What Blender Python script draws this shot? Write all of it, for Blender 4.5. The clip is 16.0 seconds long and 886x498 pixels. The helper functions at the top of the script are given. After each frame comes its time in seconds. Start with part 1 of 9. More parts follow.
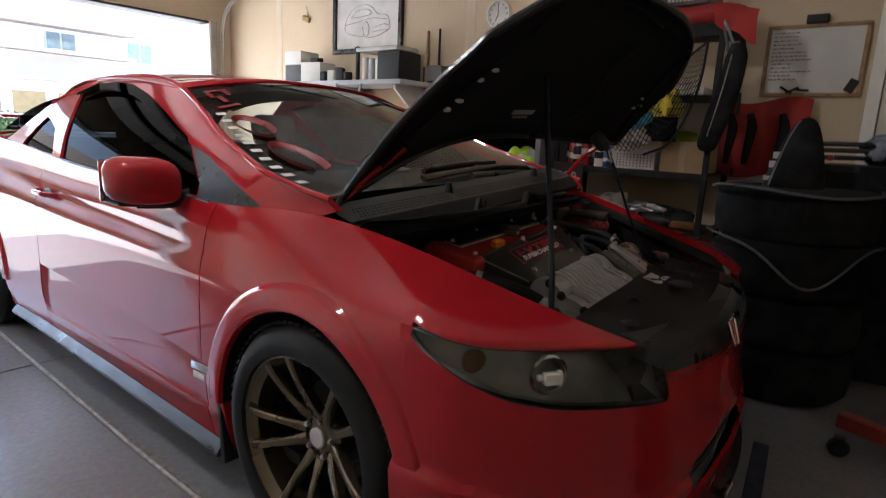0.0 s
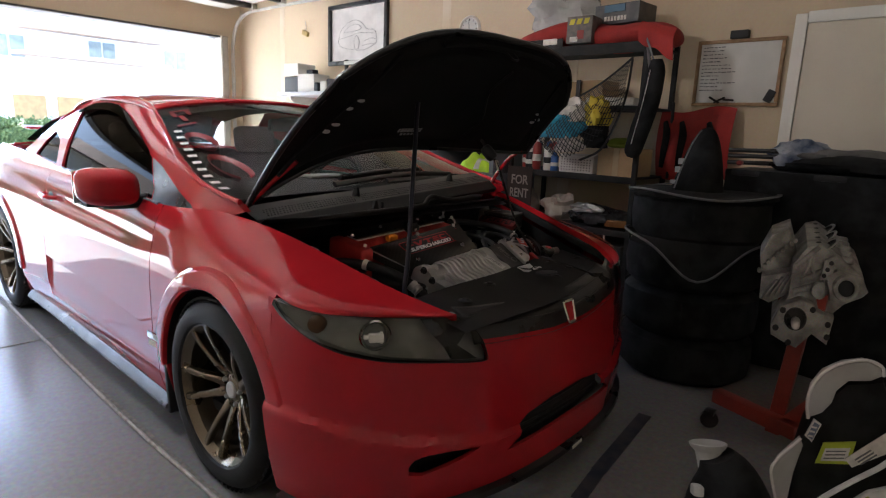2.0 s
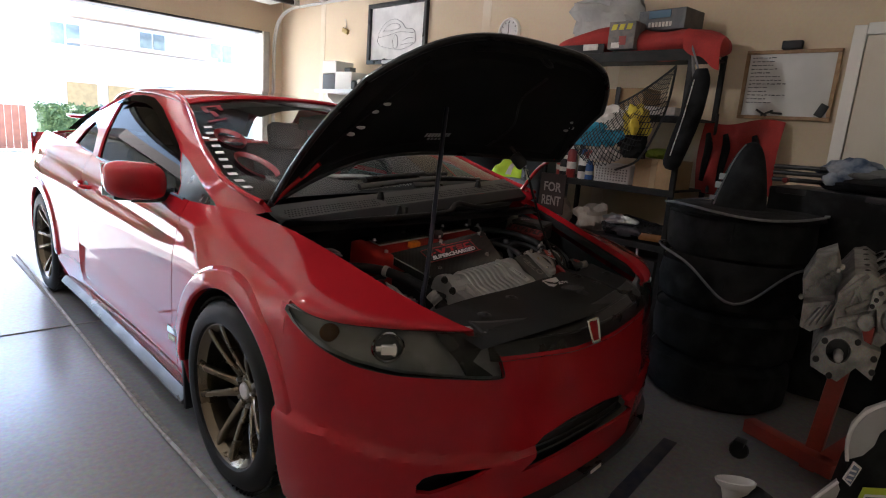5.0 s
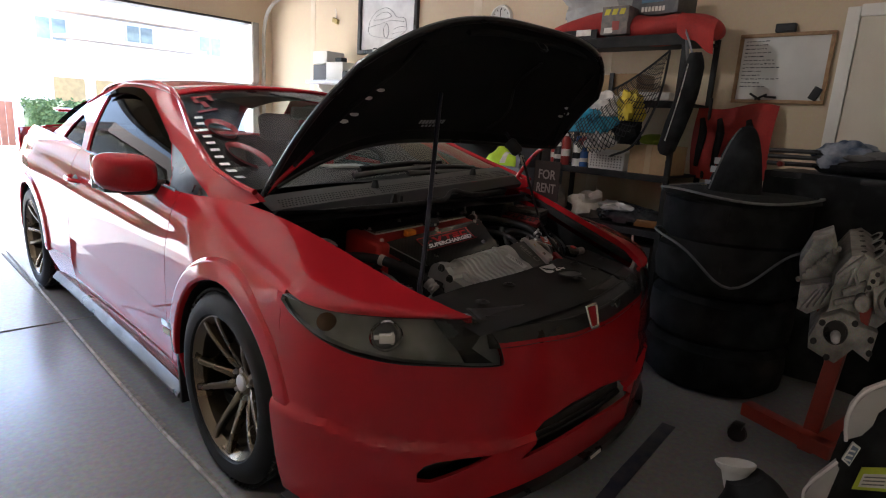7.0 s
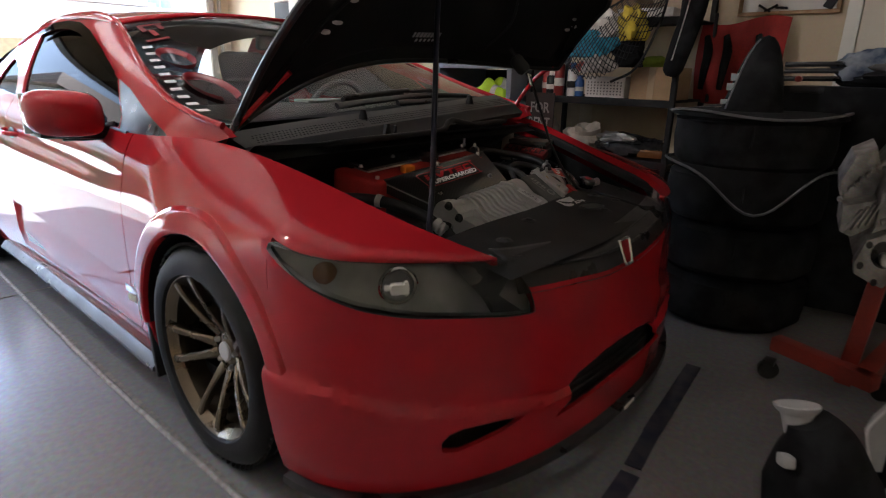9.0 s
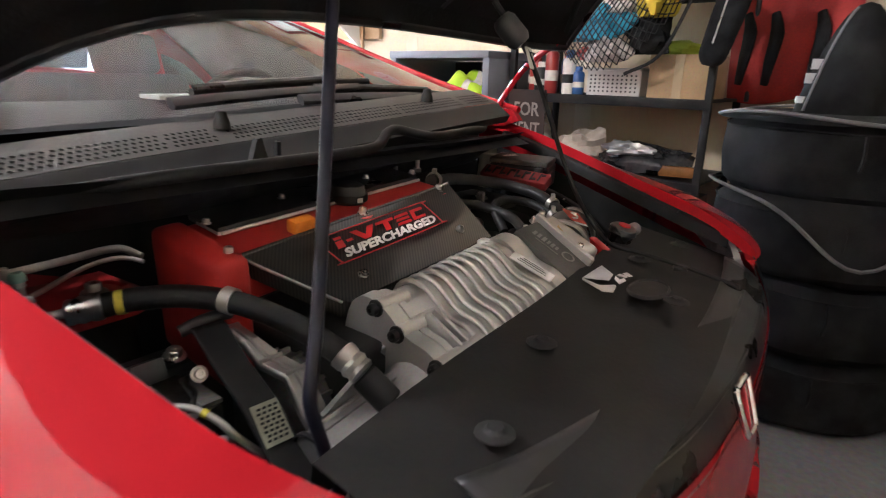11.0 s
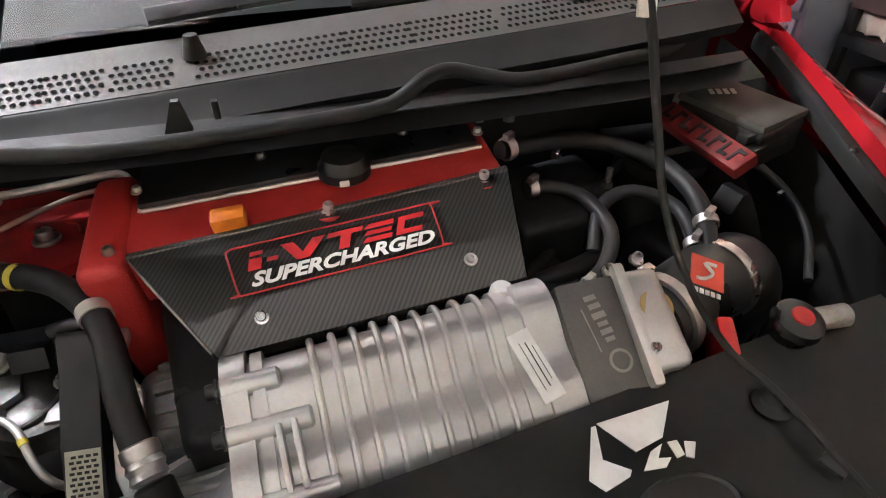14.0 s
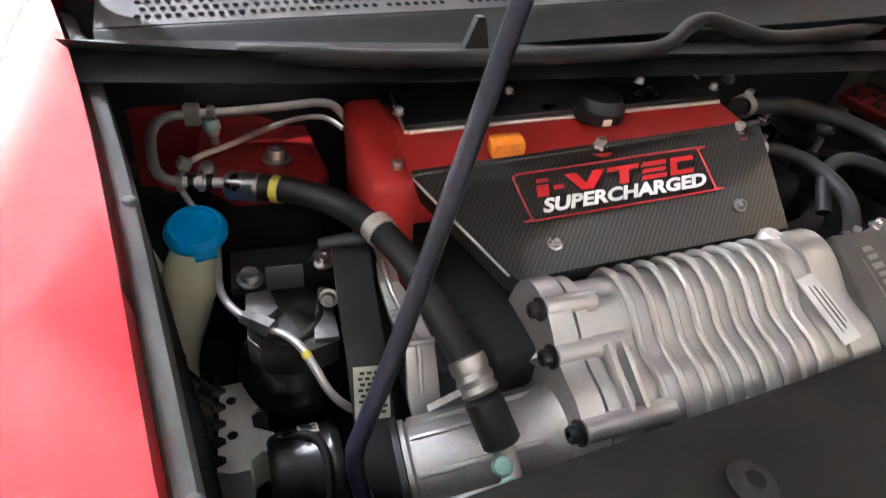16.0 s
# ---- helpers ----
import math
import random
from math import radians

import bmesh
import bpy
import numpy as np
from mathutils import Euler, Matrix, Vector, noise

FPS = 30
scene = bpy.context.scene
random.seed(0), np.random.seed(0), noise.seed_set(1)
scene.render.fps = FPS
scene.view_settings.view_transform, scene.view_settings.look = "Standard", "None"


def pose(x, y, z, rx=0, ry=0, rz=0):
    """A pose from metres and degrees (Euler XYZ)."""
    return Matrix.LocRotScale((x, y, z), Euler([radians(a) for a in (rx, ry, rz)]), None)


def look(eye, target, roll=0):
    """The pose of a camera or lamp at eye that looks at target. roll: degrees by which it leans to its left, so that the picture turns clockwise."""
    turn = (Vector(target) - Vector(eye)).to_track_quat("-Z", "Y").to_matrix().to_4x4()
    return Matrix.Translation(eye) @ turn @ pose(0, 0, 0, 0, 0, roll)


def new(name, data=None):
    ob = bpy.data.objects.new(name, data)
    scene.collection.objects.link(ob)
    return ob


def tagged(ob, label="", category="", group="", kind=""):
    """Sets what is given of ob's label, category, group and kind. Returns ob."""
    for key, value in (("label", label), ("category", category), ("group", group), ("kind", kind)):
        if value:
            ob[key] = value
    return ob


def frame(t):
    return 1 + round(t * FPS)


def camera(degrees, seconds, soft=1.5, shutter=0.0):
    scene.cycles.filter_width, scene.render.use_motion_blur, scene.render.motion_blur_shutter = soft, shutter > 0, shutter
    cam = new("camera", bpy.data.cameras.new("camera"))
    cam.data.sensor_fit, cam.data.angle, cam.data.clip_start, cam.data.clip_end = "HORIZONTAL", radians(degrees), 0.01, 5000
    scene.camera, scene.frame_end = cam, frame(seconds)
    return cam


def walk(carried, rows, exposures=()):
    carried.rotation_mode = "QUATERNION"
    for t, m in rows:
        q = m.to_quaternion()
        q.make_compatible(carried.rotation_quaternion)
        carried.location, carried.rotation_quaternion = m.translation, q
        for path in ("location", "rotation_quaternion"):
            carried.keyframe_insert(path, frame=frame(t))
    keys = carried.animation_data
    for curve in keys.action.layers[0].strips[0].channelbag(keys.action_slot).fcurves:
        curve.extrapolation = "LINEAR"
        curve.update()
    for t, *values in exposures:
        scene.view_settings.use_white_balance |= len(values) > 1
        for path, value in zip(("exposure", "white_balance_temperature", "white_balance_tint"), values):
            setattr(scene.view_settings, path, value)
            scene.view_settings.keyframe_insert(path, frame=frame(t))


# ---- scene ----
import functools

cam = camera(75.0, 16.0, soft=1.1, shutter=0.4)
PATH = [
    (0, (-1.712, -1.092, 1.116), (-0.167, 0.116, 0.722), 2.7),
    (0.5, (-1.616, -1.281, 1.086), (-0.13, -0.006, 0.68), -1.4),
    (1, (-1.497, -1.478, 1.09), (-0.027, -0.167, 0.746), 0.6),
    (1.5, (-1.598, -1.58, 1.154), (-0.13, -0.263, 0.822), -1.4),
    (2, (-1.693, -1.695, 1.189), (-0.225, -0.397, 0.789), 2.3),
    (2.5, (-1.677, -1.707, 1.183), (-0.235, -0.384, 0.772), 5.4),
    (3, (-1.668, -1.675, 1.159), (-0.286, -0.31, 0.681), 5.0),
    (3.5, (-1.639, -1.652, 1.183), (-0.283, -0.251, 0.741), 5.5),
    (4, (-1.607, -1.662, 1.201), (-0.213, -0.285, 0.8), 4.6),
    (4.2, (-1.622, -1.683, 1.218), (-0.233, -0.3, 0.821), 4.2),
    (6.5, (-1.624, -1.66, 1.192), (-0.234, -0.289, 0.759), 4.8),
    (7, (-1.619, -1.662, 1.194), (-0.217, -0.302, 0.76), 3.6),
    (7.5, (-1.609, -1.671, 1.177), (-0.214, -0.319, 0.703), 2.8),
    (8, (-1.633, -1.67, 1.169), (-0.213, -0.335, 0.717), 1.9),
    (8.5, (-1.656, -1.63, 1.143), (-0.2, -0.353, 0.642), 3.5),
    (9, (-1.511, -1.426, 1.084), (-0.076, -0.163, 0.497), 1.2),
    (9.5, (-1.347, -1.21, 1.113), (0.143, 0.015, 0.587), 0.1),
    (9.7, (-1.286, -1.149, 1.12), (0.256, -0.01, 0.55), 1.0),
    (11.8, (-0.497, -0.774, 0.985), (0.836, 0.603, 0.385), 2.5),
    (12, (-0.421, -0.749, 1.003), (0.713, 0.776, 0.370), 3.6),
    (12.5, (-0.205, -0.773, 1.051), (0.561, 0.911, 0.292), 1.3),
    (13, (-0.171, -0.747, 1.124), (0.385, 0.891, 0.12), 2.4),
    (13.5, (-0.139, -0.779, 1.214), (0.29, 0.769, 0.022), -0.4),
    (14, (-0.158, -0.795, 1.197), (0.302, 0.728, -0.015), 0.3),
    (14.5, (-0.207, -0.788, 1.215), (0.29, 0.736, 0.019), -0.7),
    (15, (-0.399, -0.764, 1.207), (0.16, 0.752, 0.028), 2.0),
    (15.5, (-0.54, -0.735, 1.152), (0.005, 0.797, -0.012), 6.7),
    (16, (-0.53, -0.73, 1.104), (0.05, 0.764, -0.091), 7.0),
]
walk(cam, [(t, look(eye, target, roll)) for t, eye, target, roll in PATH],
     exposures=[(0, 3.35, 6000, 12), (1.5, 3.7, 6000, 12), (3.5, 3.62, 6000, 12), (8.0, 3.6, 6000, 12), (9.0, 3.7, 5950, 12), (9.7, 4.15, 5950, 12), (11.8, 5.75, 5850, 12), (13.0, 5.7, 5850, 12), (14.5, 6.25, 5650, 12), (15.0, 6.45, 5550, 12), (15.5, 6.5, 5500, 12), (16.0, 6.35, 5450, 12)])

# ---- world and sun ----
world = bpy.data.worlds.new("sky_world")
scene.world = world
world.use_nodes = True
wn = world.node_tree.nodes
sky = wn.new("ShaderNodeTexSky")
sky.sky_type = 'NISHITA'
sky.sun_disc = False
sky.sun_elevation = radians(55)
sky.sun_rotation = radians(-8)
wn["Background"].inputs[1].default_value = 0.12
world.node_tree.links.new(sky.outputs[0], wn["Background"].inputs[0])
sun = new("sun", bpy.data.lights.new("sun", 'SUN'))
sun.data.energy, sun.data.angle, sun.data.color = 3.5, radians(0.5), (1.0, 0.95, 0.87)
sun.matrix_world = look((-1.2, 8, 11.6), (0, 0, 0))

# ---- tools ----
def curve1(points):
    """A smooth function through (x, y) points."""
    xs = [p[0] for p in points]
    ys = [p[1] for p in points]
    n = len(xs)
    d = [(ys[i + 1] - ys[i]) / (xs[i + 1] - xs[i]) for i in range(n - 1)]
    m = [d[0]] + [0 if d[i - 1] * d[i] <= 0 else 2 * d[i - 1] * d[i] / (d[i - 1] + d[i]) for i in range(1, n - 1)] + [d[-1]]

    def f(x):
        if x <= xs[0]:
            return ys[0]
        if x >= xs[-1]:
            return ys[-1]
        i = next(k for k in range(n - 1) if x <= xs[k + 1])
        h = xs[i + 1] - xs[i]
        t = (x - xs[i]) / h
        return ((1 + 2 * t) * (1 - t) ** 2 * ys[i] + t * (1 - t) ** 2 * h * m[i]
                + t * t * (3 - 2 * t) * ys[i + 1] + t * t * (t - 1) * h * m[i + 1])
    return f


def curve2(points):
    """A natural cubic through (x, y) points, straight beyond its ends."""
    xs, ys = np.array(points, float).T
    n, h = len(xs), np.diff(xs)
    a, r = np.eye(n), np.zeros(n)
    for i in range(1, n - 1):
        a[i, i - 1:i + 2] = h[i - 1], 2 * (h[i - 1] + h[i]), h[i]
        r[i] = 6 * ((ys[i + 1] - ys[i]) / h[i] - (ys[i] - ys[i - 1]) / h[i - 1])
    m, xs, ys, h = np.linalg.solve(a, r).tolist(), xs.tolist(), ys.tolist(), h.tolist()

    @functools.lru_cache(maxsize=4000)
    def f(x):
        t = min(max(x, xs[0]), xs[-1])
        i = next(k for k in range(n - 1) if t <= xs[k + 1])
        p, q, d = xs[i + 1] - t, t - xs[i], h[i]
        return (m[i] * p ** 3 + m[i + 1] * q ** 3) / (6 * d) + (ys[i] / d - m[i] * d / 6) * p + (ys[i + 1] / d - m[i + 1] * d / 6) * q
    return f


def spline(points, steps=8):
    """Points along a Catmull-Rom curve through the given ones."""
    p = [Vector(q) for q in points]
    if len(p) < 3:
        return p
    p = [2 * p[0] - p[1]] + p + [2 * p[-1] - p[-2]]
    out = []
    for i in range(1, len(p) - 2):
        for k in range(steps):
            t = k / steps
            a, b, c, d = p[i - 1:i + 3]
            out.append(0.5 * (2 * b + (c - a) * t + (2 * a - 5 * b + 4 * c - d) * t * t + (3 * b - a - 3 * c + d) * t ** 3))
    return out + [p[-2]]


def lin(a, b, n):
    return [a + (b - a) * i / (n - 1) for i in range(n)]


def mesh_ob(name, bm, mat, smooth=True):
    me = bpy.data.meshes.new(name)
    bmesh.ops.recalc_face_normals(bm, faces=bm.faces[:])
    for f in bm.faces:
        f.smooth = smooth
    bm.to_mesh(me)
    bm.free()
    for one in mat if isinstance(mat, (list, tuple)) else [mat]:
        me.materials.append(one)
    if smooth:
        me.set_sharp_from_angle(angle=radians(38))
    return new(name, me)


def part(name, bm, mat, parent=None, label="", smooth=True, thick=0.0):
    """One mesh under a thing or a part, in world coordinates of an unmoved parent."""
    ob = mesh_ob(name, bm, mat, smooth)
    if parent is not None:
        ob.parent = parent
        ob.matrix_parent_inverse = parent_world(parent).inverted()
    if thick:
        s = ob.modifiers.new("thickness", 'SOLIDIFY')
        s.thickness, s.offset = thick, 0
    return tagged(ob, label)


def part_each(name, bm, mat, parent, label=""):
    """Every separate piece of the bmesh as a part of its own."""
    left = set(bm.faces)
    while left:
        todo, got = [left.pop()], []
        while todo:
            f = todo.pop()
            got.append(f)
            for v in f.verts:
                for g in v.link_faces:
                    if g in left:
                        left.remove(g)
                        todo.append(g)
        one = bmesh.new()
        index = {}
        for f in got:
            for v in f.verts:
                if v not in index:
                    index[v] = one.verts.new(v.co)
            one.faces.new([index[v] for v in f.verts])
        part(name, one, mat, parent, label, smooth=False)
    bm.free()


def parent_world(ob):
    return (parent_world(ob.parent) @ ob.matrix_parent_inverse if ob.parent else Matrix()) @ ob.matrix_basis


def thing(name, at, label, category, group="", kind=""):
    ob = new(name)
    ob.matrix_basis = Matrix.Translation(at)
    ob.empty_display_size = 0.1
    return tagged(ob, label, category, group, kind)


def grid_bm(fn, us, vs, keep=None):
    bm = bmesh.new()
    rows = [[bm.verts.new(fn(u, v)) for v in vs] for u in us]
    for i in range(len(us) - 1):
        for j in range(len(vs) - 1):
            if keep is None or keep(us[i], vs[j]):
                try:
                    bm.faces.new((rows[i][j], rows[i + 1][j], rows[i + 1][j + 1], rows[i][j + 1]))
                except ValueError:
                    pass
    loose = [v for v in bm.verts if not v.link_faces]
    bmesh.ops.delete(bm, geom=loose, context='VERTS')
    bmesh.ops.remove_doubles(bm, verts=bm.verts[:], dist=0.0004)
    return bm


def add(bm, other, m=None):
    """Joins the mesh other into bm."""
    if m is not None:
        bmesh.ops.transform(other, matrix=m, verts=other.verts[:])
    me = bpy.data.meshes.new("tmp")
    other.to_mesh(me)
    other.free()
    bm.from_mesh(me)
    bpy.data.meshes.remove(me)
    return bm


def box_bm(centre, size, turn=None, bevel=0.004, seg=2):
    bm = bmesh.new()
    bmesh.ops.create_cube(bm, size=1.0)
    bmesh.ops.scale(bm, vec=size, verts=bm.verts[:])
    if bevel:
        bevel = min(bevel, 0.45 * min(size))
        bmesh.ops.bevel(bm, geom=bm.edges[:], offset=bevel, segments=seg, affect='EDGES', profile=0.6)
    m = Matrix.Translation(centre)
    if turn is not None:
        m = m @ pose(0, 0, 0, *turn)
    bmesh.ops.transform(bm, matrix=m, verts=bm.verts[:])
    return bm


def aim(a, b):
    """The pose at a whose z axis points to b."""
    return Matrix.Translation(a) @ (Vector(b) - Vector(a)).to_track_quat('Z', 'Y').to_matrix().to_4x4()


def lathe_bm(profile, seg=24, m=None, arc=360.0):
    """Turns (radius, z) points round the z axis."""
    bm = bmesh.new()
    full = arc >= 359.9
    n = seg if full else seg + 1
    rings = []
    for r, z in profile:
        if r < 1e-5:
            rings.append([bm.verts.new((0, 0, z))] * n)
        else:
            rings.append([bm.verts.new((r * math.cos(radians(arc) * k / seg), r * math.sin(radians(arc) * k / seg), z)) for k in range(n)])
    for a, b in zip(rings, rings[1:]):
        for k in range(seg):
            q = [a[k], a[(k + 1) % n], b[(k + 1) % n], b[k]]
            u = []
            for v in q:
                if v not in u:
                    u.append(v)
            if len(u) > 2:
                try:
                    bm.faces.new(u)
                except ValueError:
                    pass
    if m is not None:
        bmesh.ops.transform(bm, matrix=m, verts=bm.verts[:])
    return bm


def rod_bm(a, b, r, seg=12, bevel=0.0):
    h = (Vector(b) - Vector(a)).length
    e = min(bevel or r * 0.15, h * 0.3)
    return lathe_bm([(0, 0), (r - e, 0), (r, e), (r, h - e), (r - e, h), (0, h)], seg, aim(a, b))


def tube_bm(points, r, seg=10, steps=8, flat=1.0):
    """A round hose along a smooth curve; r: one radius or one for each point given."""
    pts = spline(points, steps)
    n = len(pts)
    radii = r if isinstance(r, (list, tuple)) else [r] * len(points)
    bm = bmesh.new()
    rings = []
    side = None
    for i, p in enumerate(pts):
        d = (pts[min(i + 1, n - 1)] - pts[max(i - 1, 0)]).normalized()
        if side is None:
            side = d.orthogonal().normalized()
        side = (side - d * side.dot(d)).normalized()
        up = d.cross(side)
        k = i / (n - 1) * (len(radii) - 1)
        j = min(int(k), len(radii) - 2)
        rr = radii[j] + (radii[j + 1] - radii[j]) * (k - j)
        rings.append([bm.verts.new(p + rr * (math.cos(2 * math.pi * s / seg) * side + flat * math.sin(2 * math.pi * s / seg) * up)) for s in range(seg)])
    for a, b in zip(rings, rings[1:]):
        for s in range(seg):
            bm.faces.new((a[s], a[(s + 1) % seg], b[(s + 1) % seg], b[s]))
    bm.faces.new(rings[0][::-1])
    bm.faces.new(rings[-1])
    return bm


def prism_bm(outline, depth, m=None, bevel=0.0):
    """An outline of (x, y) points raised from z = 0 to depth."""
    bm = bmesh.new()
    f = bm.faces.new([bm.verts.new((x, y, 0)) for x, y in outline])
    new_ones = bmesh.ops.extrude_face_region(bm, geom=[f])["geom"]
    top = [v for v in new_ones if isinstance(v, bmesh.types.BMVert)]
    bmesh.ops.translate(bm, verts=top, vec=(0, 0, depth))
    bmesh.ops.recalc_face_normals(bm, faces=bm.faces[:])
    if bevel:
        edges = [e for e in bm.edges if all(v.co.z > depth * 0.99 for v in e.verts)]
        bmesh.ops.bevel(bm, geom=edges, offset=bevel, segments=2, affect='EDGES', profile=0.6)
    big = [g for g in bm.faces if len(g.verts) > 4]
    bmesh.ops.triangulate(bm, faces=big)
    if m is not None:
        bmesh.ops.transform(bm, matrix=m, verts=bm.verts[:])
    return bm


def mirror_x(bm):
    bmesh.ops.scale(bm, vec=(-1, 1, 1), verts=bm.verts[:])
    bmesh.ops.reverse_faces(bm, faces=bm.faces[:])
    return bm


def text_bm(words, size, m, depth=0.0008, stretch=1.0, shear=0.0, bold=0.018):
    """Letters of the built-in font as a thin mesh in the plane of m, centred."""
    cu = bpy.data.curves.new("letters", 'FONT')
    cu.body, cu.size, cu.extrude, cu.align_x, cu.align_y, cu.shear = words, size, depth, 'CENTER', 'CENTER', shear
    cu.resolution_u = 3
    cu.offset = size * bold
    ob = bpy.data.objects.new("letters", cu)
    scene.collection.objects.link(ob)
    bpy.context.view_layer.update()
    me = bpy.data.meshes.new_from_object(ob.evaluated_get(bpy.context.evaluated_depsgraph_get()))
    bm = bmesh.new()
    bm.from_mesh(me)
    bpy.data.objects.remove(ob)
    bpy.data.curves.remove(cu)
    bpy.data.meshes.remove(me)
    bmesh.ops.transform(bm, matrix=m @ Matrix.Diagonal((stretch, 1, 1, 1)), verts=bm.verts[:])
    return bm


def axes(origin, right, up):
    """The pose whose x points right and whose y points up."""
    x = Vector(right).normalized()
    z = x.cross(Vector(up)).normalized()
    y = z.cross(x)
    return Matrix.Translation(origin) @ Matrix((x, y, z)).transposed().to_4x4()

# ---- materials ----
def material(name, colour, rough=0.5, metal=0.0, second=None, scale=6.0, grain=0.0, grain_scale=120.0, bump=0.0,
             coat=0.0, spread=(0.4, 0.62), rough_var=0.0, spec=0.5, space="Object"):
    """A surface with large patches, fine grain and relief."""
    m = bpy.data.materials.new(name)
    m.use_nodes = True
    t = m.node_tree
    b = t.nodes["Principled BSDF"]
    b.inputs["Roughness"].default_value = rough
    b.inputs["Metallic"].default_value = metal
    b.inputs["Coat Weight"].default_value = coat
    b.inputs["Coat Roughness"].default_value = 0.03
    b.inputs["Specular IOR Level"].default_value = spec
    co = t.nodes.new("ShaderNodeTexCoord")
    big = t.nodes.new("ShaderNodeTexNoise")
    big.inputs["Scale"].default_value = scale
    big.inputs["Detail"].default_value = 6
    t.links.new(co.outputs[space], big.inputs["Vector"])
    ramp = t.nodes.new("ShaderNodeMapRange")
    ramp.inputs["From Min"].default_value, ramp.inputs["From Max"].default_value = spread
    t.links.new(big.outputs["Fac"], ramp.inputs["Value"])
    mix = t.nodes.new("ShaderNodeMix")
    mix.data_type = 'RGBA'
    second = second or tuple(c * 0.82 for c in colour)
    mix.inputs["A"].default_value = (*colour, 1)
    mix.inputs["B"].default_value = (*second, 1)
    t.links.new(ramp.outputs["Result"], mix.inputs["Factor"])
    out = mix.outputs["Result"]
    fine = t.nodes.new("ShaderNodeTexNoise")
    fine.inputs["Scale"].default_value = grain_scale
    fine.inputs["Detail"].default_value = 4
    t.links.new(co.outputs[space], fine.inputs["Vector"])
    if grain:
        g = t.nodes.new("ShaderNodeMix")
        g.data_type, g.blend_type = 'RGBA', 'OVERLAY'
        g.inputs["Factor"].default_value = grain
        t.links.new(out, g.inputs["A"])
        t.links.new(fine.outputs["Color"], g.inputs["B"])
        out = g.outputs["Result"]
    t.links.new(out, b.inputs["Base Color"])
    if bump:
        bp = t.nodes.new("ShaderNodeBump")
        bp.inputs["Strength"].default_value = bump
        bp.inputs["Distance"].default_value = 0.002
        t.links.new(fine.outputs["Fac"], bp.inputs["Height"])
        t.links.new(bp.outputs["Normal"], b.inputs["Normal"])
    if rough_var:
        rr = t.nodes.new("ShaderNodeMapRange")
        rr.inputs["From Min"].default_value, rr.inputs["From Max"].default_value = 0.35, 0.65
        rr.inputs["To Min"].default_value = max(0.02, rough - rough_var)
        rr.inputs["To Max"].default_value = min(1.0, rough + rough_var)
        t.links.new(big.outputs["Fac"], rr.inputs["Value"])
        t.links.new(rr.outputs["Result"], b.inputs["Roughness"])
    return m


def glass_material(name, tint, rough=0.0, clear=0.75, ior=1.45):
    """A thin tinted pane: light goes straight through it, and it mirrors."""
    m = bpy.data.materials.new(name)
    m.use_nodes = True
    t = m.node_tree
    t.nodes.remove(t.nodes["Principled BSDF"])
    out = t.nodes["Material Output"]
    a = t.nodes.new("ShaderNodeBsdfTransparent")
    a.inputs[0].default_value = (*[c * clear for c in tint], 1)
    g = t.nodes.new("ShaderNodeBsdfGlossy")
    g.inputs["Roughness"].default_value = rough
    f = t.nodes.new("ShaderNodeFresnel")
    f.inputs[0].default_value = ior
    mix = t.nodes.new("ShaderNodeMixShader")
    t.links.new(f.outputs[0], mix.inputs[0])
    t.links.new(a.outputs[0], mix.inputs[1])
    t.links.new(g.outputs[0], mix.inputs[2])
    t.links.new(mix.outputs[0], out.inputs[0])
    return m


RED = material("red_paint", (0.40, 0.011, 0.018), rough=0.6, second=(0.38, 0.010, 0.0165), scale=1.5, coat=1.0, spec=0.05)
RED_SATIN = material("red_bay_paint", (0.30, 0.012, 0.012), rough=0.5, second=(0.22, 0.010, 0.010), scale=9, grain=0.15)
BLACK = material("black_plastic", (0.011, 0.011, 0.012), rough=0.5, second=(0.018, 0.018, 0.019), scale=14, grain=0.3, bump=0.15, rough_var=0.1, spec=0.35)
BLACK_SATIN = material("black_satin_metal", (0.012, 0.012, 0.013), rough=0.35, second=(0.02, 0.02, 0.021), scale=10, rough_var=0.1)
GREY_PLASTIC = material("grey_plastic", (0.034, 0.033, 0.030), rough=0.5, second=(0.027, 0.026, 0.024), scale=12, grain=0.3, bump=0.2)
DARK_PLASTIC = material("dark_grey_plastic", (0.012, 0.012, 0.012), rough=0.55, second=(0.017, 0.0165, 0.0165), scale=12, grain=0.3, bump=0.15, spec=0.25)
RUBBER = material("rubber", (0.009, 0.009, 0.0095), rough=0.55, second=(0.016, 0.0155, 0.0155), scale=12, grain=0.3, bump=0.2, spec=0.35)
TYRE = material("tyre_rubber", (0.008, 0.008, 0.008), rough=0.6, second=(0.013, 0.0125, 0.012), scale=9, grain=0.4, bump=0.3, spec=0.25)
BRONZE = material("bronze_wheel_paint", (0.17, 0.137, 0.095), rough=0.30, metal=0.85, second=(0.14, 0.114, 0.082), scale=5, rough_var=0.06)
STEEL = material("bright_steel", (0.62, 0.61, 0.59), rough=0.34, metal=1.0, second=(0.42, 0.41, 0.40), scale=20, rough_var=0.1)
CHROME = material("chrome", (0.8, 0.8, 0.8), rough=0.08, metal=1.0, scale=10)
ALU = material("cast_aluminium", (0.56, 0.555, 0.545), rough=0.35, metal=0.70, second=(0.50, 0.495, 0.485), scale=14, grain=0.15, grain_scale=260, bump=0.15, rough_var=0.06)
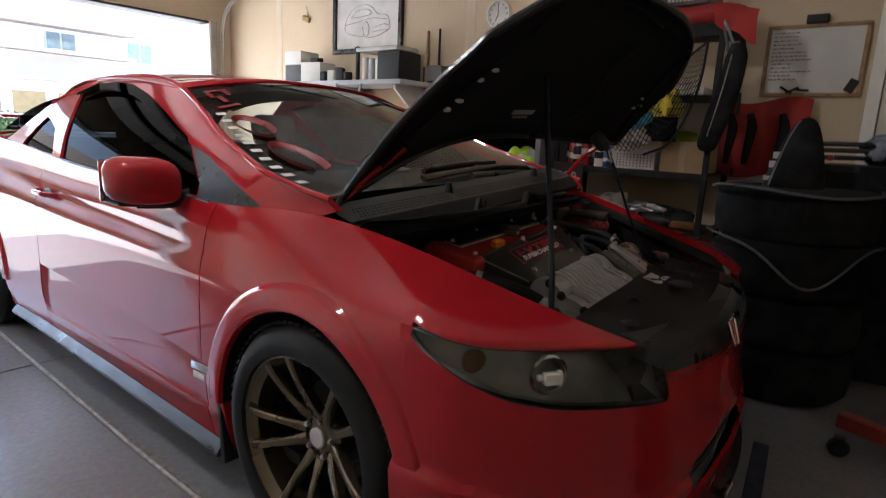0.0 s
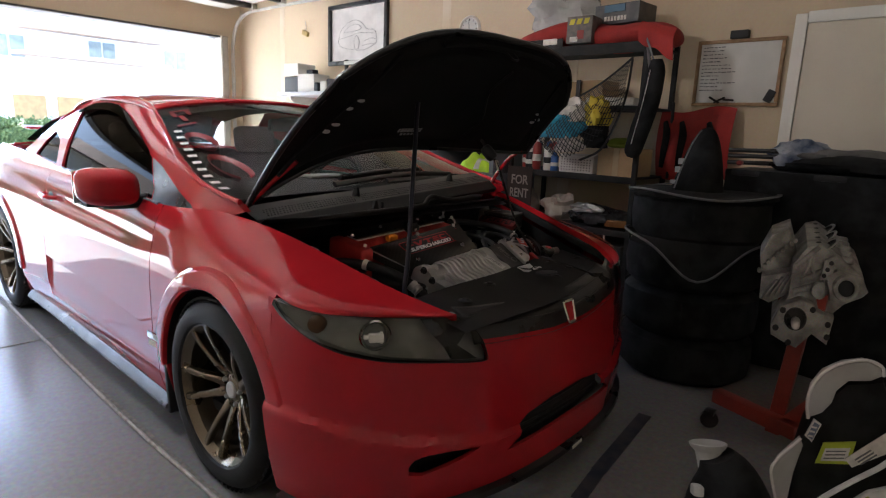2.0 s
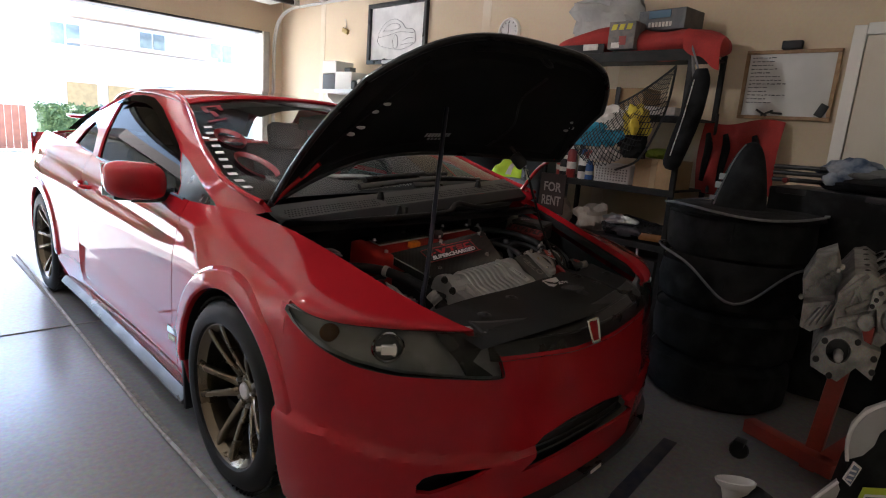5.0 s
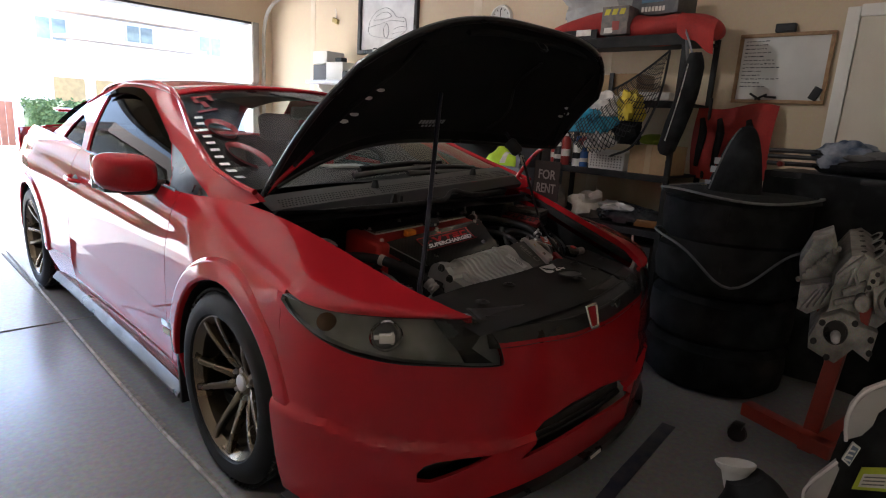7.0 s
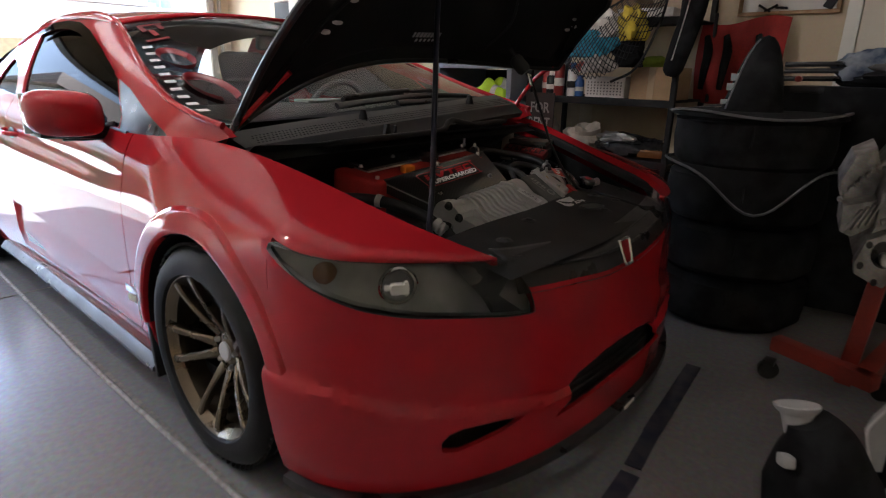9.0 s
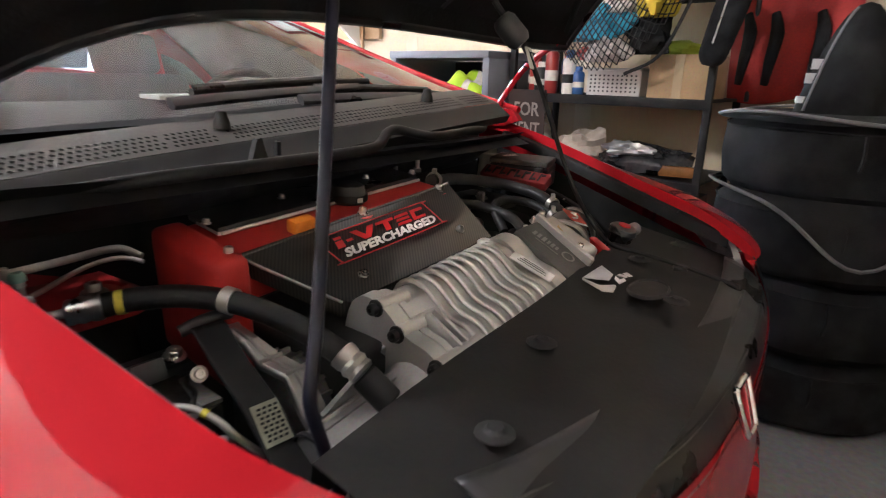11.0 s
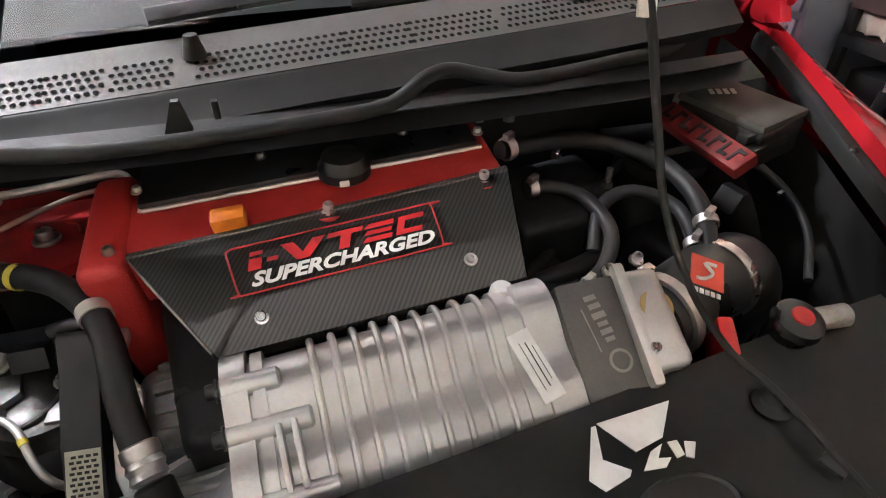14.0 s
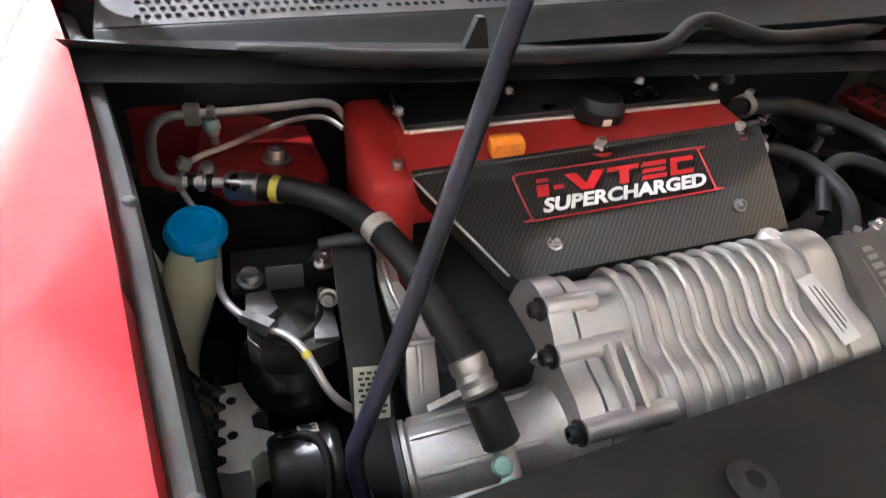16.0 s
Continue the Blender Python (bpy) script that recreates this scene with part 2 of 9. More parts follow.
ALU_DARK = material("dull_aluminium", (0.34, 0.335, 0.325), rough=0.5, metal=0.8, second=(0.22, 0.215, 0.21), scale=18, grain=0.4, grain_scale=200, bump=0.35, rough_var=0.1)
WALL = material("beige_wall_paint", (0.60, 0.49, 0.345), rough=0.85, second=(0.565, 0.455, 0.315), scale=1.3, grain=0.10, grain_scale=60, bump=0.25)
# for the west and south walls, out of view; pale to add bounce light
PLAIN_WALL = material("bounce_wall_pale", (0.76, 0.68, 0.56), rough=0.8, second=(0.72, 0.64, 0.52), scale=1.5, grain=0.2, grain_scale=50, bump=0.2)
WHITE = material("white_paint", (0.78, 0.76, 0.71), rough=0.6, second=(0.72, 0.70, 0.65), scale=2.0, grain=0.06, bump=0.08)
CREAM = material("cream_door_paint", (0.62, 0.56, 0.46), rough=0.55, second=(0.58, 0.52, 0.43), scale=2.0, grain=0.06, bump=0.08)
CONCRETE = material("garage_concrete", (0.25, 0.25, 0.252), rough=0.25, second=(0.22, 0.219, 0.218), scale=1.1, grain=0.35, grain_scale=55, bump=0.12, rough_var=0.02, spread=(0.25, 0.75))
DRIVE = material("driveway_concrete", (0.45, 0.43, 0.40), rough=0.85, second=(0.45, 0.43, 0.40), scale=0.8, grain=0.3, grain_scale=40)
JOINT = material("joint_filler", (0.16, 0.15, 0.135), rough=0.9, second=(0.24, 0.22, 0.19), scale=30, grain=0.4)
DARK_STEEL = material("dark_steel", (0.05, 0.05, 0.05), rough=0.45, metal=0.6, second=(0.03, 0.03, 0.03), scale=12)
WOOD = material("light_wood", (0.36, 0.22, 0.11), rough=0.55, second=(0.28, 0.16, 0.075), scale=25, grain=0.3)
CARD = material("cardboard", (0.36, 0.24, 0.13), rough=0.85, second=(0.31, 0.205, 0.11), scale=8, grain=0.2)
CLOTH_BLACK = material("black_cloth", (0.007, 0.007, 0.0075), rough=0.92, second=(0.02, 0.02, 0.021), scale=10, grain=0.4, grain_scale=300, bump=0.4, spec=0.2)
CLOTH_GREY = material("grey_binding", (0.16, 0.16, 0.165), rough=0.85, scale=40, grain=0.4, grain_scale=300, bump=0.4)
RED_FABRIC = material("red_canvas", (0.36, 0.025, 0.02), rough=0.8, second=(0.27, 0.02, 0.017), scale=7, grain=0.3, bump=0.3)
GLASS_DARK = glass_material("tinted_window_glass", (0.35, 0.37, 0.38), clear=0.06, ior=1.06)
GLASS = glass_material("windscreen_glass", (0.80, 0.86, 0.84), clear=0.9)
SMOKE = glass_material("smoked_lamp_glass", (0.76, 0.76, 0.72), clear=0.97)

# ---- the garage ----
WALL_X, DOOR_Y, LEFT_X, BACK_Y, CEIL = 2.1, 5.05, -3.7, -3.4, 2.78
OPEN_L, OPEN_R, OPEN_T = -3.15, 1.82, 2.17


def wall(name, x0, x1, y0, y1, z0, z1, mat):
    bm = box_bm(((x0 + x1) / 2, (y0 + y1) / 2, (z0 + z1) / 2), (x1 - x0, y1 - y0, z1 - z0), bevel=0)
    return tagged(mesh_ob(name, bm, mat, smooth=False), kind="structure")


tagged(wall("floor", LEFT_X - 0.15, WALL_X + 0.15, BACK_Y - 0.15, DOOR_Y + 0.12, -0.16, 0.0, CONCRETE), "smooth grey concrete garage floor with stains", "floor")
tagged(wall("wall_east", WALL_X, WALL_X + 0.15, BACK_Y, DOOR_Y, 0, CEIL, WALL), "beige painted drywall beside the car", "wall")
tagged(wall("wall_west", LEFT_X - 0.15, LEFT_X, BACK_Y, DOOR_Y, 0, CEIL, PLAIN_WALL), "plain wall out of view, pale to bounce light", "wall")
tagged(wall("wall_south", LEFT_X - 0.15, WALL_X + 0.15, BACK_Y - 0.15, BACK_Y, 0, CEIL, PLAIN_WALL), "plain wall out of view, pale to bounce light", "wall")
north = thing("wall_north", (0, DOOR_Y, 0), "beige wall with the wide garage door opening", "wall", kind="structure")
for nm, (x0, x1, z0, z1) in {"wall_pier": (OPEN_R, WALL_X + 0.15, 0, CEIL), "wall_end": (LEFT_X - 0.15, OPEN_L, 0, CEIL), "header": (OPEN_L, OPEN_R, OPEN_T, CEIL)}.items():
    part(nm, box_bm(((x0 + x1) / 2, DOOR_Y + 0.08, (z0 + z1) / 2), (x1 - x0, 0.16, z1 - z0), bevel=0), WALL, north, smooth=False)
tagged(wall("ceiling", LEFT_X - 0.15, WALL_X + 0.15, BACK_Y - 0.15, DOOR_Y + 0.16, CEIL, CEIL + 0.15, WHITE), "white painted garage ceiling", "ceiling")
ground = tagged(mesh_ob("ground", grid_bm(lambda u, v: (u, v, -0.02 - 0.01 * (v - 5) if v < 12 else -0.09), lin(-60, 60, 5), [DOOR_Y + 0.12, 8, 12, 120]), DRIVE), "sunlit pale concrete driveway", "driveway", kind="structure")

# ---- the car: panels ----
car = thing("car", (0, 0, 0), "red two-door coupe with open bonnet and bronze wheels", "car")
WHEEL_R, AXLE_Z, BASE, ARCH = 0.318, 0.318, 2.65, 0.352
half_w = curve2([(-0.9, 0.74), (-0.7, 0.83), (-0.45, 0.868), (0, 0.884), (0.4, 0.876), (0.9, 0.868), (1.6, 0.868), (2.2, 0.876), (2.65, 0.888), (3.0, 0.865), (3.3, 0.80), (3.52, 0.70)])
sill_z = curve1([(-0.5, 0.15), (0.36, 0.15), (2.3, 0.175), (3.0, 0.2), (3.5, 0.26)])
# the edge of the bonnet opening, then the belt line
edge_x = curve2([(-0.74, 0.56), (-0.5, 0.610), (-0.2, 0.668), (0.0, 0.718), (0.16, 0.764), (0.32, 0.795), (0.5, 0.808), (0.9, 0.805), (1.6, 0.792), (2.2, 0.775), (2.8, 0.76), (3.3, 0.70), (3.52, 0.62)])
edge_z = curve2([(-0.74, 0.700), (-0.5, 0.757), (-0.2, 0.836), (0.0, 0.880), (0.16, 0.896), (0.32, 0.890), (0.5, 0.886), (0.9, 0.898), (1.6, 0.925), (2.2, 0.968), (2.8, 0.995), (3.3, 0.98), (3.52, 0.94)])
crease = curve1([(0.3, 0.402), (1.0, 0.440), (1.78, 0.471), (2.3, 0.49)])


def low_z(y):
    for c in (0.0, BASE):
        if abs(y - c) < ARCH:
            return AXLE_Z + math.sqrt(ARCH ** 2 - (y - c) ** 2)
    return sill_z(y)


# the front fender's crown: where its rounding starts, its corner and how tight it turns
crown_low = curve2([(-0.36, 0.630), (-0.2, 0.610), (0.0, 0.580), (0.25, 0.570), (0.6, 0.570)])
crown_top = curve2([(-0.36, 0.764), (-0.2, 0.776), (0.0, 0.792), (0.25, 0.806), (0.6, 0.810)])
crown_bow = curve2([(-0.36, 2.3), (-0.2, 1.35), (0.0, 1.0), (0.25, 0.95), (0.6, 0.95)])


def crown(y, t):
    """The fender's rounding, from its side (t = 0) to the bonnet's edge (t = 1): half-width and height."""
    w, g = half_w(y), crown_bow(y)
    a, b, c = (1 - t) ** 2, 2 * g * t * (1 - t), t * t
    return (a * w + b * (w - 0.002) + c * edge_x(y)) / (a + b + c), (a * crown_low(y) + b * crown_top(y) + c * edge_z(y)) / (a + b + c)


def crown_x(y, z):
    if z <= crown_low(y):
        return half_w(y)
    lo, hi = 0.0, 1.0
    for _ in range(26):
        t = (lo + hi) / 2
        lo, hi = (t, hi) if crown(y, t)[1] < z else (lo, t)
    return crown(y, lo)[0]


def door_share(y):
    k = max(0.0, min(1.0, (y - 0.15) / 0.75))
    return k * k * (3 - 2 * k)


def side_x(y, z):
    """Half the body's width at that place of its side."""
    ze, xe, w, d = edge_z(y), edge_x(y), half_w(y), door_share(y)
    k = max(0.0, (z - (ze - 0.27)) / 0.27)
    x = w - (w - xe) * min(1.0, k) ** 2.4
    # shoulder line over the doors
    x -= 0.010 * math.exp(-((z - (ze - 0.135)) / 0.034) ** 2)
    x = x * d + (crown_x(y, z) * (1 - d) if d < 1 else 0.0)
    x -= 0.045 * max(0.0, (0.36 - z) / 0.22) ** 1.4
    # pressed panel low on the door, between two creases
    if 0.3 < y < 2.2:
        d = min(1.0, (y - 0.36) / 0.12, (1.80 - y) / 0.04)
        if d > 0:
            zc = crease(y)
            a = max(0.0, min(1.0, (z - 0.262) / 0.012))
            b = max(0.0, min(1.0, (zc + 0.006 - z) / 0.012))
            fade = 0.25 + 0.75 * max(0.0, (z - 0.262) / max(zc - 0.262, 0.01))
            x -= 0.020 * d * min(a, b) * fade
    return x


def rows(y):
    low, ze, zc, d = low_z(y), edge_z(y), crease(y), door_share(y)
    zs = [low, low + 0.006, low + 0.02] + lin(0.19, 0.255, 4) + [0.262, 0.268, 0.274] + lin(0.30, zc - 0.03, 4)
    zs += [zc - 0.006, zc, zc + 0.006] + lin(zc + 0.03, crown_low(y) - 0.01 if y < 0.6 else 0.56, 5)
    ts = lin(0, 1, 26)
    zs += [(crown(y, t)[1] if y < 0.9 else 0.0) * (1 - d) + d * (0.57 + (ze - 0.57) * t) for t in ts]
    return [max(low, z) if i > 2 else z for i, z in enumerate(zs)]


NROWS = len(rows(1.0))


def cols(a, b, step=0.03):
    ys = set(lin(a, b, max(2, round((b - a) / step) + 1)))
    for c in (0.0, BASE):
        for k in range(0, 33):
            y = c - ARCH * math.cos(math.pi * k / 32)
            if a < y < b:
                ys.add(y)
        for e in (c - ARCH - 1e-4, c + ARCH + 1e-4):
            if a < e < b:
                ys.add(e)
    for e in (1.76, 1.798):
        if a < e < b:
            ys.add(e)
    return sorted(ys)


def side_panel(name, a, b, label):
    out = []
    for s in (1, -1):
        table = {y: rows(y) for y in cols(a, b)}
        bm = grid_bm(lambda y, k: (-side_x(y, table[y][k]), y, table[y][k]), sorted(table), list(range(NROWS)))
        # the flange turned in round the wheel arch and along the edges
        rim = [e for e in bm.edges if e.is_boundary]
        got = bmesh.ops.extrude_edge_only(bm, edges=rim)["geom"]
        for v in got:
            if isinstance(v, bmesh.types.BMVert):
                if v.co.z > edge_z(v.co.y) - 0.001:
                    v.co += Vector((0.004, 0, -0.03))
                else:
                    v.co.x += 0.025
        if s < 0:
            mirror_x(bm)
        out.append(part(name, bm, RED, car, label))
    return out


def arch_lip(c, y0, y1):
    """The flared lip round a wheel arch, standing proud of the panel."""
    prof = [(0.070, 0.0005), (0.066, 0.003), (0.061, 0.0085), (0.056, 0.0105), (0.050, 0.0110), (0.030, 0.0120), (0.012, 0.0125), (0.004, 0.0115), (0.0, 0.008), (-0.002, -0.002), (-0.002, -0.03)]
    full = [math.pi * k / 60 for k in range(61)]

    def at(a, k):
        r, out = prof[k]
        y, z = c - (ARCH + r) * math.cos(a), AXLE_Z + (ARCH + r) * math.sin(a)
        z = max(z, 0.17)
        y = min(max(y, y0), y1)
        return Vector((-(side_x(y, z) + out), y, z))
    return grid_bm(at, full, list(range(len(prof))))


fenders = side_panel("front_fender", -0.352, 0.452, "glossy red front fender")
doors = side_panel("door", 0.457, 1.795, "glossy red door with pressed lower panel")
quarters = side_panel("rear_quarter_panel", 1.80, 3.45, "glossy red rear quarter panel")

for s in (1, -1):
    for c, owner in ((0.0, fenders), (BASE, quarters)):
        bm = arch_lip(c, c - 0.44, c + 0.44)
        if s < 0:
            mirror_x(bm)
        part("arch_lip", bm, RED, owner[0 if s > 0 else 1], "flared red lip of the wheel arch")

# ---- nose ----
nose_f = curve1([(0.10, 0.47), (0.25, 0.472), (0.36, 0.468), (0.42, 0.46), (0.55, 0.455), (0.607, 0.449), (0.66, 0.425), (0.69, 0.40), (0.73, 0.33), (0.80, 0.2)])
nose_w = curve1([(0.10, 0.842), (0.24, 0.866), (0.42, 0.878), (0.62, 0.874), (0.73, 0.866), (0.8, 0.86)])
fold = curve1([(0, 0.300), (0.2, 0.298), (0.385, 0.333), (0.54, 0.362), (0.62, 0.378), (0.71, 0.40), (0.8, 0.42), (0.95, 0.428), (1, 0.428)])


def nose(a, z, out=0.0):
    """The nose's skin; a: 0 at the front's middle, 1 at the wheel arch (negative on the far side)."""
    n = 2.3
    s, c = math.sin(min(1.0, abs(a)) * math.pi / 2), math.cos(min(1.0, abs(a)) * math.pi / 2)
    # lower half stands proud under the fold line
    d = fold(abs(a)) - z
    out += 0.016 * max(0.0, min(1.0, d / 0.012)) * max(0.0, 1 - d / 0.35)
    x = (nose_w(z) + out) * s ** (2 / n)
    y = -0.33 - (nose_f(z) + out) * max(c, 0.0) ** (2 / n)
    return Vector((-math.copysign(x, a), y, z))


def inside(p, poly):
    x, y = p
    hit = False
    for (x0, y0), (x1, y1) in zip(poly, poly[1:] + poly[:1]):
        if (y0 > y) != (y1 > y) and x < (x1 - x0) * (y - y0) / (y1 - y0) + x0:
            hit = not hit
    return hit


def sheet_bm(us, vs, fn, holes=(), only=None):
    """A sheet over (u, v) with openings cut cleanly along their outlines, or one outline's inside alone."""
    bm = bmesh.new()
    grid = [[bm.verts.new((u, v, 0)) for v in vs] for u in us]
    for i in range(len(us) - 1):
        for j in range(len(vs) - 1):
            bm.faces.new((grid[i][j], grid[i + 1][j], grid[i + 1][j + 1], grid[i][j + 1]))
    for poly in list(holes) + ([only] if only else []):
        for (x0, y0), (x1, y1) in zip(poly, poly[1:] + poly[:1]):
            lo, hi = (min(x0, x1) - 0.03, min(y0, y1) - 0.03), (max(x0, x1) + 0.03, max(y0, y1) + 0.03)
            near = [f for f in bm.faces if any(True for v in f.verts) and
                    max(v.co.x for v in f.verts) > lo[0] and min(v.co.x for v in f.verts) < hi[0] and
                    max(v.co.y for v in f.verts) > lo[1] and min(v.co.y for v in f.verts) < hi[1]]
            geom = set(near)
            for f in near:
                geom.update(f.edges)
                geom.update(f.verts)
            bmesh.ops.bisect_plane(bm, geom=list(geom), dist=1e-5, plane_co=(x0, y0, 0), plane_no=(y0 - y1, x1 - x0, 0))
    drop = []
    for f in bm.faces:
        c = f.calc_center_median()
        if any(inside((c.x, c.y), h) for h in holes) or (only and not inside((c.x, c.y), only)):
            drop.append(f)
    bmesh.ops.delete(bm, geom=drop, context='FACES')
    for v in bm.verts:
        v.co = fn(v.co.x, v.co.y)
    bmesh.ops.remove_doubles(bm, verts=bm.verts[:], dist=0.0003)
    return bm


def mirrored(poly):
    return [(-u, v) for u, v in reversed(poly)]


LAMP = [(0.945, 0.728), (0.88, 0.719), (0.81, 0.710), (0.715, 0.702), (0.60, 0.696), (0.50, 0.689), (0.42, 0.682), (0.345, 0.676),
        (0.315, 0.650), (0.29, 0.610), (0.274, 0.560), (0.276, 0.540), (0.33, 0.546), (0.40, 0.559), (0.475, 0.570), (0.55, 0.579),
        (0.62, 0.590), (0.70, 0.605), (0.785, 0.630), (0.86, 0.658), (0.92, 0.688), (0.955, 0.715)]
GRILLE_TOP = [(0.29, 0.610), (0.283, 0.604), (0.157, 0.592), (0.05, 0.577), (-0.05, 0.577), (-0.157, 0.592), (-0.283, 0.604), (-0.29, 0.610)]
UPPER = [(1.2, 0.90), (1.2, 0.735)] + LAMP[:10] + GRILLE_TOP[1:-1] + [(-u, v) for u, v in reversed(LAMP[:10])] + [(-1.2, 0.735), (-1.2, 0.90)]
FOG = [(0.507, 0.246), (0.507, 0.272), (0.488, 0.292), (0.455, 0.300), (0.38, 0.297), (0.30, 0.284), (0.35, 0.264), (0.41, 0.250), (0.47, 0.238)]
MOUTH = [(0.215, 0.236), (0.172, 0.268), (0.168, 0.300), (0.14, 0.322), (0.05, 0.342), (-0.05, 0.342), (-0.14, 0.322), (-0.168, 0.300), (-0.172, 0.268), (-0.215, 0.236), (-0.12, 0.243), (0, 0.252), (0.12, 0.243)]
us = sorted(set(lin(-1, 1, 121)))
bm = sheet_bm(us, lin(0.135, 0.75, 42), nose, [UPPER, LAMP, mirrored(LAMP), FOG, mirrored(FOG), MOUTH])
rim = [e for e in bm.edges if e.is_boundary]
got = bmesh.ops.extrude_edge_only(bm, edges=rim)["geom"]
for v in got:
    if isinstance(v, bmesh.types.BMVert):
        v.co += Vector((-0.02 * v.co.x, 0.012, -0.016 if v.co.z > 0.5 else 0))
bumper = part("front_bumper", bm, RED, car, "glossy red front bumper with low air openings")


def panel_of(poly, out, n=40):
    return sheet_bm(us, lin(0.135, 0.75, n), lambda a, z: nose(a, z, out), only=poly)


for poly in (FOG, mirrored(FOG)):
    part("fog_recess", panel_of([(u * 1.06 if abs(u) > 0.4 else u * 0.94, 0.268 + (v - 0.268) * 1.15) for u, v in poly], -0.05), BLACK, bumper, "black fog lamp recess")
part("lower_grille", panel_of([(u * 1.15, 0.29 + (v - 0.29) * 1.3) for u, v in MOUTH], -0.045), BLACK, bumper, "black lower grille")
for k in range(4):
    z = 0.252 + 0.024 * k
    part("grille_slat", tube_bm([nose(a, z, -0.036) for a in lin(-0.16, 0.16, 9)], 0.004, 6, 3), BLACK, bumper)
# splitter under the bumper
LIP = lin(-0.97, 0.97, 61)
part("front_lip", grid_bm(lambda a, k: nose(a, 0.15, [0.0, 0.022, 0.024, 0.010, -0.05, -0.05][k]) + Vector((0, 0, [-0.008, -0.012, -0.030, -0.042, -0.040, -0.012][k])), LIP, list(range(6))), BLACK_SATIN, bumper, "black front splitter lip")
part("decal", box_bm(nose(-0.015, 0.132, 0.0265) + Vector((0.0, -0.001, -0.004)), (0.06, 0.003, 0.012), (0, -8, -2), 0.001), WHITE, bumper, "small white decal of unreadable letters", smooth=False)
# dark structure behind the openings
part("crash_beam", grid_bm(lambda a, z: nose(a, z, -0.10), lin(-0.93, 0.93, 31), lin(0.14, 0.60, 4)), BLACK, car, "black crash beam and air guide")

# ---- fender tips over the lamps ----
top_line = [nose(u, v) for u, v in [(1.0, 0.733)] + LAMP[:8]]
top_line = spline(top_line, 4)
n_top = len(top_line) - 1


def own_section(v):
    lo, hi = 0.0, 1.0
    for _ in range(26):
        t = (lo + hi) / 2
        lo, hi = (t, hi) if crown(-0.352, t)[1] < 0.733 else (lo, t)
    x, z = crown(-0.352, lo + (1 - lo) * v)
    return Vector((-x, -0.352, z))


def tip(k, v):
    u = k / n_top
    p = top_line[k]
    y = -0.352 + (-0.735 + 0.352) * u ** 0.92
    q = Vector((-edge_x(y), y, edge_z(y)))
    h = max(0.0, min(1.0, (u - 0.35) / 0.65))
    q = q.lerp(top_line[-1] + Vector((0, 0, 0.006)), h * h * (3 - 2 * h))
    a, b = own_section(0), own_section(1)
    w = max(0.0, 1 - u / 0.5)
    p = p + (a - top_line[0]) * w * w
    # the fender's own rounding, turned towards the front and flattened on the way
    bulge = Matrix.Rotation(radians(58) * u, 3, 'Z') @ (own_section(v) - a.lerp(b, v))
    return p.lerp(q, v) + bulge * ((p - q).length / (a - b).length) * (1 - 0.45 * u)


for s in (1, -1):
    bm = grid_bm(tip, list(range(n_top + 1)), [(k / 20) ** 1.3 for k in range(21)])
    low_edge = [tip(k, 0) for k in range(n_top + 1)]
    rim = [e for e in bm.edges if e.is_boundary]
    for v in bmesh.ops.extrude_edge_only(bm, edges=rim)["geom"]:
        if isinstance(v, bmesh.types.BMVert):
            under = min((v.co - p).length for p in low_edge) < 0.004
            v.co += Vector((0.012, 0.014, -0.001)) if under else Vector((0.004, 0.0, -0.025))
    if s < 0:
        mirror_x(bm)
    part("fender_tip", bm, RED, fenders[0 if s > 0 else 1], "glossy red fender tip over the headlamp")

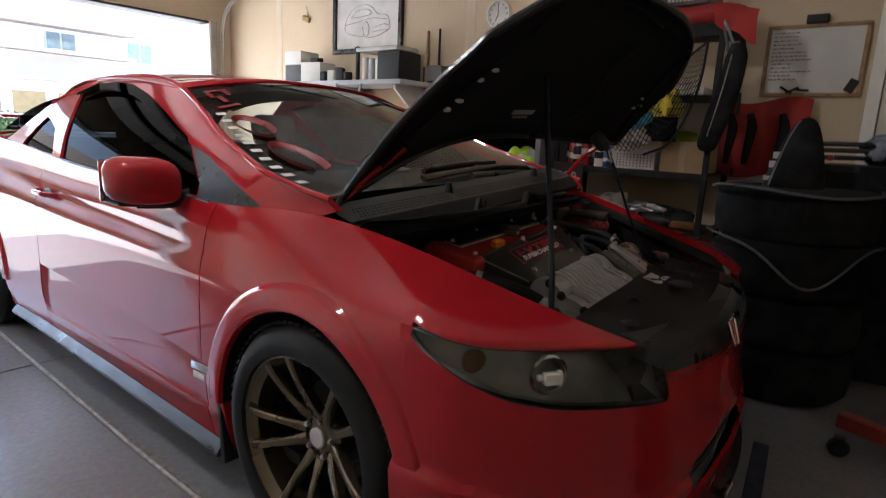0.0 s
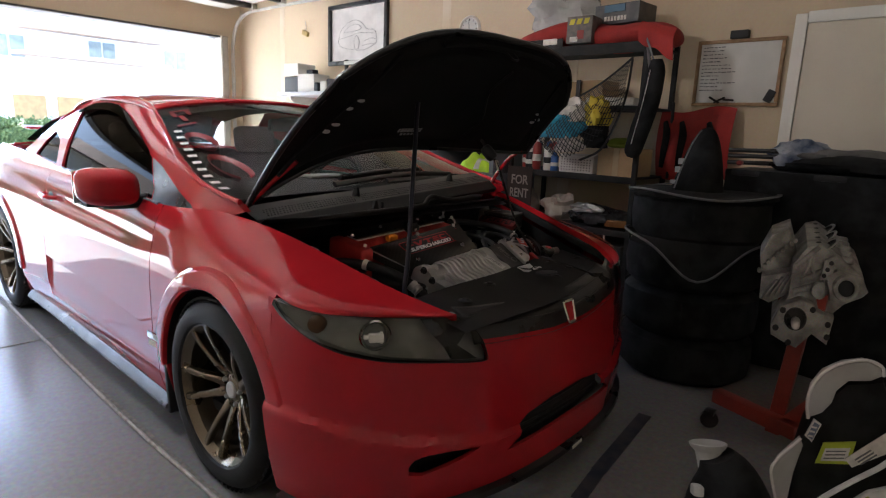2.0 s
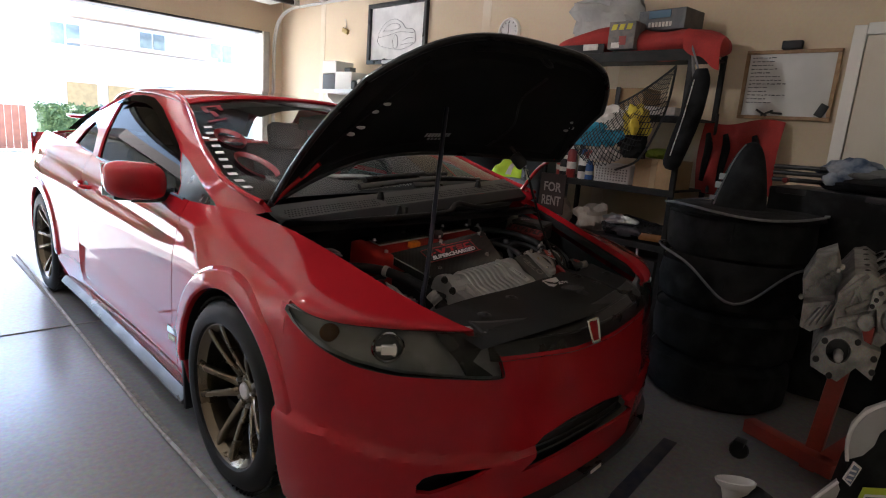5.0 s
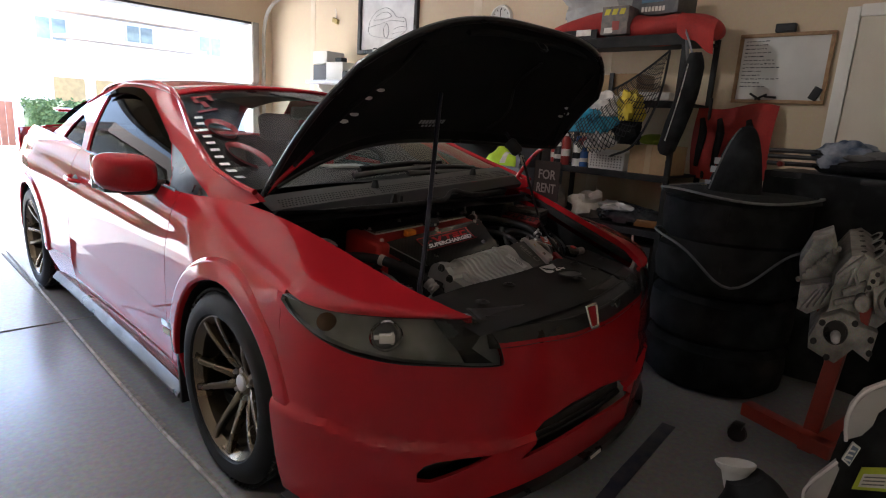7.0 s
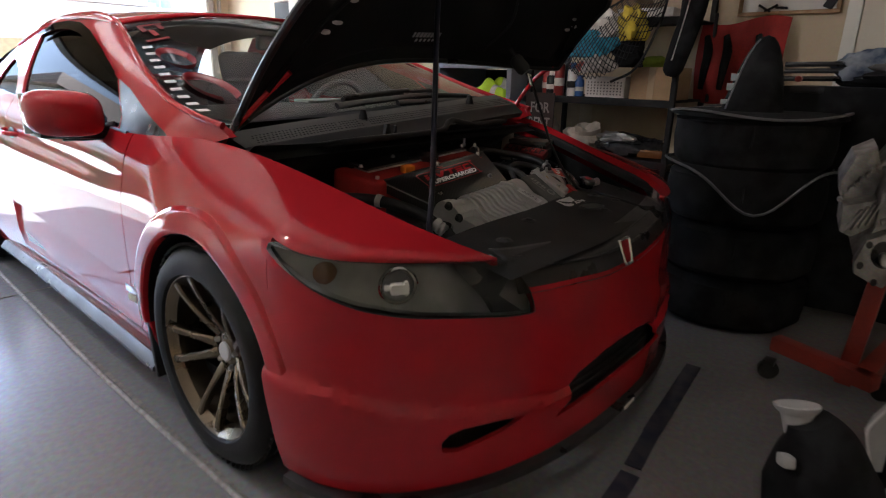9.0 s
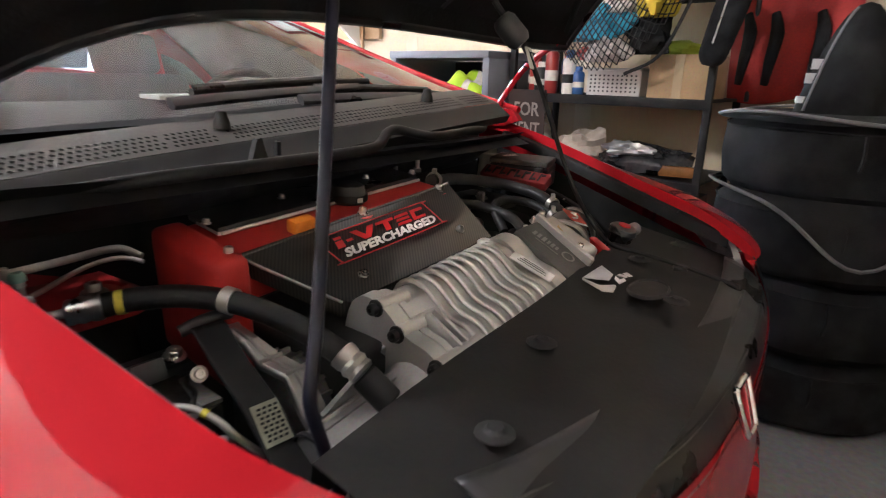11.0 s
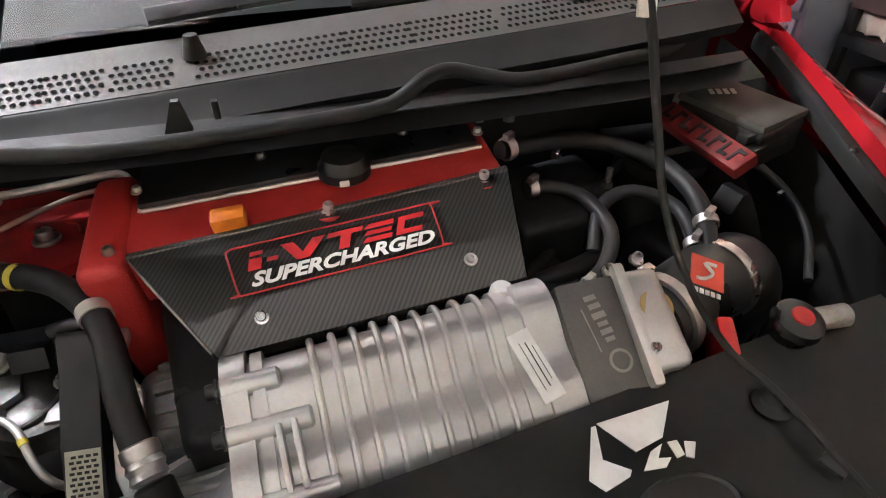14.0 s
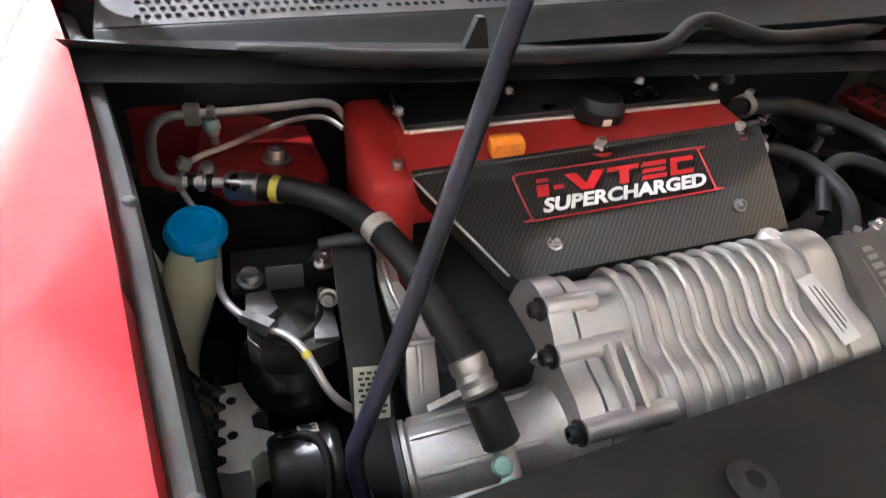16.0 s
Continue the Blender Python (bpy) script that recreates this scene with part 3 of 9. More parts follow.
# ---- headlamps ----
AMBER = material("amber_lens", (0.20, 0.09, 0.03), rough=0.25, scale=30)
LAMP_DARK = material("lamp_housing", (0.40, 0.41, 0.41), rough=0.3, second=(0.20, 0.205, 0.205), scale=7)
for s in (1, -1):
    poly = LAMP if s > 0 else mirrored(LAMP)
    lamp = part("headlamp", panel_of(poly, 0.001), SMOKE, car, "smoked headlamp with clear projector")
    lamp.visible_shadow = False
    shell = sheet_bm(us, lin(0.5, 0.75, 24), lambda a, z: nose(a, z, -0.035 * max(0.0, min(1.0, (0.95 - abs(a)) / 0.3, (z - 0.5) / 0.1)) - 0.006), only=poly)
    for v in bmesh.ops.extrude_edge_only(shell, edges=[e for e in shell.edges if e.is_boundary])["geom"]:
        if isinstance(v, bmesh.types.BMVert):
            v.co += Vector((v.co.x, v.co.y + 0.33, 0)).normalized() * 0.018
    part("housing", shell, LAMP_DARK, lamp, "grey lamp housing")
    c = nose(0.60 * s, 0.645, -0.030)
    face = Vector((-0.55 * s, -0.83, 0)).normalized()
    part("projector_ring", lathe_bm([(0.034, 0.0), (0.042, 0.0), (0.044, 0.012), (0.040, 0.016), (0.035, 0.012), (0.034, 0)], 28, aim(c, c + face)), CHROME, lamp, "chrome projector ring")
    part("projector_bowl", lathe_bm([(0.0, -0.03), (0.02, -0.026), (0.034, -0.008), (0.038, 0.010)], 24, aim(c, c + face)), LAMP_DARK, lamp)
    bm = box_bm((0, 0, 0.026), (0.040, 0.024, 0.020), bevel=0.004)
    add(bm, box_bm((-0.022, 0.002, 0.024), (0.022, 0.012, 0.012), bevel=0.003))
    add(bm, box_bm((0.014, 0.0, 0.028), (0.008, 0.032, 0.012), bevel=0.002))
    bmesh.ops.transform(bm, matrix=aim(c, c + face), verts=bm.verts[:])
    # pale colour stands in for the star-like reflection on the shield
    part("bulb_shield", bm, material("shield_glint_pale", (0.85, 0.82, 0.75), rough=0.4), lamp, "bulb shield, pale for its bright reflection")
    c2 = nose(0.80 * s, 0.672, -0.03)
    part("amber_reflector", lathe_bm([(0, 0), (0.022, 0.002), (0.026, 0.012), (0.016, 0.02), (0, 0.022)], 16, aim(c2, c2 + face)), AMBER, lamp, "amber turn signal")
    edge = [nose(u, v, 0.0) for u, v in poly]
    part("seal", tube_bm(edge + edge[:1], 0.0016, 6, 3), BLACK, lamp, "black seal round the lamp")
    bz = [(0.36, 0.60), (0.30, 0.665), (0.34, 0.672), (0.45, 0.68), (0.43, 0.64), (0.40, 0.60), (0.38, 0.562), (0.30, 0.548)]
    part("bezel", sheet_bm(us, lin(0.5, 0.75, 24), lambda a, z: nose(a, z, -0.008), only=bz if s > 0 else mirrored(bz)), BLACK_SATIN, lamp, "dark inner bezel")

# ---- upper grille and emblem ----
grille_low = curve2([(0, 0.577), (0.05, 0.577), (0.157, 0.592), (0.283, 0.604), (0.33, 0.612)])


def grille_pt(a, v):
    p = nose(a, grille_low(abs(a)) - 0.012, -0.007)
    return p + Vector((0, 0.088 * v - 0.016 * math.sin(math.pi * v), 0.012 + 0.074 * v + 0.010 * math.sin(math.pi * v)))


grille = part("upper_grille", grid_bm(grille_pt, lin(-0.315, 0.315, 41), [-0.15] + lin(0, 1, 14)), BLACK_SATIN, car, "glossy black upper grille bar", thick=0.004)
for v in (0.38, 0.70):
    part("grille_crease", tube_bm([grille_pt(a, v) + Vector((0, -0.002, 0.001)) for a in lin(-0.29, 0.29, 21)], 0.004, 6, 2), BLACK_SATIN, grille)
E_AT = Vector((-0.026, -0.792, 0.618))
m = axes(E_AT, (1, 0, 0), (0, 0.35, 1))
ring = [(x * 0.62, y * 0.95) for x, y in [(-0.040, 0.036), (0.040, 0.036), (0.046, 0.026), (0.034, -0.028), (0.024, -0.036), (-0.024, -0.036), (-0.034, -0.028), (-0.046, 0.026)]]
part("emblem_rim", tube_bm([m @ Vector((x, y, 0.004)) for x, y in ring + ring[:1]], 0.0045, 8, 4), CHROME, grille, "chrome badge outline")
part("emblem", prism_bm([(x * 0.9, y * 0.9) for x, y in reversed(ring)], 0.004, m, 0.001), RED, grille, "plain red badge")

# ---- roof, pillars, glass ----
roof_z = curve1([(0.9, 1.262), (1.05, 1.292), (1.3, 1.322), (1.6, 1.341), (1.9, 1.345), (2.2, 1.325), (2.5, 1.262)])
roof_w = curve1([(0.9, 0.598), (1.3, 0.575), (1.9, 0.555), (2.5, 0.50)])


def slant(y, z, out=0.0):
    """The greenhouse's side surface."""
    tuck = 0.9 * (0.806 - edge_x(y)) if y < 0.45 else 0.0
    return Vector((-(0.790 - 0.64 * (z - 0.92) + 0.02 * math.sin(math.pi * min(1, max(0, (z - 0.9) / 0.36))) - 0.008 - tuck * max(0.0, min(1.0, (1.0 - z) / 0.1)) + out), y, z))


def roof_pt(y, u):
    w = roof_w(y)
    return Vector((u * w, y - 0.07 * (1 - u * u) * max(0.0, (1.35 - y) / 0.3), roof_z(y) - 0.06 * abs(u) ** 2.6))


part("roof", grid_bm(roof_pt, lin(1.05, 2.45, 18), lin(-1, 1, 25)), RED, car, "glossy red roof", thick=0.01)


pillar_z = curve1([(0.0, 0.925), (0.05, 0.936), (0.15, 0.952), (0.30, 0.983), (0.45, 1.027), (0.62, 1.081), (0.80, 1.143), (1.03, 1.226), (1.06, 1.236)])


def screen_pt(u, v, out=0.0):
    ye = 0.05 + 1.0 * v
    e = slant(ye, pillar_z(ye), -0.006)
    c = Vector((0, 0.15, 0.948)).lerp(roof_pt(1.05, 0) + Vector((0, -0.004, -0.004)), v)
    c.z += 0.035 * math.sin(math.pi * v)
    w = min(1.0, abs(u))
    p = Vector((-u * e.x, c.y + (e.y - c.y) * w ** 2.2, c.z + (e.z - c.z) * w ** 2.2))
    p.z += out
    p.y -= out
    return p


windscreen = part("windscreen", grid_bm(lambda u, v: screen_pt(u * 0.985, v), lin(-1, 1, 25), lin(0, 1, 13)), GLASS, car, "raked windscreen with red and white stickers")
windscreen.visible_shadow = False
part("sun_band", grid_bm(lambda u, v: screen_pt(u * 0.97, v, -0.003), lin(-1, 1, 25), lin(0.90, 1.0, 4)), BLACK_SATIN, windscreen, "dark band along the top of the glass")


def smooth_poly(points, steps=5):
    return [(p.x, p.y) for p in spline([(y, z, 0) for y, z in points], steps)]


def slab(name, poly, mat, parent, label="", depth=0.006, s=1, out=0.0, rim=0.0):
    """A flat piece in the greenhouse's side, from an outline of (y, z)."""
    ys = [p[0] for p in poly]
    zs = [p[1] for p in poly]
    bm = sheet_bm(lin(min(ys) - 0.01, max(ys) + 0.01, 24), lin(min(zs) - 0.01, max(zs) + 0.01, 14), lambda y, z: slant(y, z, out), only=poly)
    got = bmesh.ops.extrude_face_region(bm, geom=bm.faces[:])["geom"] if depth else []
    for v in got:
        if isinstance(v, bmesh.types.BMVert):
            v.co.x += depth
    if s < 0:
        mirror_x(bm)
    return part(name, bm, mat, parent, label)


GLASS_LINE = [(1.735, 0.935), (1.80, 1.02), (1.87, 1.12), (1.945, 1.215), (1.80, 1.237), (1.64, 1.24), (1.50, 1.232), (1.36, 1.213), (1.16, 1.165), (0.95, 1.105), (0.745, 1.040), (0.60, 0.93), (0.585, 0.893), (0.70, 0.896), (1.2, 0.912)]
SAIL = [(0.745, 1.043), (0.61, 1.012), (0.45, 0.958), (0.30, 0.905), (0.268, 0.888), (0.285, 0.876), (0.45, 0.880), (0.58, 0.888), (0.60, 0.93)]
QUARTER = [(2.25, 0.972), (2.19, 1.05), (2.13, 1.105), (2.06, 1.09), (1.95, 1.055), (1.86, 0.975), (1.835, 0.945), (2.0, 0.952)]
FRAME = [(0.03, 0.905), (0.06, 0.932), (0.15, 0.952), (0.30, 0.984), (0.45, 1.028), (0.62, 1.082), (0.80, 1.146), (1.03, 1.228), (1.25, 1.272), (1.55, 1.292), (1.8, 1.287), (2.0, 1.255), (2.2, 1.17), (2.42, 1.02), (2.5, 0.985),
         (2.2, 0.955), (1.75, 0.925), (1.2, 0.90), (0.6, 0.882), (0.3, 0.868), (0.1, 0.882)]
for s in (1, -1):
    holes = [GLASS_LINE, SAIL, QUARTER]
    bm = sheet_bm(lin(0.0, 2.55, 60), lin(0.85, 1.31, 24), lambda y, z: slant(y, z), holes, only=FRAME)
    got = bmesh.ops.extrude_face_region(bm, geom=bm.faces[:])["geom"]
    for v in got:
        if isinstance(v, bmesh.types.BMVert):
            v.co.x += 0.022
    if s < 0:
        mirror_x(bm)
    pill = part("pillar_frame", bm, RED, car, "glossy red pillars round the side windows")
    door = doors[0 if s > 0 else 1]
    pane = slab("door_window", GLASS_LINE, GLASS_DARK, door, "dark tinted door glass", depth=0, s=s, out=-0.012)
    slab("quarter_window", QUARTER, GLASS_DARK, quarters[0 if s > 0 else 1], "tinted rear quarter glass", depth=0, s=s, out=-0.010)
    slab("mirror_sail", SAIL, BLACK_SATIN, door, "black mirror sail", depth=0.01, s=s, out=-0.002)
    vis = [(1.95, 1.222), (1.80, 1.262), (1.62, 1.266), (1.45, 1.254), (1.25, 1.212), (1.0, 1.140), (0.76, 1.062), (0.74, 1.042), (0.95, 1.098), (1.2, 1.168), (1.36, 1.205), (1.5, 1.224), (1.64, 1.232), (1.80, 1.229), (1.94, 1.208)]
    slab("rain_visor", vis, GLASS_DARK, door, "smoked rain visor over the window", depth=0.002, s=s, out=0.016)
    trim = [slant(y, z, 0.002) for y, z in ((0.50, 0.884), (0.9, 0.898), (1.3, 0.912), (1.73, 0.932))]
    b = tube_bm(trim, 0.006, 6, 4)
    if s < 0:
        mirror_x(b)
    part("window_trim", b, BLACK_SATIN, door, "black belt moulding")
    rail = [slant(y, z, -0.004) for y, z in ((0.05, 0.934), (0.15, 0.953), (0.30, 0.986), (0.45, 1.030), (0.62, 1.085), (1.03, 1.228), (1.3, 1.28), (1.6, 1.292), (1.9, 1.273), (2.2, 1.17))]
    b = tube_bm(rail, 0.010, 8, 6)
    if s < 0:
        mirror_x(b)
    part("roof_gutter", b, RED, pill, "")

# rear window and boot lid
def rear_pt(u, v):
    a = roof_pt(2.45, u)
    b = Vector((0.66 * u, 3.02 - 0.06 * u * u, 1.02))
    p = a.lerp(b, v)
    p.z += 0.03 * math.sin(math.pi * v)
    return p


part("rear_window", grid_bm(lambda u, v: rear_pt(u * 0.97, v), lin(-1, 1, 13), lin(0, 1, 8)), GLASS_DARK, car, "tinted rear window")
part("boot_lid", grid_bm(lambda u, v: Vector(((0.70 - 0.06 * v) * u, 3.0 + 0.5 * v - 0.05 * u * u, 1.0 - 0.03 * v + 0.03 * (1 - u * u))), lin(-1, 1, 13), lin(0, 1, 6)), RED, car, "red boot lid", thick=0.01)
part("rear_bumper", grid_bm(lambda u, z: Vector((0.80 * math.copysign(abs(math.sin(u * math.pi / 2)) ** 0.8, u), 3.25 + 0.30 * math.cos(u * math.pi / 2) ** 0.8, z)), lin(-1, 1, 21), lin(0.24, 0.97, 6)), RED, car, "red rear bumper", thick=0.01)
wing = box_bm((0, 3.38, 1.10), (1.10, 0.14, 0.02), (4, 0, 0), 0.008)
for s in (-0.42, 0.42):
    add(wing, box_bm((s, 3.38, 1.05), (0.03, 0.10, 0.10), None, 0.008))
part("rear_spoiler", wing, RED, car, "low red boot spoiler")

# ---- door handle, mirror, badge, skirts ----
for s in (1, -1):
    door = doors[0 if s > 0 else 1]
    hx = side_x(1.70, 0.79) + 0.001
    b = lathe_bm([(0.0, 0.0), (0.03, 0.0), (0.038, 0.002), (0.030, 0.004), (0, 0.004)], 20, axes((-hx, 1.70, 0.785), (0, -1, 0), (0.2, 0, 1)) @ Matrix.Diagonal((1.3, 0.8, 1, 1)))
    g = tube_bm([(-hx + 0.005, 1.61, 0.79), (-hx - 0.030, 1.65, 0.793), (-hx - 0.034, 1.70, 0.795), (-hx - 0.028, 1.76, 0.797), (-hx + 0.005, 1.79, 0.797)], 0.011, 8, 5)
    if s < 0:
        mirror_x(b), mirror_x(g)
    # a dark disc on the skin stands for the shaded recess
    part("handle_cup", b, BLACK_SATIN, door, "dark disc for the shaded recess behind the handle")
    part("door_handle", g, RED, door, "red pull handle")
    # mirror: rounded shell
    def shell(u, v):
        th, ph = u * 2 * math.pi, v * math.pi
        k = 0.62
        cx, sx = math.cos(th), math.sin(th)
        r = math.sin(ph) ** 0.55
        return Vector((-0.925 + 0.108 * r * math.copysign(abs(cx) ** k, cx), 0.66 - 0.085 * math.cos(ph) * (1 if math.cos(ph) > 0 else 0.45) , 0.937 + 0.072 * r * math.copysign(abs(sx) ** k, sx) - 0.01 * cx))
    b = grid_bm(shell, lin(0, 1, 41), lin(0.0, 1.0, 17))
    if s < 0:
        mirror_x(b)
    mir = part("side_mirror", b, RED, door, "red side mirror housing")
    b = tube_bm([(-0.93, 0.70, 0.868), (-0.85, 0.68, 0.870), (-0.79, 0.64, 0.885)], [0.022, 0.026, 0.03], 10, 5, 0.6)
    add(b, box_bm((-0.915, 0.69, 0.872), (0.18, 0.11, 0.022), (0, 4, 0), 0.01))
    if s < 0:
        mirror_x(b)
    part("mirror_foot", b, BLACK, mir, "black mirror foot")
    b = box_bm((-0.93, 0.705, 0.937), (0.19, 0.006, 0.12), None, 0.002)
    if s < 0:
        mirror_x(b)
    part("mirror_glass", b, CHROME, mir, "mirror glass")
    bx = side_x(0.50, 0.36) + 0.003
    b = box_bm((-bx, 0.485, 0.385), (0.004, 0.10, 0.026), (0, 0, 2), 0.0015)
    if s < 0:
        mirror_x(b)
    part("badge", b, CHROME, fenders[0 if s > 0 else 1], "small bright fender badge")
    b = box_bm((-bx, 0.495, 0.355), (0.004, 0.06, 0.022), (0, 0, 2), 0.0015)
    if s < 0:
        mirror_x(b)
    part("badge_plate", b, WHITE, fenders[0 if s > 0 else 1], "small white and red badge plate")
    b = grid_bm(lambda y, k: (-(side_x(y, 0.17) + [0.0, 0.012, 0.028, 0.028, 0.0, -0.06][k]), y, sill_z(y) + [0.012, 0.002, -0.018, -0.028, -0.034, -0.03][k]), lin(0.40, 2.26, 30), list(range(6)))
    if s < 0:
        mirror_x(b)
    part("side_skirt", b, BLACK_SATIN, car, "black side skirt blade")
    # liner inside the arches
    for c in (0.0, BASE):
        b = lathe_bm([(ARCH - 0.004, 0.0), (ARCH + 0.002, 0.18 if c == 0 else 0.30)], 24, Matrix.Translation((-0.872, c, AXLE_Z)) @ pose(0, 0, 0, 0, 90, 0) @ pose(0, 0, 0, 0, 0, 90), 180)
        if s < 0:
            mirror_x(b)
        part("wheel_arch_liner", b, BLACK, car, "black wheel arch liner")
    b = box_bm((-0.83, 0.372, 0.25), (0.08, 0.02, 0.26), (-6, 0, 0), 0.004)
    if s < 0:
        mirror_x(b)
    part("mud_guard", b, BLACK, car, "black splash guard behind the wheel")
part("floor_pan", box_bm((0, 1.55, 0.20), (1.58, 2.9, 0.04), None, 0.01), BLACK, car, "black underbody")

# ---- wheels ----
def tyre_profile():
    w = 0.112
    p = [(0.232, -w + 0.010), (0.240, -w - 0.004), (0.262, -w - 0.010), (0.290, -w - 0.004), (0.306, -w + 0.012), (0.315, -w + 0.026)]
    for g in (-0.055, -0.018, 0.018, 0.055):
        p += [(0.318, g - 0.006), (0.310, g - 0.004), (0.310, g + 0.004), (0.318, g + 0.006)]
    return p + [(0.315, w - 0.026), (0.306, w - 0.012), (0.290, w + 0.004), (0.262, w + 0.010), (0.240, w + 0.004), (0.232, w - 0.010)]


def spoke_bm(root, end, flip):
    """One curved spoke in the wheel's plane (z outward)."""
    bm = bmesh.new()
    rings = []
    for i in range(13):
        t = i / 12
        r = 0.052 + (0.228 - 0.052) * t
        a = root + (end - root) * (t ** 1.25)
        d = 0.060 * (1 - t) ** 1.35
        wdt = 0.0088 + 0.0085 * (1 - t) ** 3 + 0.0045 * t ** 4
        hgt = 0.020 + 0.016 * (1 - t)
        ca, sa = math.cos(a), math.sin(a)
        c = Vector((r * ca, r * sa, -d))
        tang = Vector((-sa, ca, 0))
        rings.append([bm.verts.new(c + tang * x + Vector((0, 0, z))) for x, z in ((-wdt, -hgt), (-wdt, -0.005), (-wdt * 0.6, 0.0), (wdt * 0.6, 0.0), (wdt, -0.005), (wdt, -hgt))])
    for a, b in zip(rings, rings[1:]):
        for k in range(6):
            bm.faces.new((a[k], a[(k + 1) % 6], b[(k + 1) % 6], b[k]))
    bm.faces.new(rings[0]), bm.faces.new(rings[-1])
    return bm


def make_wheel(at, s):
    m = aim(at, Vector(at) + Vector((-s, 0, 0)))
    wheel = part("wheel", lathe_bm([(0.226, -0.20), (0.220, -0.16), (0.205, -0.10), (0.212, -0.02), (0.226, -0.006), (0.232, 0.004), (0.240, 0.004), (0.242, -0.006), (0.238, -0.02), (0.240, -0.20), (0.226, -0.20)], 56, m), BRONZE, car, "bronze ten-spoke alloy wheel")
    part("tyre", lathe_bm(tyre_profile(), 64, m @ Matrix.Translation((0, 0, -0.104))), TYRE, wheel, "black low-profile tyre")
    for p in range(5):
        base = radians(90 + 72 * p + 26)
        for q in (-1, 1):
            b = spoke_bm(base + q * radians(15.5), base + q * radians(12.5), q)
            bmesh.ops.transform(b, matrix=m, verts=b.verts[:])
            part("spoke", b, BRONZE, wheel)
        a = base + radians(36)
        nut = Vector((0.050 * math.cos(a), 0.050 * math.sin(a), -0.078))
        part("lug_nut", lathe_bm([(0.0, 0.026), (0.006, 0.026), (0.009, 0.020), (0.009, 0)], 6, m @ Matrix.Translation(nut)), STEEL, wheel, "bright lug nut")
    lugs = bmesh.new()
    for k in range(72):
        a = 2 * math.pi * k / 72
        b = box_bm((0, 0, 0), (0.010, 0.017, 0.052), (0, 0, 0), 0.002, 1)
        add(lugs, b, Matrix.Rotation(a, 4, 'Z') @ Matrix.Translation((0.3140, 0, -0.030)) @ pose(0, 0, 0, 26, 14, 0))
    bmesh.ops.transform(lugs, matrix=m, verts=lugs.verts[:])
    tagged(part("tread_lug", lugs, TYRE, wheel, "slanted tread blocks on the tyre shoulder", smooth=False), kind="stuff")
    part("hub", lathe_bm([(0.0, -0.060), (0.030, -0.060), (0.034, -0.064), (0.064, -0.066), (0.074, -0.074), (0.076, -0.12)], 40, m), BRONZE, wheel, "bronze hub face")
    part("centre_cap", lathe_bm([(0.0, -0.050), (0.024, -0.051), (0.028, -0.055), (0.028, -0.064)], 28, m), material("silver_cap", (0.62, 0.62, 0.63), rough=0.3, metal=0.4), wheel, "silver centre cap")
    part("brake_disc", lathe_bm([(0.0, -0.135), (0.14, -0.135), (0.14, -0.155), (0.0, -0.155)], 40, m), DARK_STEEL, wheel, "dark brake disc")
    part("valve", rod_bm(m @ Vector((0.20, 0.03, -0.03)), m @ Vector((0.19, 0.03, -0.005)), 0.004, 8), BLACK, wheel)
    return wheel


for s in (1, -1):
    for y in (0.0, BASE):
        make_wheel((-s * 0.868, y, AXLE_Z), s)

# ---- the raised bonnet ----
HOOD_A = radians(45)
HOOD_O = Vector((0, 0.05, 0.925))
HOOD_D = Vector((0, -math.cos(HOOD_A), math.sin(HOOD_A)))
HOOD_N = Vector((0, math.sin(HOOD_A), math.cos(HOOD_A)))
hood_w = curve1([(0, 0.70), (0.2, 0.69), (0.4, 0.668), (0.565, 0.635), (0.80, 0.66)])


def hood_pt(u, v, out=0.0, inset=0.0):
    back = 0.228 * (1 - abs(u) ** 4) if u < 0 else 0.228 + 0.03 * u ** 4
    front = 0.785 - 0.22 * abs(u) ** 3.5
    back, front = back + inset, front - inset
    l = back + (front - back) * v
    x = u * (hood_w(l) - inset) * (0.94 if u > 0 else 1.0)
    dome = 0.05 * (1 - u * u) * (1 - 0.5 * v) + 0.012 * math.sin(math.pi * v)
    return HOOD_O + Vector((x, 0, 0)) + HOOD_D * l + HOOD_N * (dome + out)


HU = lin(-1, 1, 41)
HV = lin(0, 1, 25)
hood = part("bonnet", grid_bm(lambda u, v: hood_pt(u, v, 0.012), HU, HV), RED, car, "raised red bonnet")
rim_path = [hood_pt(u, 0) for u in lin(-1, 1, 30)] + [hood_pt(1, v) for v in lin(0.05, 0.95, 14)] + [hood_pt(u, 1) for u in lin(1, -1, 30)] + [hood_pt(-1, v) for v in lin(0.95, 0.05, 14)]
part("bonnet_rim", tube_bm(rim_path + rim_path[:1], 0.011, 8, 1), BLACK_SATIN, hood, "dark folded bonnet edge")
HOOD_BLACK = material("bonnet_insulation", (0.006, 0.006, 0.0065), rough=0.85, second=(0.009, 0.009, 0.0095), scale=8, grain=0.3, bump=0.4, spec=0.25)
part("bonnet_frame", grid_bm(lambda u, v: hood_pt(u, v, -0.004), HU, HV), HOOD_BLACK, hood, "black inner bonnet frame")
part("insulation", grid_bm(lambda u, v: hood_pt(u * 0.86, 0.10 + 0.74 * v, -0.014 + (0.008 if min(v, 1 - v) < 0.03 or abs(u) > 0.95 else 0.0) + 0.003 * math.sin(7 * u) * math.sin(6 * v)), lin(-1, 1, 31), lin(0, 1, 21)), HOOD_BLACK, hood, "black insulation pad")
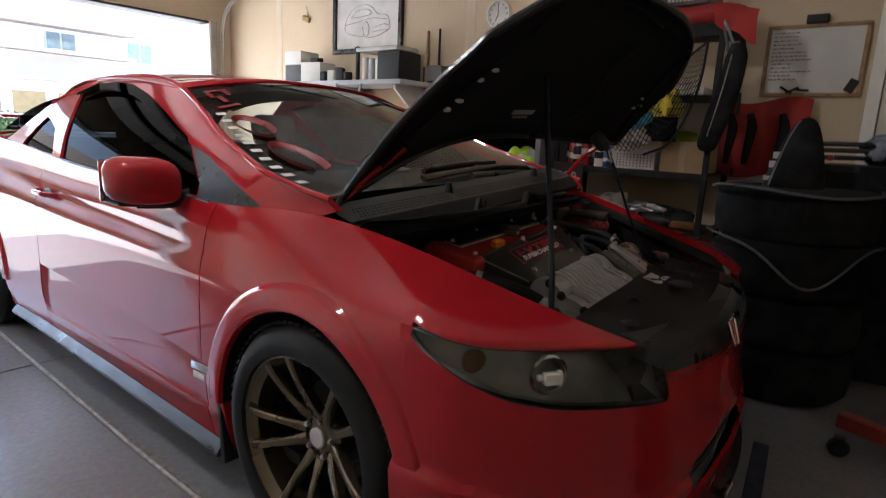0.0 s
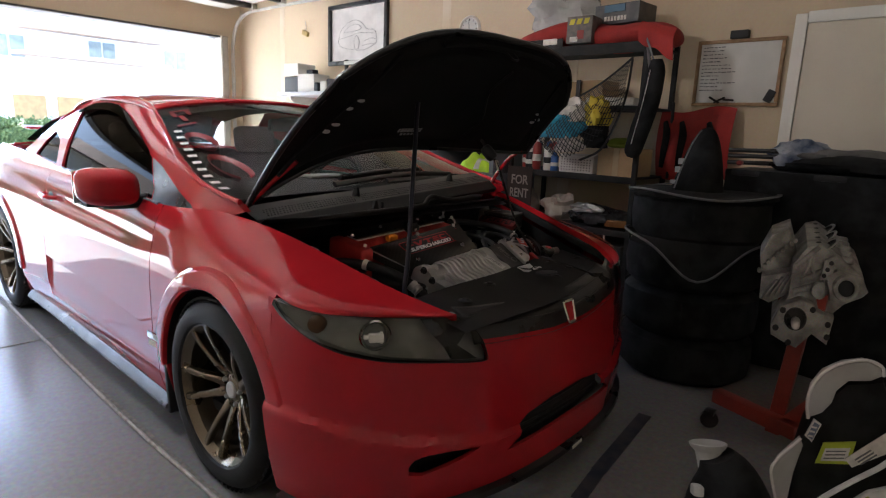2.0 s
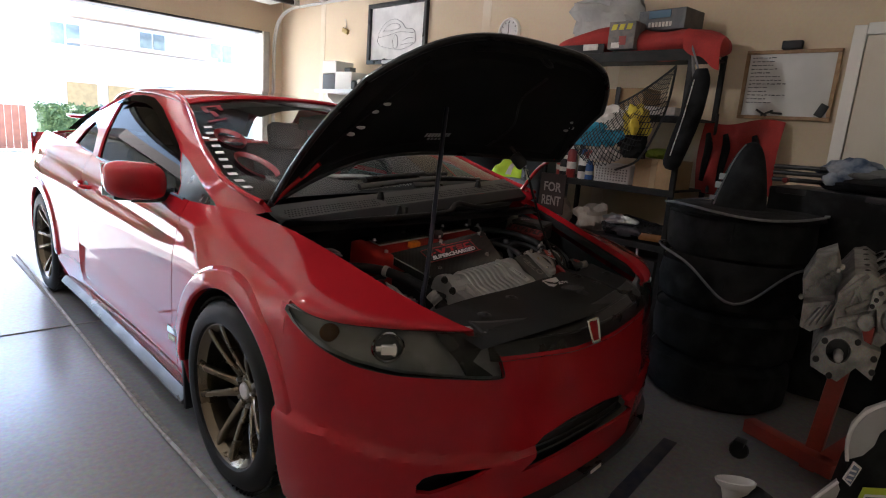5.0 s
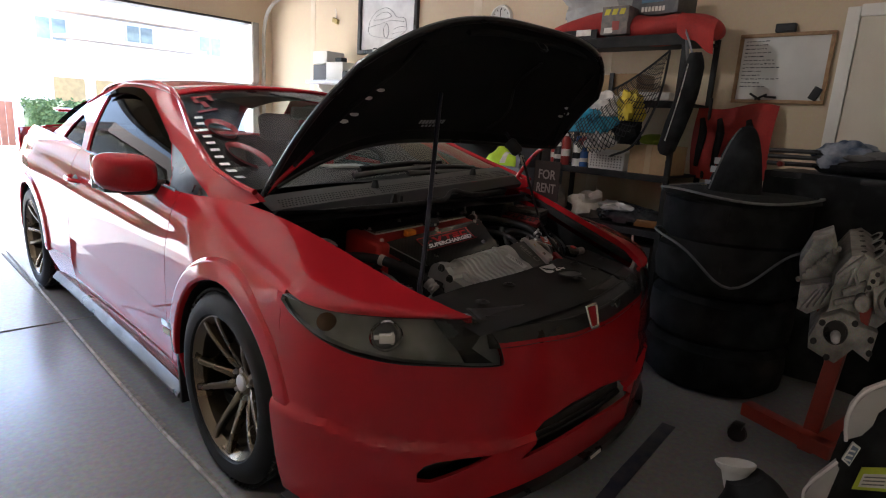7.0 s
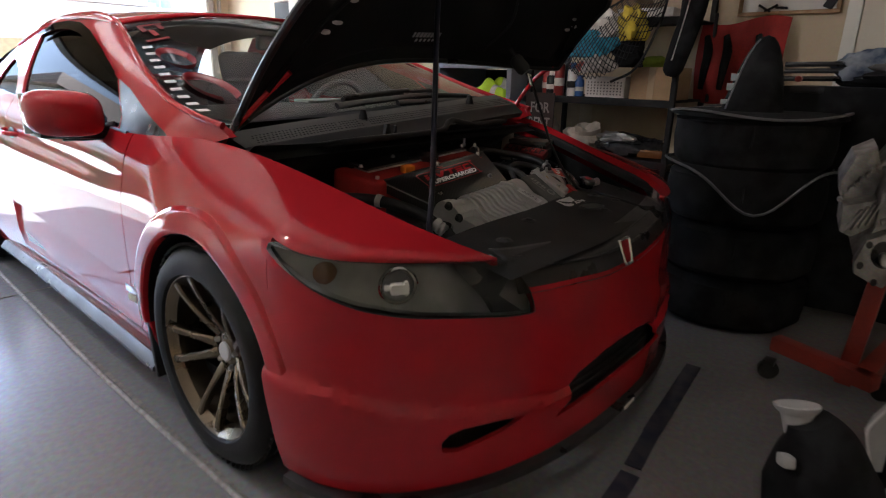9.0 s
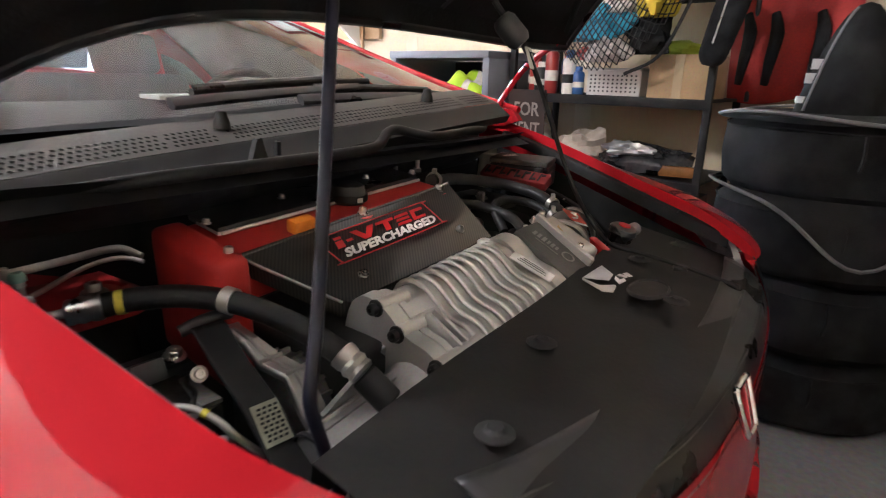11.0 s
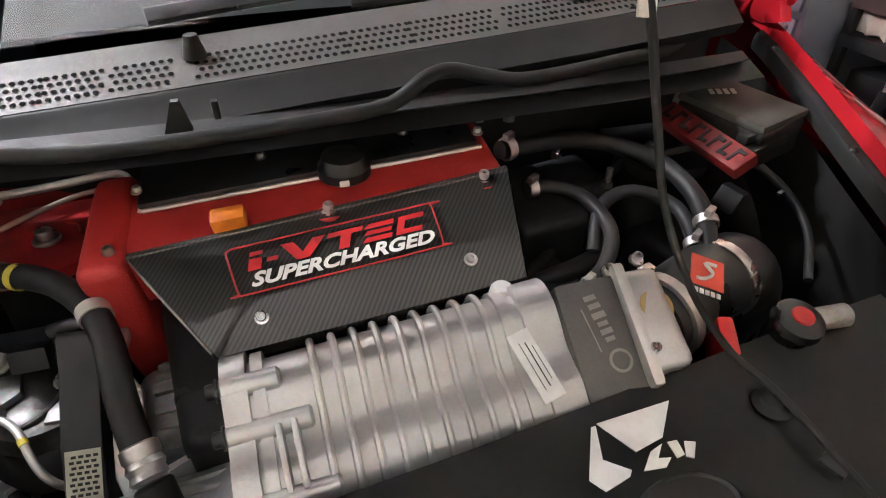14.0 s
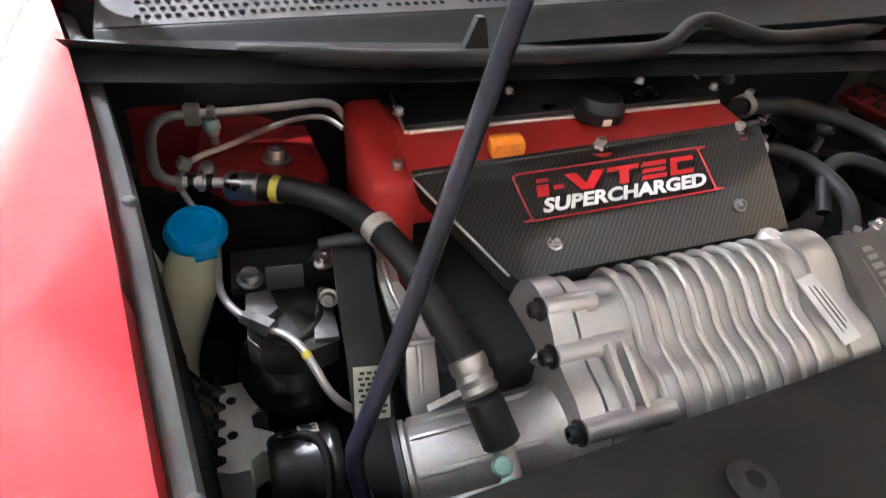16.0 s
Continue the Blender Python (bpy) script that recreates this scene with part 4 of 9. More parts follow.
# stiffening ribs of the inner frame
for u0, v0, u1, v1 in ((-0.93, 0.15, -0.72, 0.92), (0.93, 0.15, 0.72, 0.92), (-0.5, 0.93, 0.5, 0.93)):
    part("frame_rib", tube_bm([hood_pt(u0 + (u1 - u0) * t, v0 + (v1 - v0) * t, -0.006) for t in lin(0, 1, 9)], 0.016, 10, 3, 0.5), HOOD_BLACK, hood)
# pale discs drawn for the white glints on clips under the bonnet
GLINT = material("clip_glint_pale", (0.65, 0.64, 0.60), rough=0.3, scale=30)
for u, v in ((-0.80, 0.56), (-0.77, 0.60), (-0.83, 0.40), (-0.80, 0.43), (0.80, 0.55), (0.84, 0.50), (0.80, 0.44)):
    p = hood_pt(u, v, -0.012)
    part("clip_glint", lathe_bm([(0, 0.006), (0.010, 0.005), (0.014, 0.0), (0, 0)], 10, aim(p, p - HOOD_N) @ Matrix.Diagonal((1.3, 0.55, 1, 1))), GLINT, hood, "pale spot drawn for a glint on a bonnet clip")
part("striker", tube_bm([hood_pt(-0.03, 0.93, -0.01), hood_pt(-0.03, 0.93, -0.05), hood_pt(0.03, 0.93, -0.05), hood_pt(0.03, 0.93, -0.01)], 0.004, 8, 3), DARK_STEEL, hood, "bonnet latch striker")
# sticker on the pad: plain bars
x0 = hood_pt(-0.27, 0.20, -0.022)
sx = (hood_pt(-0.17, 0.20, -0.022) - hood_pt(-0.37, 0.20, -0.022)).normalized()
sm = axes(x0, sx, HOOD_D)
GREY_PRINT = material("grey_print", (0.42, 0.42, 0.43), rough=0.5, scale=30)
bm = bmesh.new()
for k in range(8):
    add(bm, box_bm((-0.052 + 0.0155 * k, 0.006, 0), (0.012 if k else 0.008, 0.018, 0.001), None, 0))
for k in range(5):
    add(bm, box_bm((-0.030 + 0.018 * k, -0.014, 0), (0.009, 0.010, 0.001), None, 0))
bmesh.ops.transform(bm, matrix=sm, verts=bm.verts[:])
part("pad_sticker", bm, GREY_PRINT, hood, "grey sticker of plain bars", smooth=False)
for s in (1, -1):
    b = tube_bm([(-0.705, 0.10, 0.89), (-0.70, 0.05, 0.925), (-0.66, -0.02, 1.00), (-0.615, -0.10, 1.075)] if s > 0 else [(-0.735, 0.16, 0.89), (-0.72, 0.10, 0.97), (-0.68, 0.0, 1.06), (-0.60, -0.13, 1.115)], 0.009, 8, 5)
    if s < 0:
        mirror_x(b)
    part("bonnet_hinge", b, RED, hood, "red bonnet hinge arm")
part("washer_hose", tube_bm([hood_pt(0.2, 0.12, -0.02), hood_pt(0.25, 0.35, -0.03), hood_pt(0.12, 0.6, -0.028), hood_pt(0.16, 0.8, -0.025)], 0.004, 8, 6), BLACK, hood, "thin black hose under the bonnet")

# ---- wipers, cabin, screen stickers ----
def on_screen(u, v, out=0.012):
    return screen_pt(u, v, out) + Vector((-0.045, -0.050, -0.012))


for pts, nm in (([(-0.36, 0.035), (-0.12, 0.055), (0.10, 0.075), (0.30, 0.10)], "wiper"), ([(0.02, 0.035), (0.28, 0.045), (0.52, 0.055), (0.78, 0.05)], "wiper")):
    arm = part("wiper_arm", tube_bm([on_screen(u, v, 0.022) for u, v in pts], [0.014, 0.013, 0.012, 0.010], 8, 6, 0.6), BLACK_SATIN, car, "black wiper arm")
    part("wiper_blade", tube_bm([on_screen(u + 0.10, v + 0.055, 0.012) for u, v in pts], 0.009, 8, 6), RUBBER, arm, "black wiper blade")
    part("blade_spine", tube_bm([on_screen(u + 0.10, v + 0.058, 0.022) for u, v in pts[:3]], 0.0075, 6, 6, 0.5), BLACK_SATIN, arm)
CABIN = material("cabin_trim", (0.016, 0.016, 0.017), rough=0.75, second=(0.022, 0.022, 0.023), scale=8, grain=0.3, bump=0.2)
SEAT_CLOTH = material("seat_cloth", (0.02, 0.02, 0.022), rough=0.9, second=(0.03, 0.03, 0.032), scale=20, grain=0.3, bump=0.3)
part("dashboard", grid_bm(lambda u, v: Vector((0.70 * u, 0.26 + 0.62 * v - 0.10 * u * u * (1 - v), 0.925 + 0.03 * math.sin(math.pi * v) - (0.30 * max(0, v - 0.85) / 0.15))), lin(-1, 1, 17), lin(0, 1, 12)), CABIN, car, "dark dashboard")
part("cabin_floor", box_bm((0, 1.7, 0.36), (1.5, 2.0, 0.05), None, 0.01), CABIN, car, "dark cabin floor")
part("rear_shelf", box_bm((0, 2.72, 0.93), (1.25, 0.55, 0.05), None, 0.01), CABIN, car, "dark rear shelf")
part("headliner", grid_bm(lambda y, u: roof_pt(y, u * 0.98) + Vector((0, 0, -0.025)), lin(1.06, 2.45, 12), lin(-1, 1, 13)), material("headliner", (0.12, 0.115, 0.105), rough=0.9), car, "grey headliner")
for s in (1, -1):
    b = box_bm((0, 0, 0), (0.48, 0.16, 0.62), (-18, 0, 0), 0.06, 4)
    bmesh.ops.transform(b, matrix=Matrix.Translation((s * 0.37, 1.72, 0.70)), verts=b.verts[:])
    seat = part("seat_back", b, SEAT_CLOTH, car, "dark cloth seat back")
    b = box_bm((s * 0.37, 1.83, 1.085), (0.27, 0.10, 0.17), (-14, 0, 0), 0.045, 4)
    part("headrest", b, SEAT_CLOTH, seat, "dark headrest")
    part("seat_cushion", box_bm((s * 0.37, 1.40, 0.50), (0.50, 0.52, 0.16), (8, 0, 0), 0.05, 3), SEAT_CLOTH, seat)
    part("door_card", box_bm((s * 0.79, 1.15, 0.68), (0.03, 1.3, 0.42), None, 0.01), CABIN, car, "dark door card")
part("rear_seat", box_bm((0, 2.45, 0.72), (1.2, 0.2, 0.55), (-20, 0, 0), 0.06, 3), SEAT_CLOTH, car, "dark rear seat")
wheel_m = aim((0.37, 0.98, 0.86), (0.37, 1.5, 1.08))
b = tube_bm([wheel_m @ Vector((0.18 * math.cos(a), 0.18 * math.sin(a), 0)) for a in lin(0, 2 * math.pi, 25)], 0.016, 10, 2)
add(b, lathe_bm([(0, 0.03), (0.06, 0.025), (0.08, 0.0), (0, 0)], 16, wheel_m))
for a in (0, math.pi, -math.pi / 2):
    add(b, rod_bm(wheel_m @ Vector((0.05 * math.cos(a), 0.05 * math.sin(a), 0.01)), wheel_m @ Vector((0.18 * math.cos(a), 0.18 * math.sin(a), 0)), 0.014, 8))
part("steering_wheel", b, CABIN, car, "black steering wheel")
part("rear_view_mirror", box_bm((0.0, 0.86, 1.185), (0.24, 0.03, 0.06), (10, 0, 0), 0.015, 3), BLACK, car, "black rear view mirror")
part("screen_tray", box_bm((-0.05, 0.52, 0.965), (0.20, 0.10, 0.01), None, 0.002), material("paper_note", (0.6, 0.58, 0.53), rough=0.7), car, "pale paper note on the dashboard")


def sticker_axes(u, v):
    p = screen_pt(u, v, 0.003)
    a = (screen_pt(u, v + 0.02, 0.003) - screen_pt(u, v - 0.02, 0.003)).normalized()
    b = (screen_pt(u + 0.02, v, 0.003) - screen_pt(u - 0.02, v, 0.003)).normalized()
    return p, a, b


DECAL_RED = material("red_vinyl", (0.22, 0.012, 0.016), rough=0.4, scale=30)
DECAL_WHITE = material("white_vinyl", (0.80, 0.80, 0.80), rough=0.4, scale=30)
# a row of ten white bars down the near edge of the glass, in place of a name
for k in range(10):
    v = 0.705 - 0.0635 * k
    p, a, b = sticker_axes(-0.925 - 0.003 * k, v)
    bm = prism_bm([(-0.016, -0.015), (0.006, -0.015), (0.013, 0.015), (-0.009, 0.015)], 0.0008, axes(p, -a, b))
    part("white_decal", bm, DECAL_WHITE, windscreen, "plain white vinyl bar on the glass", smooth=False)
# large red shapes beside it: a bar group, a ring and an open arc
def arc_decal(u, v, r0, r1, a0, a1):
    p, a, b = sticker_axes(u, v)
    m = axes(p, b, a)
    pts = [m @ Vector((r0 * math.cos(t), r1 * math.sin(t), 0.0)) for t in lin(a0, a1, 25)]
    part("red_decal", tube_bm(pts, 0.011, 6, 1, 0.12), DECAL_RED, windscreen, "large red vinyl shape on the glass")


arc_decal(-0.838, 0.55, 0.040, 0.095, 0, 2 * math.pi)
arc_decal(-0.808, 0.28, 0.045, 0.115, -0.35 * math.pi, 1.30 * math.pi)
for du, v, w, h in ((-0.85, 0.76, 0.08, 0.020), (-0.85, 0.835, 0.020, 0.07), (-0.90, 0.90, 0.018, 0.08), (-0.85, 0.93, 0.09, 0.018), (-0.80, 0.90, 0.018, 0.07)):
    p, a, b = sticker_axes(du, v)
    bm = box_bm((0, 0, 0), (w, h, 0.001), None, 0.0003)
    bmesh.ops.transform(bm, matrix=axes(p, b, a), verts=bm.verts[:])
    part("red_decal", bm, DECAL_RED, windscreen, "large red vinyl shape on the glass", smooth=False)

# ---- the engine bay, built in its own axes, scaled and turned to fit the view ----
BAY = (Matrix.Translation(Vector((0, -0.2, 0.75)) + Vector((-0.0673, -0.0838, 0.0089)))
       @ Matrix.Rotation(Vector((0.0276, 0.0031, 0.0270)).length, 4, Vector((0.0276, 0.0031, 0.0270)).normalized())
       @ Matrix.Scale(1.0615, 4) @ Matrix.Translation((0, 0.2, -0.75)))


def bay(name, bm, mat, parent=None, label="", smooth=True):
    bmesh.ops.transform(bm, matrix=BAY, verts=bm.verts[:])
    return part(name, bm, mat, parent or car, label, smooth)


# black for plastic, and for the shade on inner wings and tower sides
MATT_BLACK = material("matt_black_plastic_shade", (0.008, 0.008, 0.008), rough=0.8, second=(0.012, 0.012, 0.012), scale=14, grain=0.3, bump=0.15, spec=0.2)


def carbon(name):
    m = material(name, (0.016, 0.0155, 0.015), rough=0.35, second=(0.012, 0.012, 0.0115), scale=5, coat=1.0, spec=0.3)
    t = m.node_tree
    b = t.nodes["Principled BSDF"]
    co = t.nodes.new("ShaderNodeTexCoord")
    mp = t.nodes.new("ShaderNodeMapping")
    mp.inputs["Rotation"].default_value = (0, 0, radians(40))
    weave = t.nodes.new("ShaderNodeTexWave")
    weave.inputs["Scale"].default_value = 62
    t.links.new(co.outputs["Object"], mp.inputs["Vector"])
    t.links.new(mp.outputs["Vector"], weave.inputs["Vector"])
    mul = t.nodes.new("ShaderNodeMath")
    mul.operation = 'MULTIPLY'
    t.links.new(weave.outputs["Fac"], mul.inputs[0])
    mul.inputs[1].default_value = 1.0
    mix = t.nodes.new("ShaderNodeMix")
    mix.data_type = 'RGBA'
    mix.inputs["A"].default_value = (0.010, 0.010, 0.010, 1)
    mix.inputs["B"].default_value = (0.036, 0.034, 0.031, 1)
    t.links.new(mul.outputs[0], mix.inputs["Factor"])
    t.links.new(mix.outputs["Result"], b.inputs["Base Color"])
    return m


CARBON = carbon("carbon_weave")
WRINKLE = material("red_wrinkle_paint", (0.46, 0.022, 0.017), rough=0.55, second=(0.40, 0.018, 0.015), scale=20, grain=0.2, grain_scale=500, bump=0.5)
LETTER_RED = material("red_print", (0.45, 0.012, 0.014), rough=0.4, scale=30)
LETTER_WHITE = material("white_print", (0.75, 0.75, 0.74), rough=0.4, scale=30)
ORANGE = material("orange_plastic", (0.75, 0.22, 0.01), rough=0.4, second=(0.65, 0.18, 0.01), scale=40)
BLUE_CAP = material("blue_cap_plastic", (0.0, 0.27, 0.62), rough=0.35, second=(0.0, 0.24, 0.56), scale=30)
TANK = material("milky_plastic", (0.55, 0.53, 0.38), rough=0.4, second=(0.48, 0.46, 0.33), scale=10)
TEAL = material("pale_teal_cap", (0.30, 0.52, 0.47), rough=0.4, scale=40)
YELLOW = material("yellow_paint_mark", (0.60, 0.50, 0.05), rough=0.5, scale=40)
TUBE_METAL = material("brushed_tube", (0.62, 0.59, 0.56), rough=0.4, metal=0.7, second=(0.52, 0.50, 0.48), scale=30, rough_var=0.1)
GUN = material("coated_plate", (0.13, 0.125, 0.115), rough=0.5, metal=0.5, second=(0.11, 0.105, 0.10), scale=20, grain=0.3, grain_scale=400, bump=0.3)
GOLD = material("brass_disc", (0.48, 0.36, 0.15), rough=0.4, metal=0.7, scale=40)
LABEL = material("paper_label", (0.66, 0.64, 0.58), rough=0.6, scale=40)


def lift(x, y, z):
    """A place on the engine, tilted slightly to fit the camera's view."""
    return Vector((x, y, z + 0.068 * (x + 0.05)))


def bolt(at, r=0.008, up=(0, 0, 1), mat=None, parent=None, h=0.009, washer=True):
    at = Vector(at)
    m = aim(at, at + Vector(up))
    prof = ([(0, 0), (r * 1.45, 0), (r * 1.45, h * 0.22), (r * 0.98, h * 0.25)] if washer else [(0, 0), (r, 0)]) + [(r, h * 0.85), (r * 0.85, h), (r * 0.45, h), (r * 0.4, h * 0.7), (0, h * 0.7)]
    bm = lathe_bm(prof, 12, m)
    return bay("bolt", bm, mat or STEEL, parent)


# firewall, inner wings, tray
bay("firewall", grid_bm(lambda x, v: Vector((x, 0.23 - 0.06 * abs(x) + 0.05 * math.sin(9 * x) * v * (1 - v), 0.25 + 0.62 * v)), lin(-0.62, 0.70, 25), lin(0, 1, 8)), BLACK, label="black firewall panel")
# inner wings: body panels blackened to stand in for shade
for s in (1, -1):
    bm = grid_bm(lambda y, v: Vector((-(edge_x(y) - 0.024 - 0.02 * (1 - v)), y, 0.18 + (edge_z(y) - 0.075 - 0.18) * v)), lin(-0.60, 0.22, 20), lin(0, 1, 8))
    if s < 0:
        mirror_x(bm)
    part("inner_wing", bm, MATT_BLACK, car, "inner wing, blackened in place of shade")
bay("bay_tray", box_bm((0.03, -0.08, 0.2), (1.12, 0.74, 0.02), None, 0.005), BLACK, label="black splash tray")

# strut tower tops with bolts; the far one is blackened in place of shade
TOWER_RED = material("tower_red_paint", (0.34, 0.016, 0.018), rough=0.45, second=(0.24, 0.013, 0.015), scale=14, grain=0.2, spec=0.35)
tower_plan = [(-0.605, 0.10), (-0.455, 0.105), (-0.440, -0.040), (-0.452, -0.066), (-0.480, -0.082), (-0.560, -0.085), (-0.612, -0.02)]
for side in (1, -1):
    plan = tower_plan if side > 0 else [(-x - 0.03, y) for x, y in tower_plan[::-1]]
    mid_x = -0.505 * side - (0.0 if side > 0 else 0.03)
    tower = part("strut_tower", prism_bm(plan, 0.018, Matrix.Translation((0, 0, 0.690)), 0.006), TOWER_RED if side > 0 else BLACK, car, "strut tower top, red near, blackened for shade far")
    if side > 0:
        part("wing_apron", grid_bm(lambda x, v: Vector((x, 0.125 + 0.03 * v + 0.10 * (x + 0.5), 0.60 + 0.17 * v)), lin(-0.70, -0.44, 8), lin(0, 1, 5)), TOWER_RED, tower, "painted apron behind the tower")
    part("tower_skirt", lathe_bm([(0.066, 0.0), (0.074, -0.05), (0.09, -0.36)], 24, Matrix.Translation((mid_x - 0.02 * side, 0.012, 0.692))), MATT_BLACK, tower, "tower side, blackened in place of shade")
    part("tower_washer", lathe_bm([(0.0, 0.0), (0.019, 0.0), (0.019, 0.003), (0, 0.003)], 24, Matrix.Translation((mid_x, -0.004, 0.7085))), STEEL, tower)
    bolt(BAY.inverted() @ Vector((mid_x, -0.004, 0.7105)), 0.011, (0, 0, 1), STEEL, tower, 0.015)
    part("tower_bead", tube_bm([(mid_x + 0.018 * side, 0.040, 0.708), (mid_x + 0.035 * side, 0.028, 0.709), (mid_x + 0.045 * side, 0.002, 0.708)], 0.004, 8, 6), TOWER_RED if side > 0 else BLACK, tower)

# cowl panel with its holes, nozzles and clips
def cowl_pt(x, v, out=0.0):
    yf = 0.058 + 0.13 * max(0.0, abs(x - 0.08) - 0.25) ** 2 * 2
    y = yf + 0.097 * v
    z = 0.923 + 0.027 * v - 0.05 * max(0.0, abs(x - 0.08) - 0.30) ** 2 * 2 + 0.064 * (x - 0.36)
    return Vector((x, y - out * 0.25, z + out))


COWL_BLACK = material("cowl_black_plastic", (0.010, 0.010, 0.010), rough=0.45, second=(0.014, 0.014, 0.014), scale=14, grain=0.2, spec=0.35)
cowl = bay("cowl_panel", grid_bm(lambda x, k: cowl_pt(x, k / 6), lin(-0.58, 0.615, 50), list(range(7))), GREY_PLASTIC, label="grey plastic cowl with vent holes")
bay("cowl_front", grid_bm(lambda x, k: cowl_pt(x, 0) + (Vector((0, 0.0, -0.001)), Vector((0, -0.004, -0.003)), Vector((0, -0.008, -0.009)), Vector((0, -0.040, -0.030)), Vector((0, -0.030, -0.048)))[k], lin(-0.58, 0.615, 50), list(range(5))), COWL_BLACK, cowl, "black cowl front")
# flat dark discs laid on the cowl stand for its shaded holes
holes = bmesh.new()
clusters = [(-0.515, 5), (-0.455, 6), (-0.385, 7), (-0.315, 7), (-0.235, 7), (-0.125, 9), (-0.03, 9), (0.06, 9), (0.165, 12), (0.275, 7), (0.345, 7), (0.415, 7), (0.50, 5), (0.555, 6)]
for cx, n in clusters:
    for r in range(4):
        for k in range(n):
            x = cx + (k - (n - 1) / 2 + 0.5 * (r % 2)) * 0.0105
            p = cowl_pt(x, 0.14 + 0.135 * r, 0.0012)
            ring = [holes.verts.new(p + Vector((0.0037 * math.cos(a), 0.0043 * math.sin(a), 0.001 * math.sin(a)))) for a in lin(0, 5.236, 6)]
            holes.faces.new(ring)
tagged(bay("vent_hole", holes, material("hole_dark", (0.004, 0.004, 0.004), rough=0.9, spec=0.1), cowl, "rows of flat dark discs for the shaded vent holes", smooth=False), kind="stuff")
for x in (-0.168, 0.36):
    p = cowl_pt(x, 0.55)
    nz = bay("washer_nozzle", lathe_bm([(0.015, 0.0), (0.013, 0.012), (0.010, 0.020), (0.0085, 0.028), (0.0, 0.030)], 14, Matrix.Translation(p)), DARK_PLASTIC, cowl, "washer nozzle")
bay("cowl_clip", prism_bm([(-0.018, 0), (0.012, 0), (0.004, 0.035), (-0.004, 0.035)], 0.012, axes((-0.19, -0.012, 0.868), (1, 0, 0), (0, 0.1, 1))), DARK_PLASTIC, cowl, "small plastic cowl clip")
bay("cowl_clip", box_bm((-0.150, -0.008, 0.885), (0.008, 0.01, 0.022), None, 0.002), DARK_PLASTIC, cowl)
bay("cowl_channel", grid_bm(lambda x, v: Vector((x, 0.02 + 0.10 * max(0, abs(x - 0.08) - 0.25) ** 2 * 3 - 0.06 * v, 0.862 - 0.02 * v - 0.05 * max(0, abs(x - 0.08) - 0.3) ** 2 * 2)), lin(-0.60, 0.64, 40), lin(0, 1, 4)), BLACK, cowl, "black cowl channel")
bay("hood_seal", tube_bm([(-0.60, 0.16, 0.80), (-0.50, 0.09, 0.83), (-0.40, 0.01, 0.855), (-0.30, -0.040, 0.868), (-0.16, -0.045, 0.870), (-0.02, -0.040, 0.872), (0.05, -0.030, 0.876), (0.10, -0.006, 0.893), (0.135, 0.0, 0.897), (0.18, -0.010, 0.888), (0.24, -0.016, 0.880), (0.40, 0.012, 0.880), (0.50, 0.045, 0.876), (0.56, 0.085, 0.890), (0.61, 0.13, 0.905)], 0.0095, 10, 6), RUBBER, cowl, "black rubber bonnet seal")
bay("bulkhead", grid_bm(lambda x, v: Vector((x, -0.030 + 0.10 * max(0, abs(x - 0.08) - 0.25) ** 2 * 3 + 0.16 * v, 0.866 - 0.10 * v)), lin(-0.6, 0.62, 30), lin(0, 1, 4)), BLACK, label="black bulkhead lip")

# valve cover
VC = axes(lift(-0.062, -0.018, 0.742), (1, -0.035, 0.068), (0, 1, 0.08))


def on_head(bm):
    bmesh.ops.transform(bm, matrix=VC, verts=bm.verts[:])
    return bm


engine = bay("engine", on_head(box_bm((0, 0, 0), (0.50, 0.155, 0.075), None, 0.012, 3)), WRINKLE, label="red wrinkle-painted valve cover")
bay("chain_case", on_head(box_bm((-0.235, -0.006, -0.055), (0.052, 0.185, 0.20), None, 0.016, 3)), WRINKLE, engine, "red chain case")
bay("end_case", on_head(box_bm((0.225, -0.005, -0.04), (0.035, 0.15, 0.12), None, 0.010, 2)), WRINKLE, engine)
for x in (-0.225, 0.02, 0.215):
    bay("bolt_boss", on_head(lathe_bm([(0.0, 0.0), (0.017, 0.0), (0.020, -0.05)], 14, Matrix.Translation((x, -0.068, 0.040)))), WRINKLE, engine)
plate = bay("coil_plate", box_bm(VC @ Vector((0.016, 0.044, 0.046)), (0.43, 0.088, 0.012), (4, -3.9, -2), 0.004), BLACK_SATIN, engine, "black coil cover plate")
bay("plate_edge", rod_bm(VC @ Vector((-0.195, -0.001, 0.043)), VC @ Vector((0.235, -0.001, 0.043)), 0.0030, 8), ALU, engine, "bare metal edge")
bay("plate_end", rod_bm(VC @ Vector((-0.198, -0.001, 0.043)), VC @ Vector((-0.198, 0.06, 0.043)), 0.0030, 8), ALU, engine)
bay("oil_cap", lathe_bm([(0, 0.036), (0.020, 0.036), (0.027, 0.032), (0.030, 0.022), (0.034, 0.018), (0.034, 0.006), (0.026, 0.0)], 24, Matrix.Translation(VC @ Vector((0.050, 0.000, 0.036)))), BLACK_SATIN, engine, "black oil filler cap")
bay("cap_mark", box_bm(VC @ Vector((0.046, -0.034, 0.050)), (0.012, 0.002, 0.008), None, 0.001), LABEL, engine)
for x, y in ((-0.200, 0.030), (0.14, 0.052), (-0.05, 0.055), (0.236, 0.02)):
    bolt(VC @ Vector((x, y, 0.0505)), 0.0055, (0, 0, 1), STEEL, engine, 0.008)
for x in (-0.225, 0.02, 0.215):
    bolt(VC @ Vector((x, -0.068, 0.041)), 0.0065, (0, -0.1, 1), STEEL, engine, 0.012)
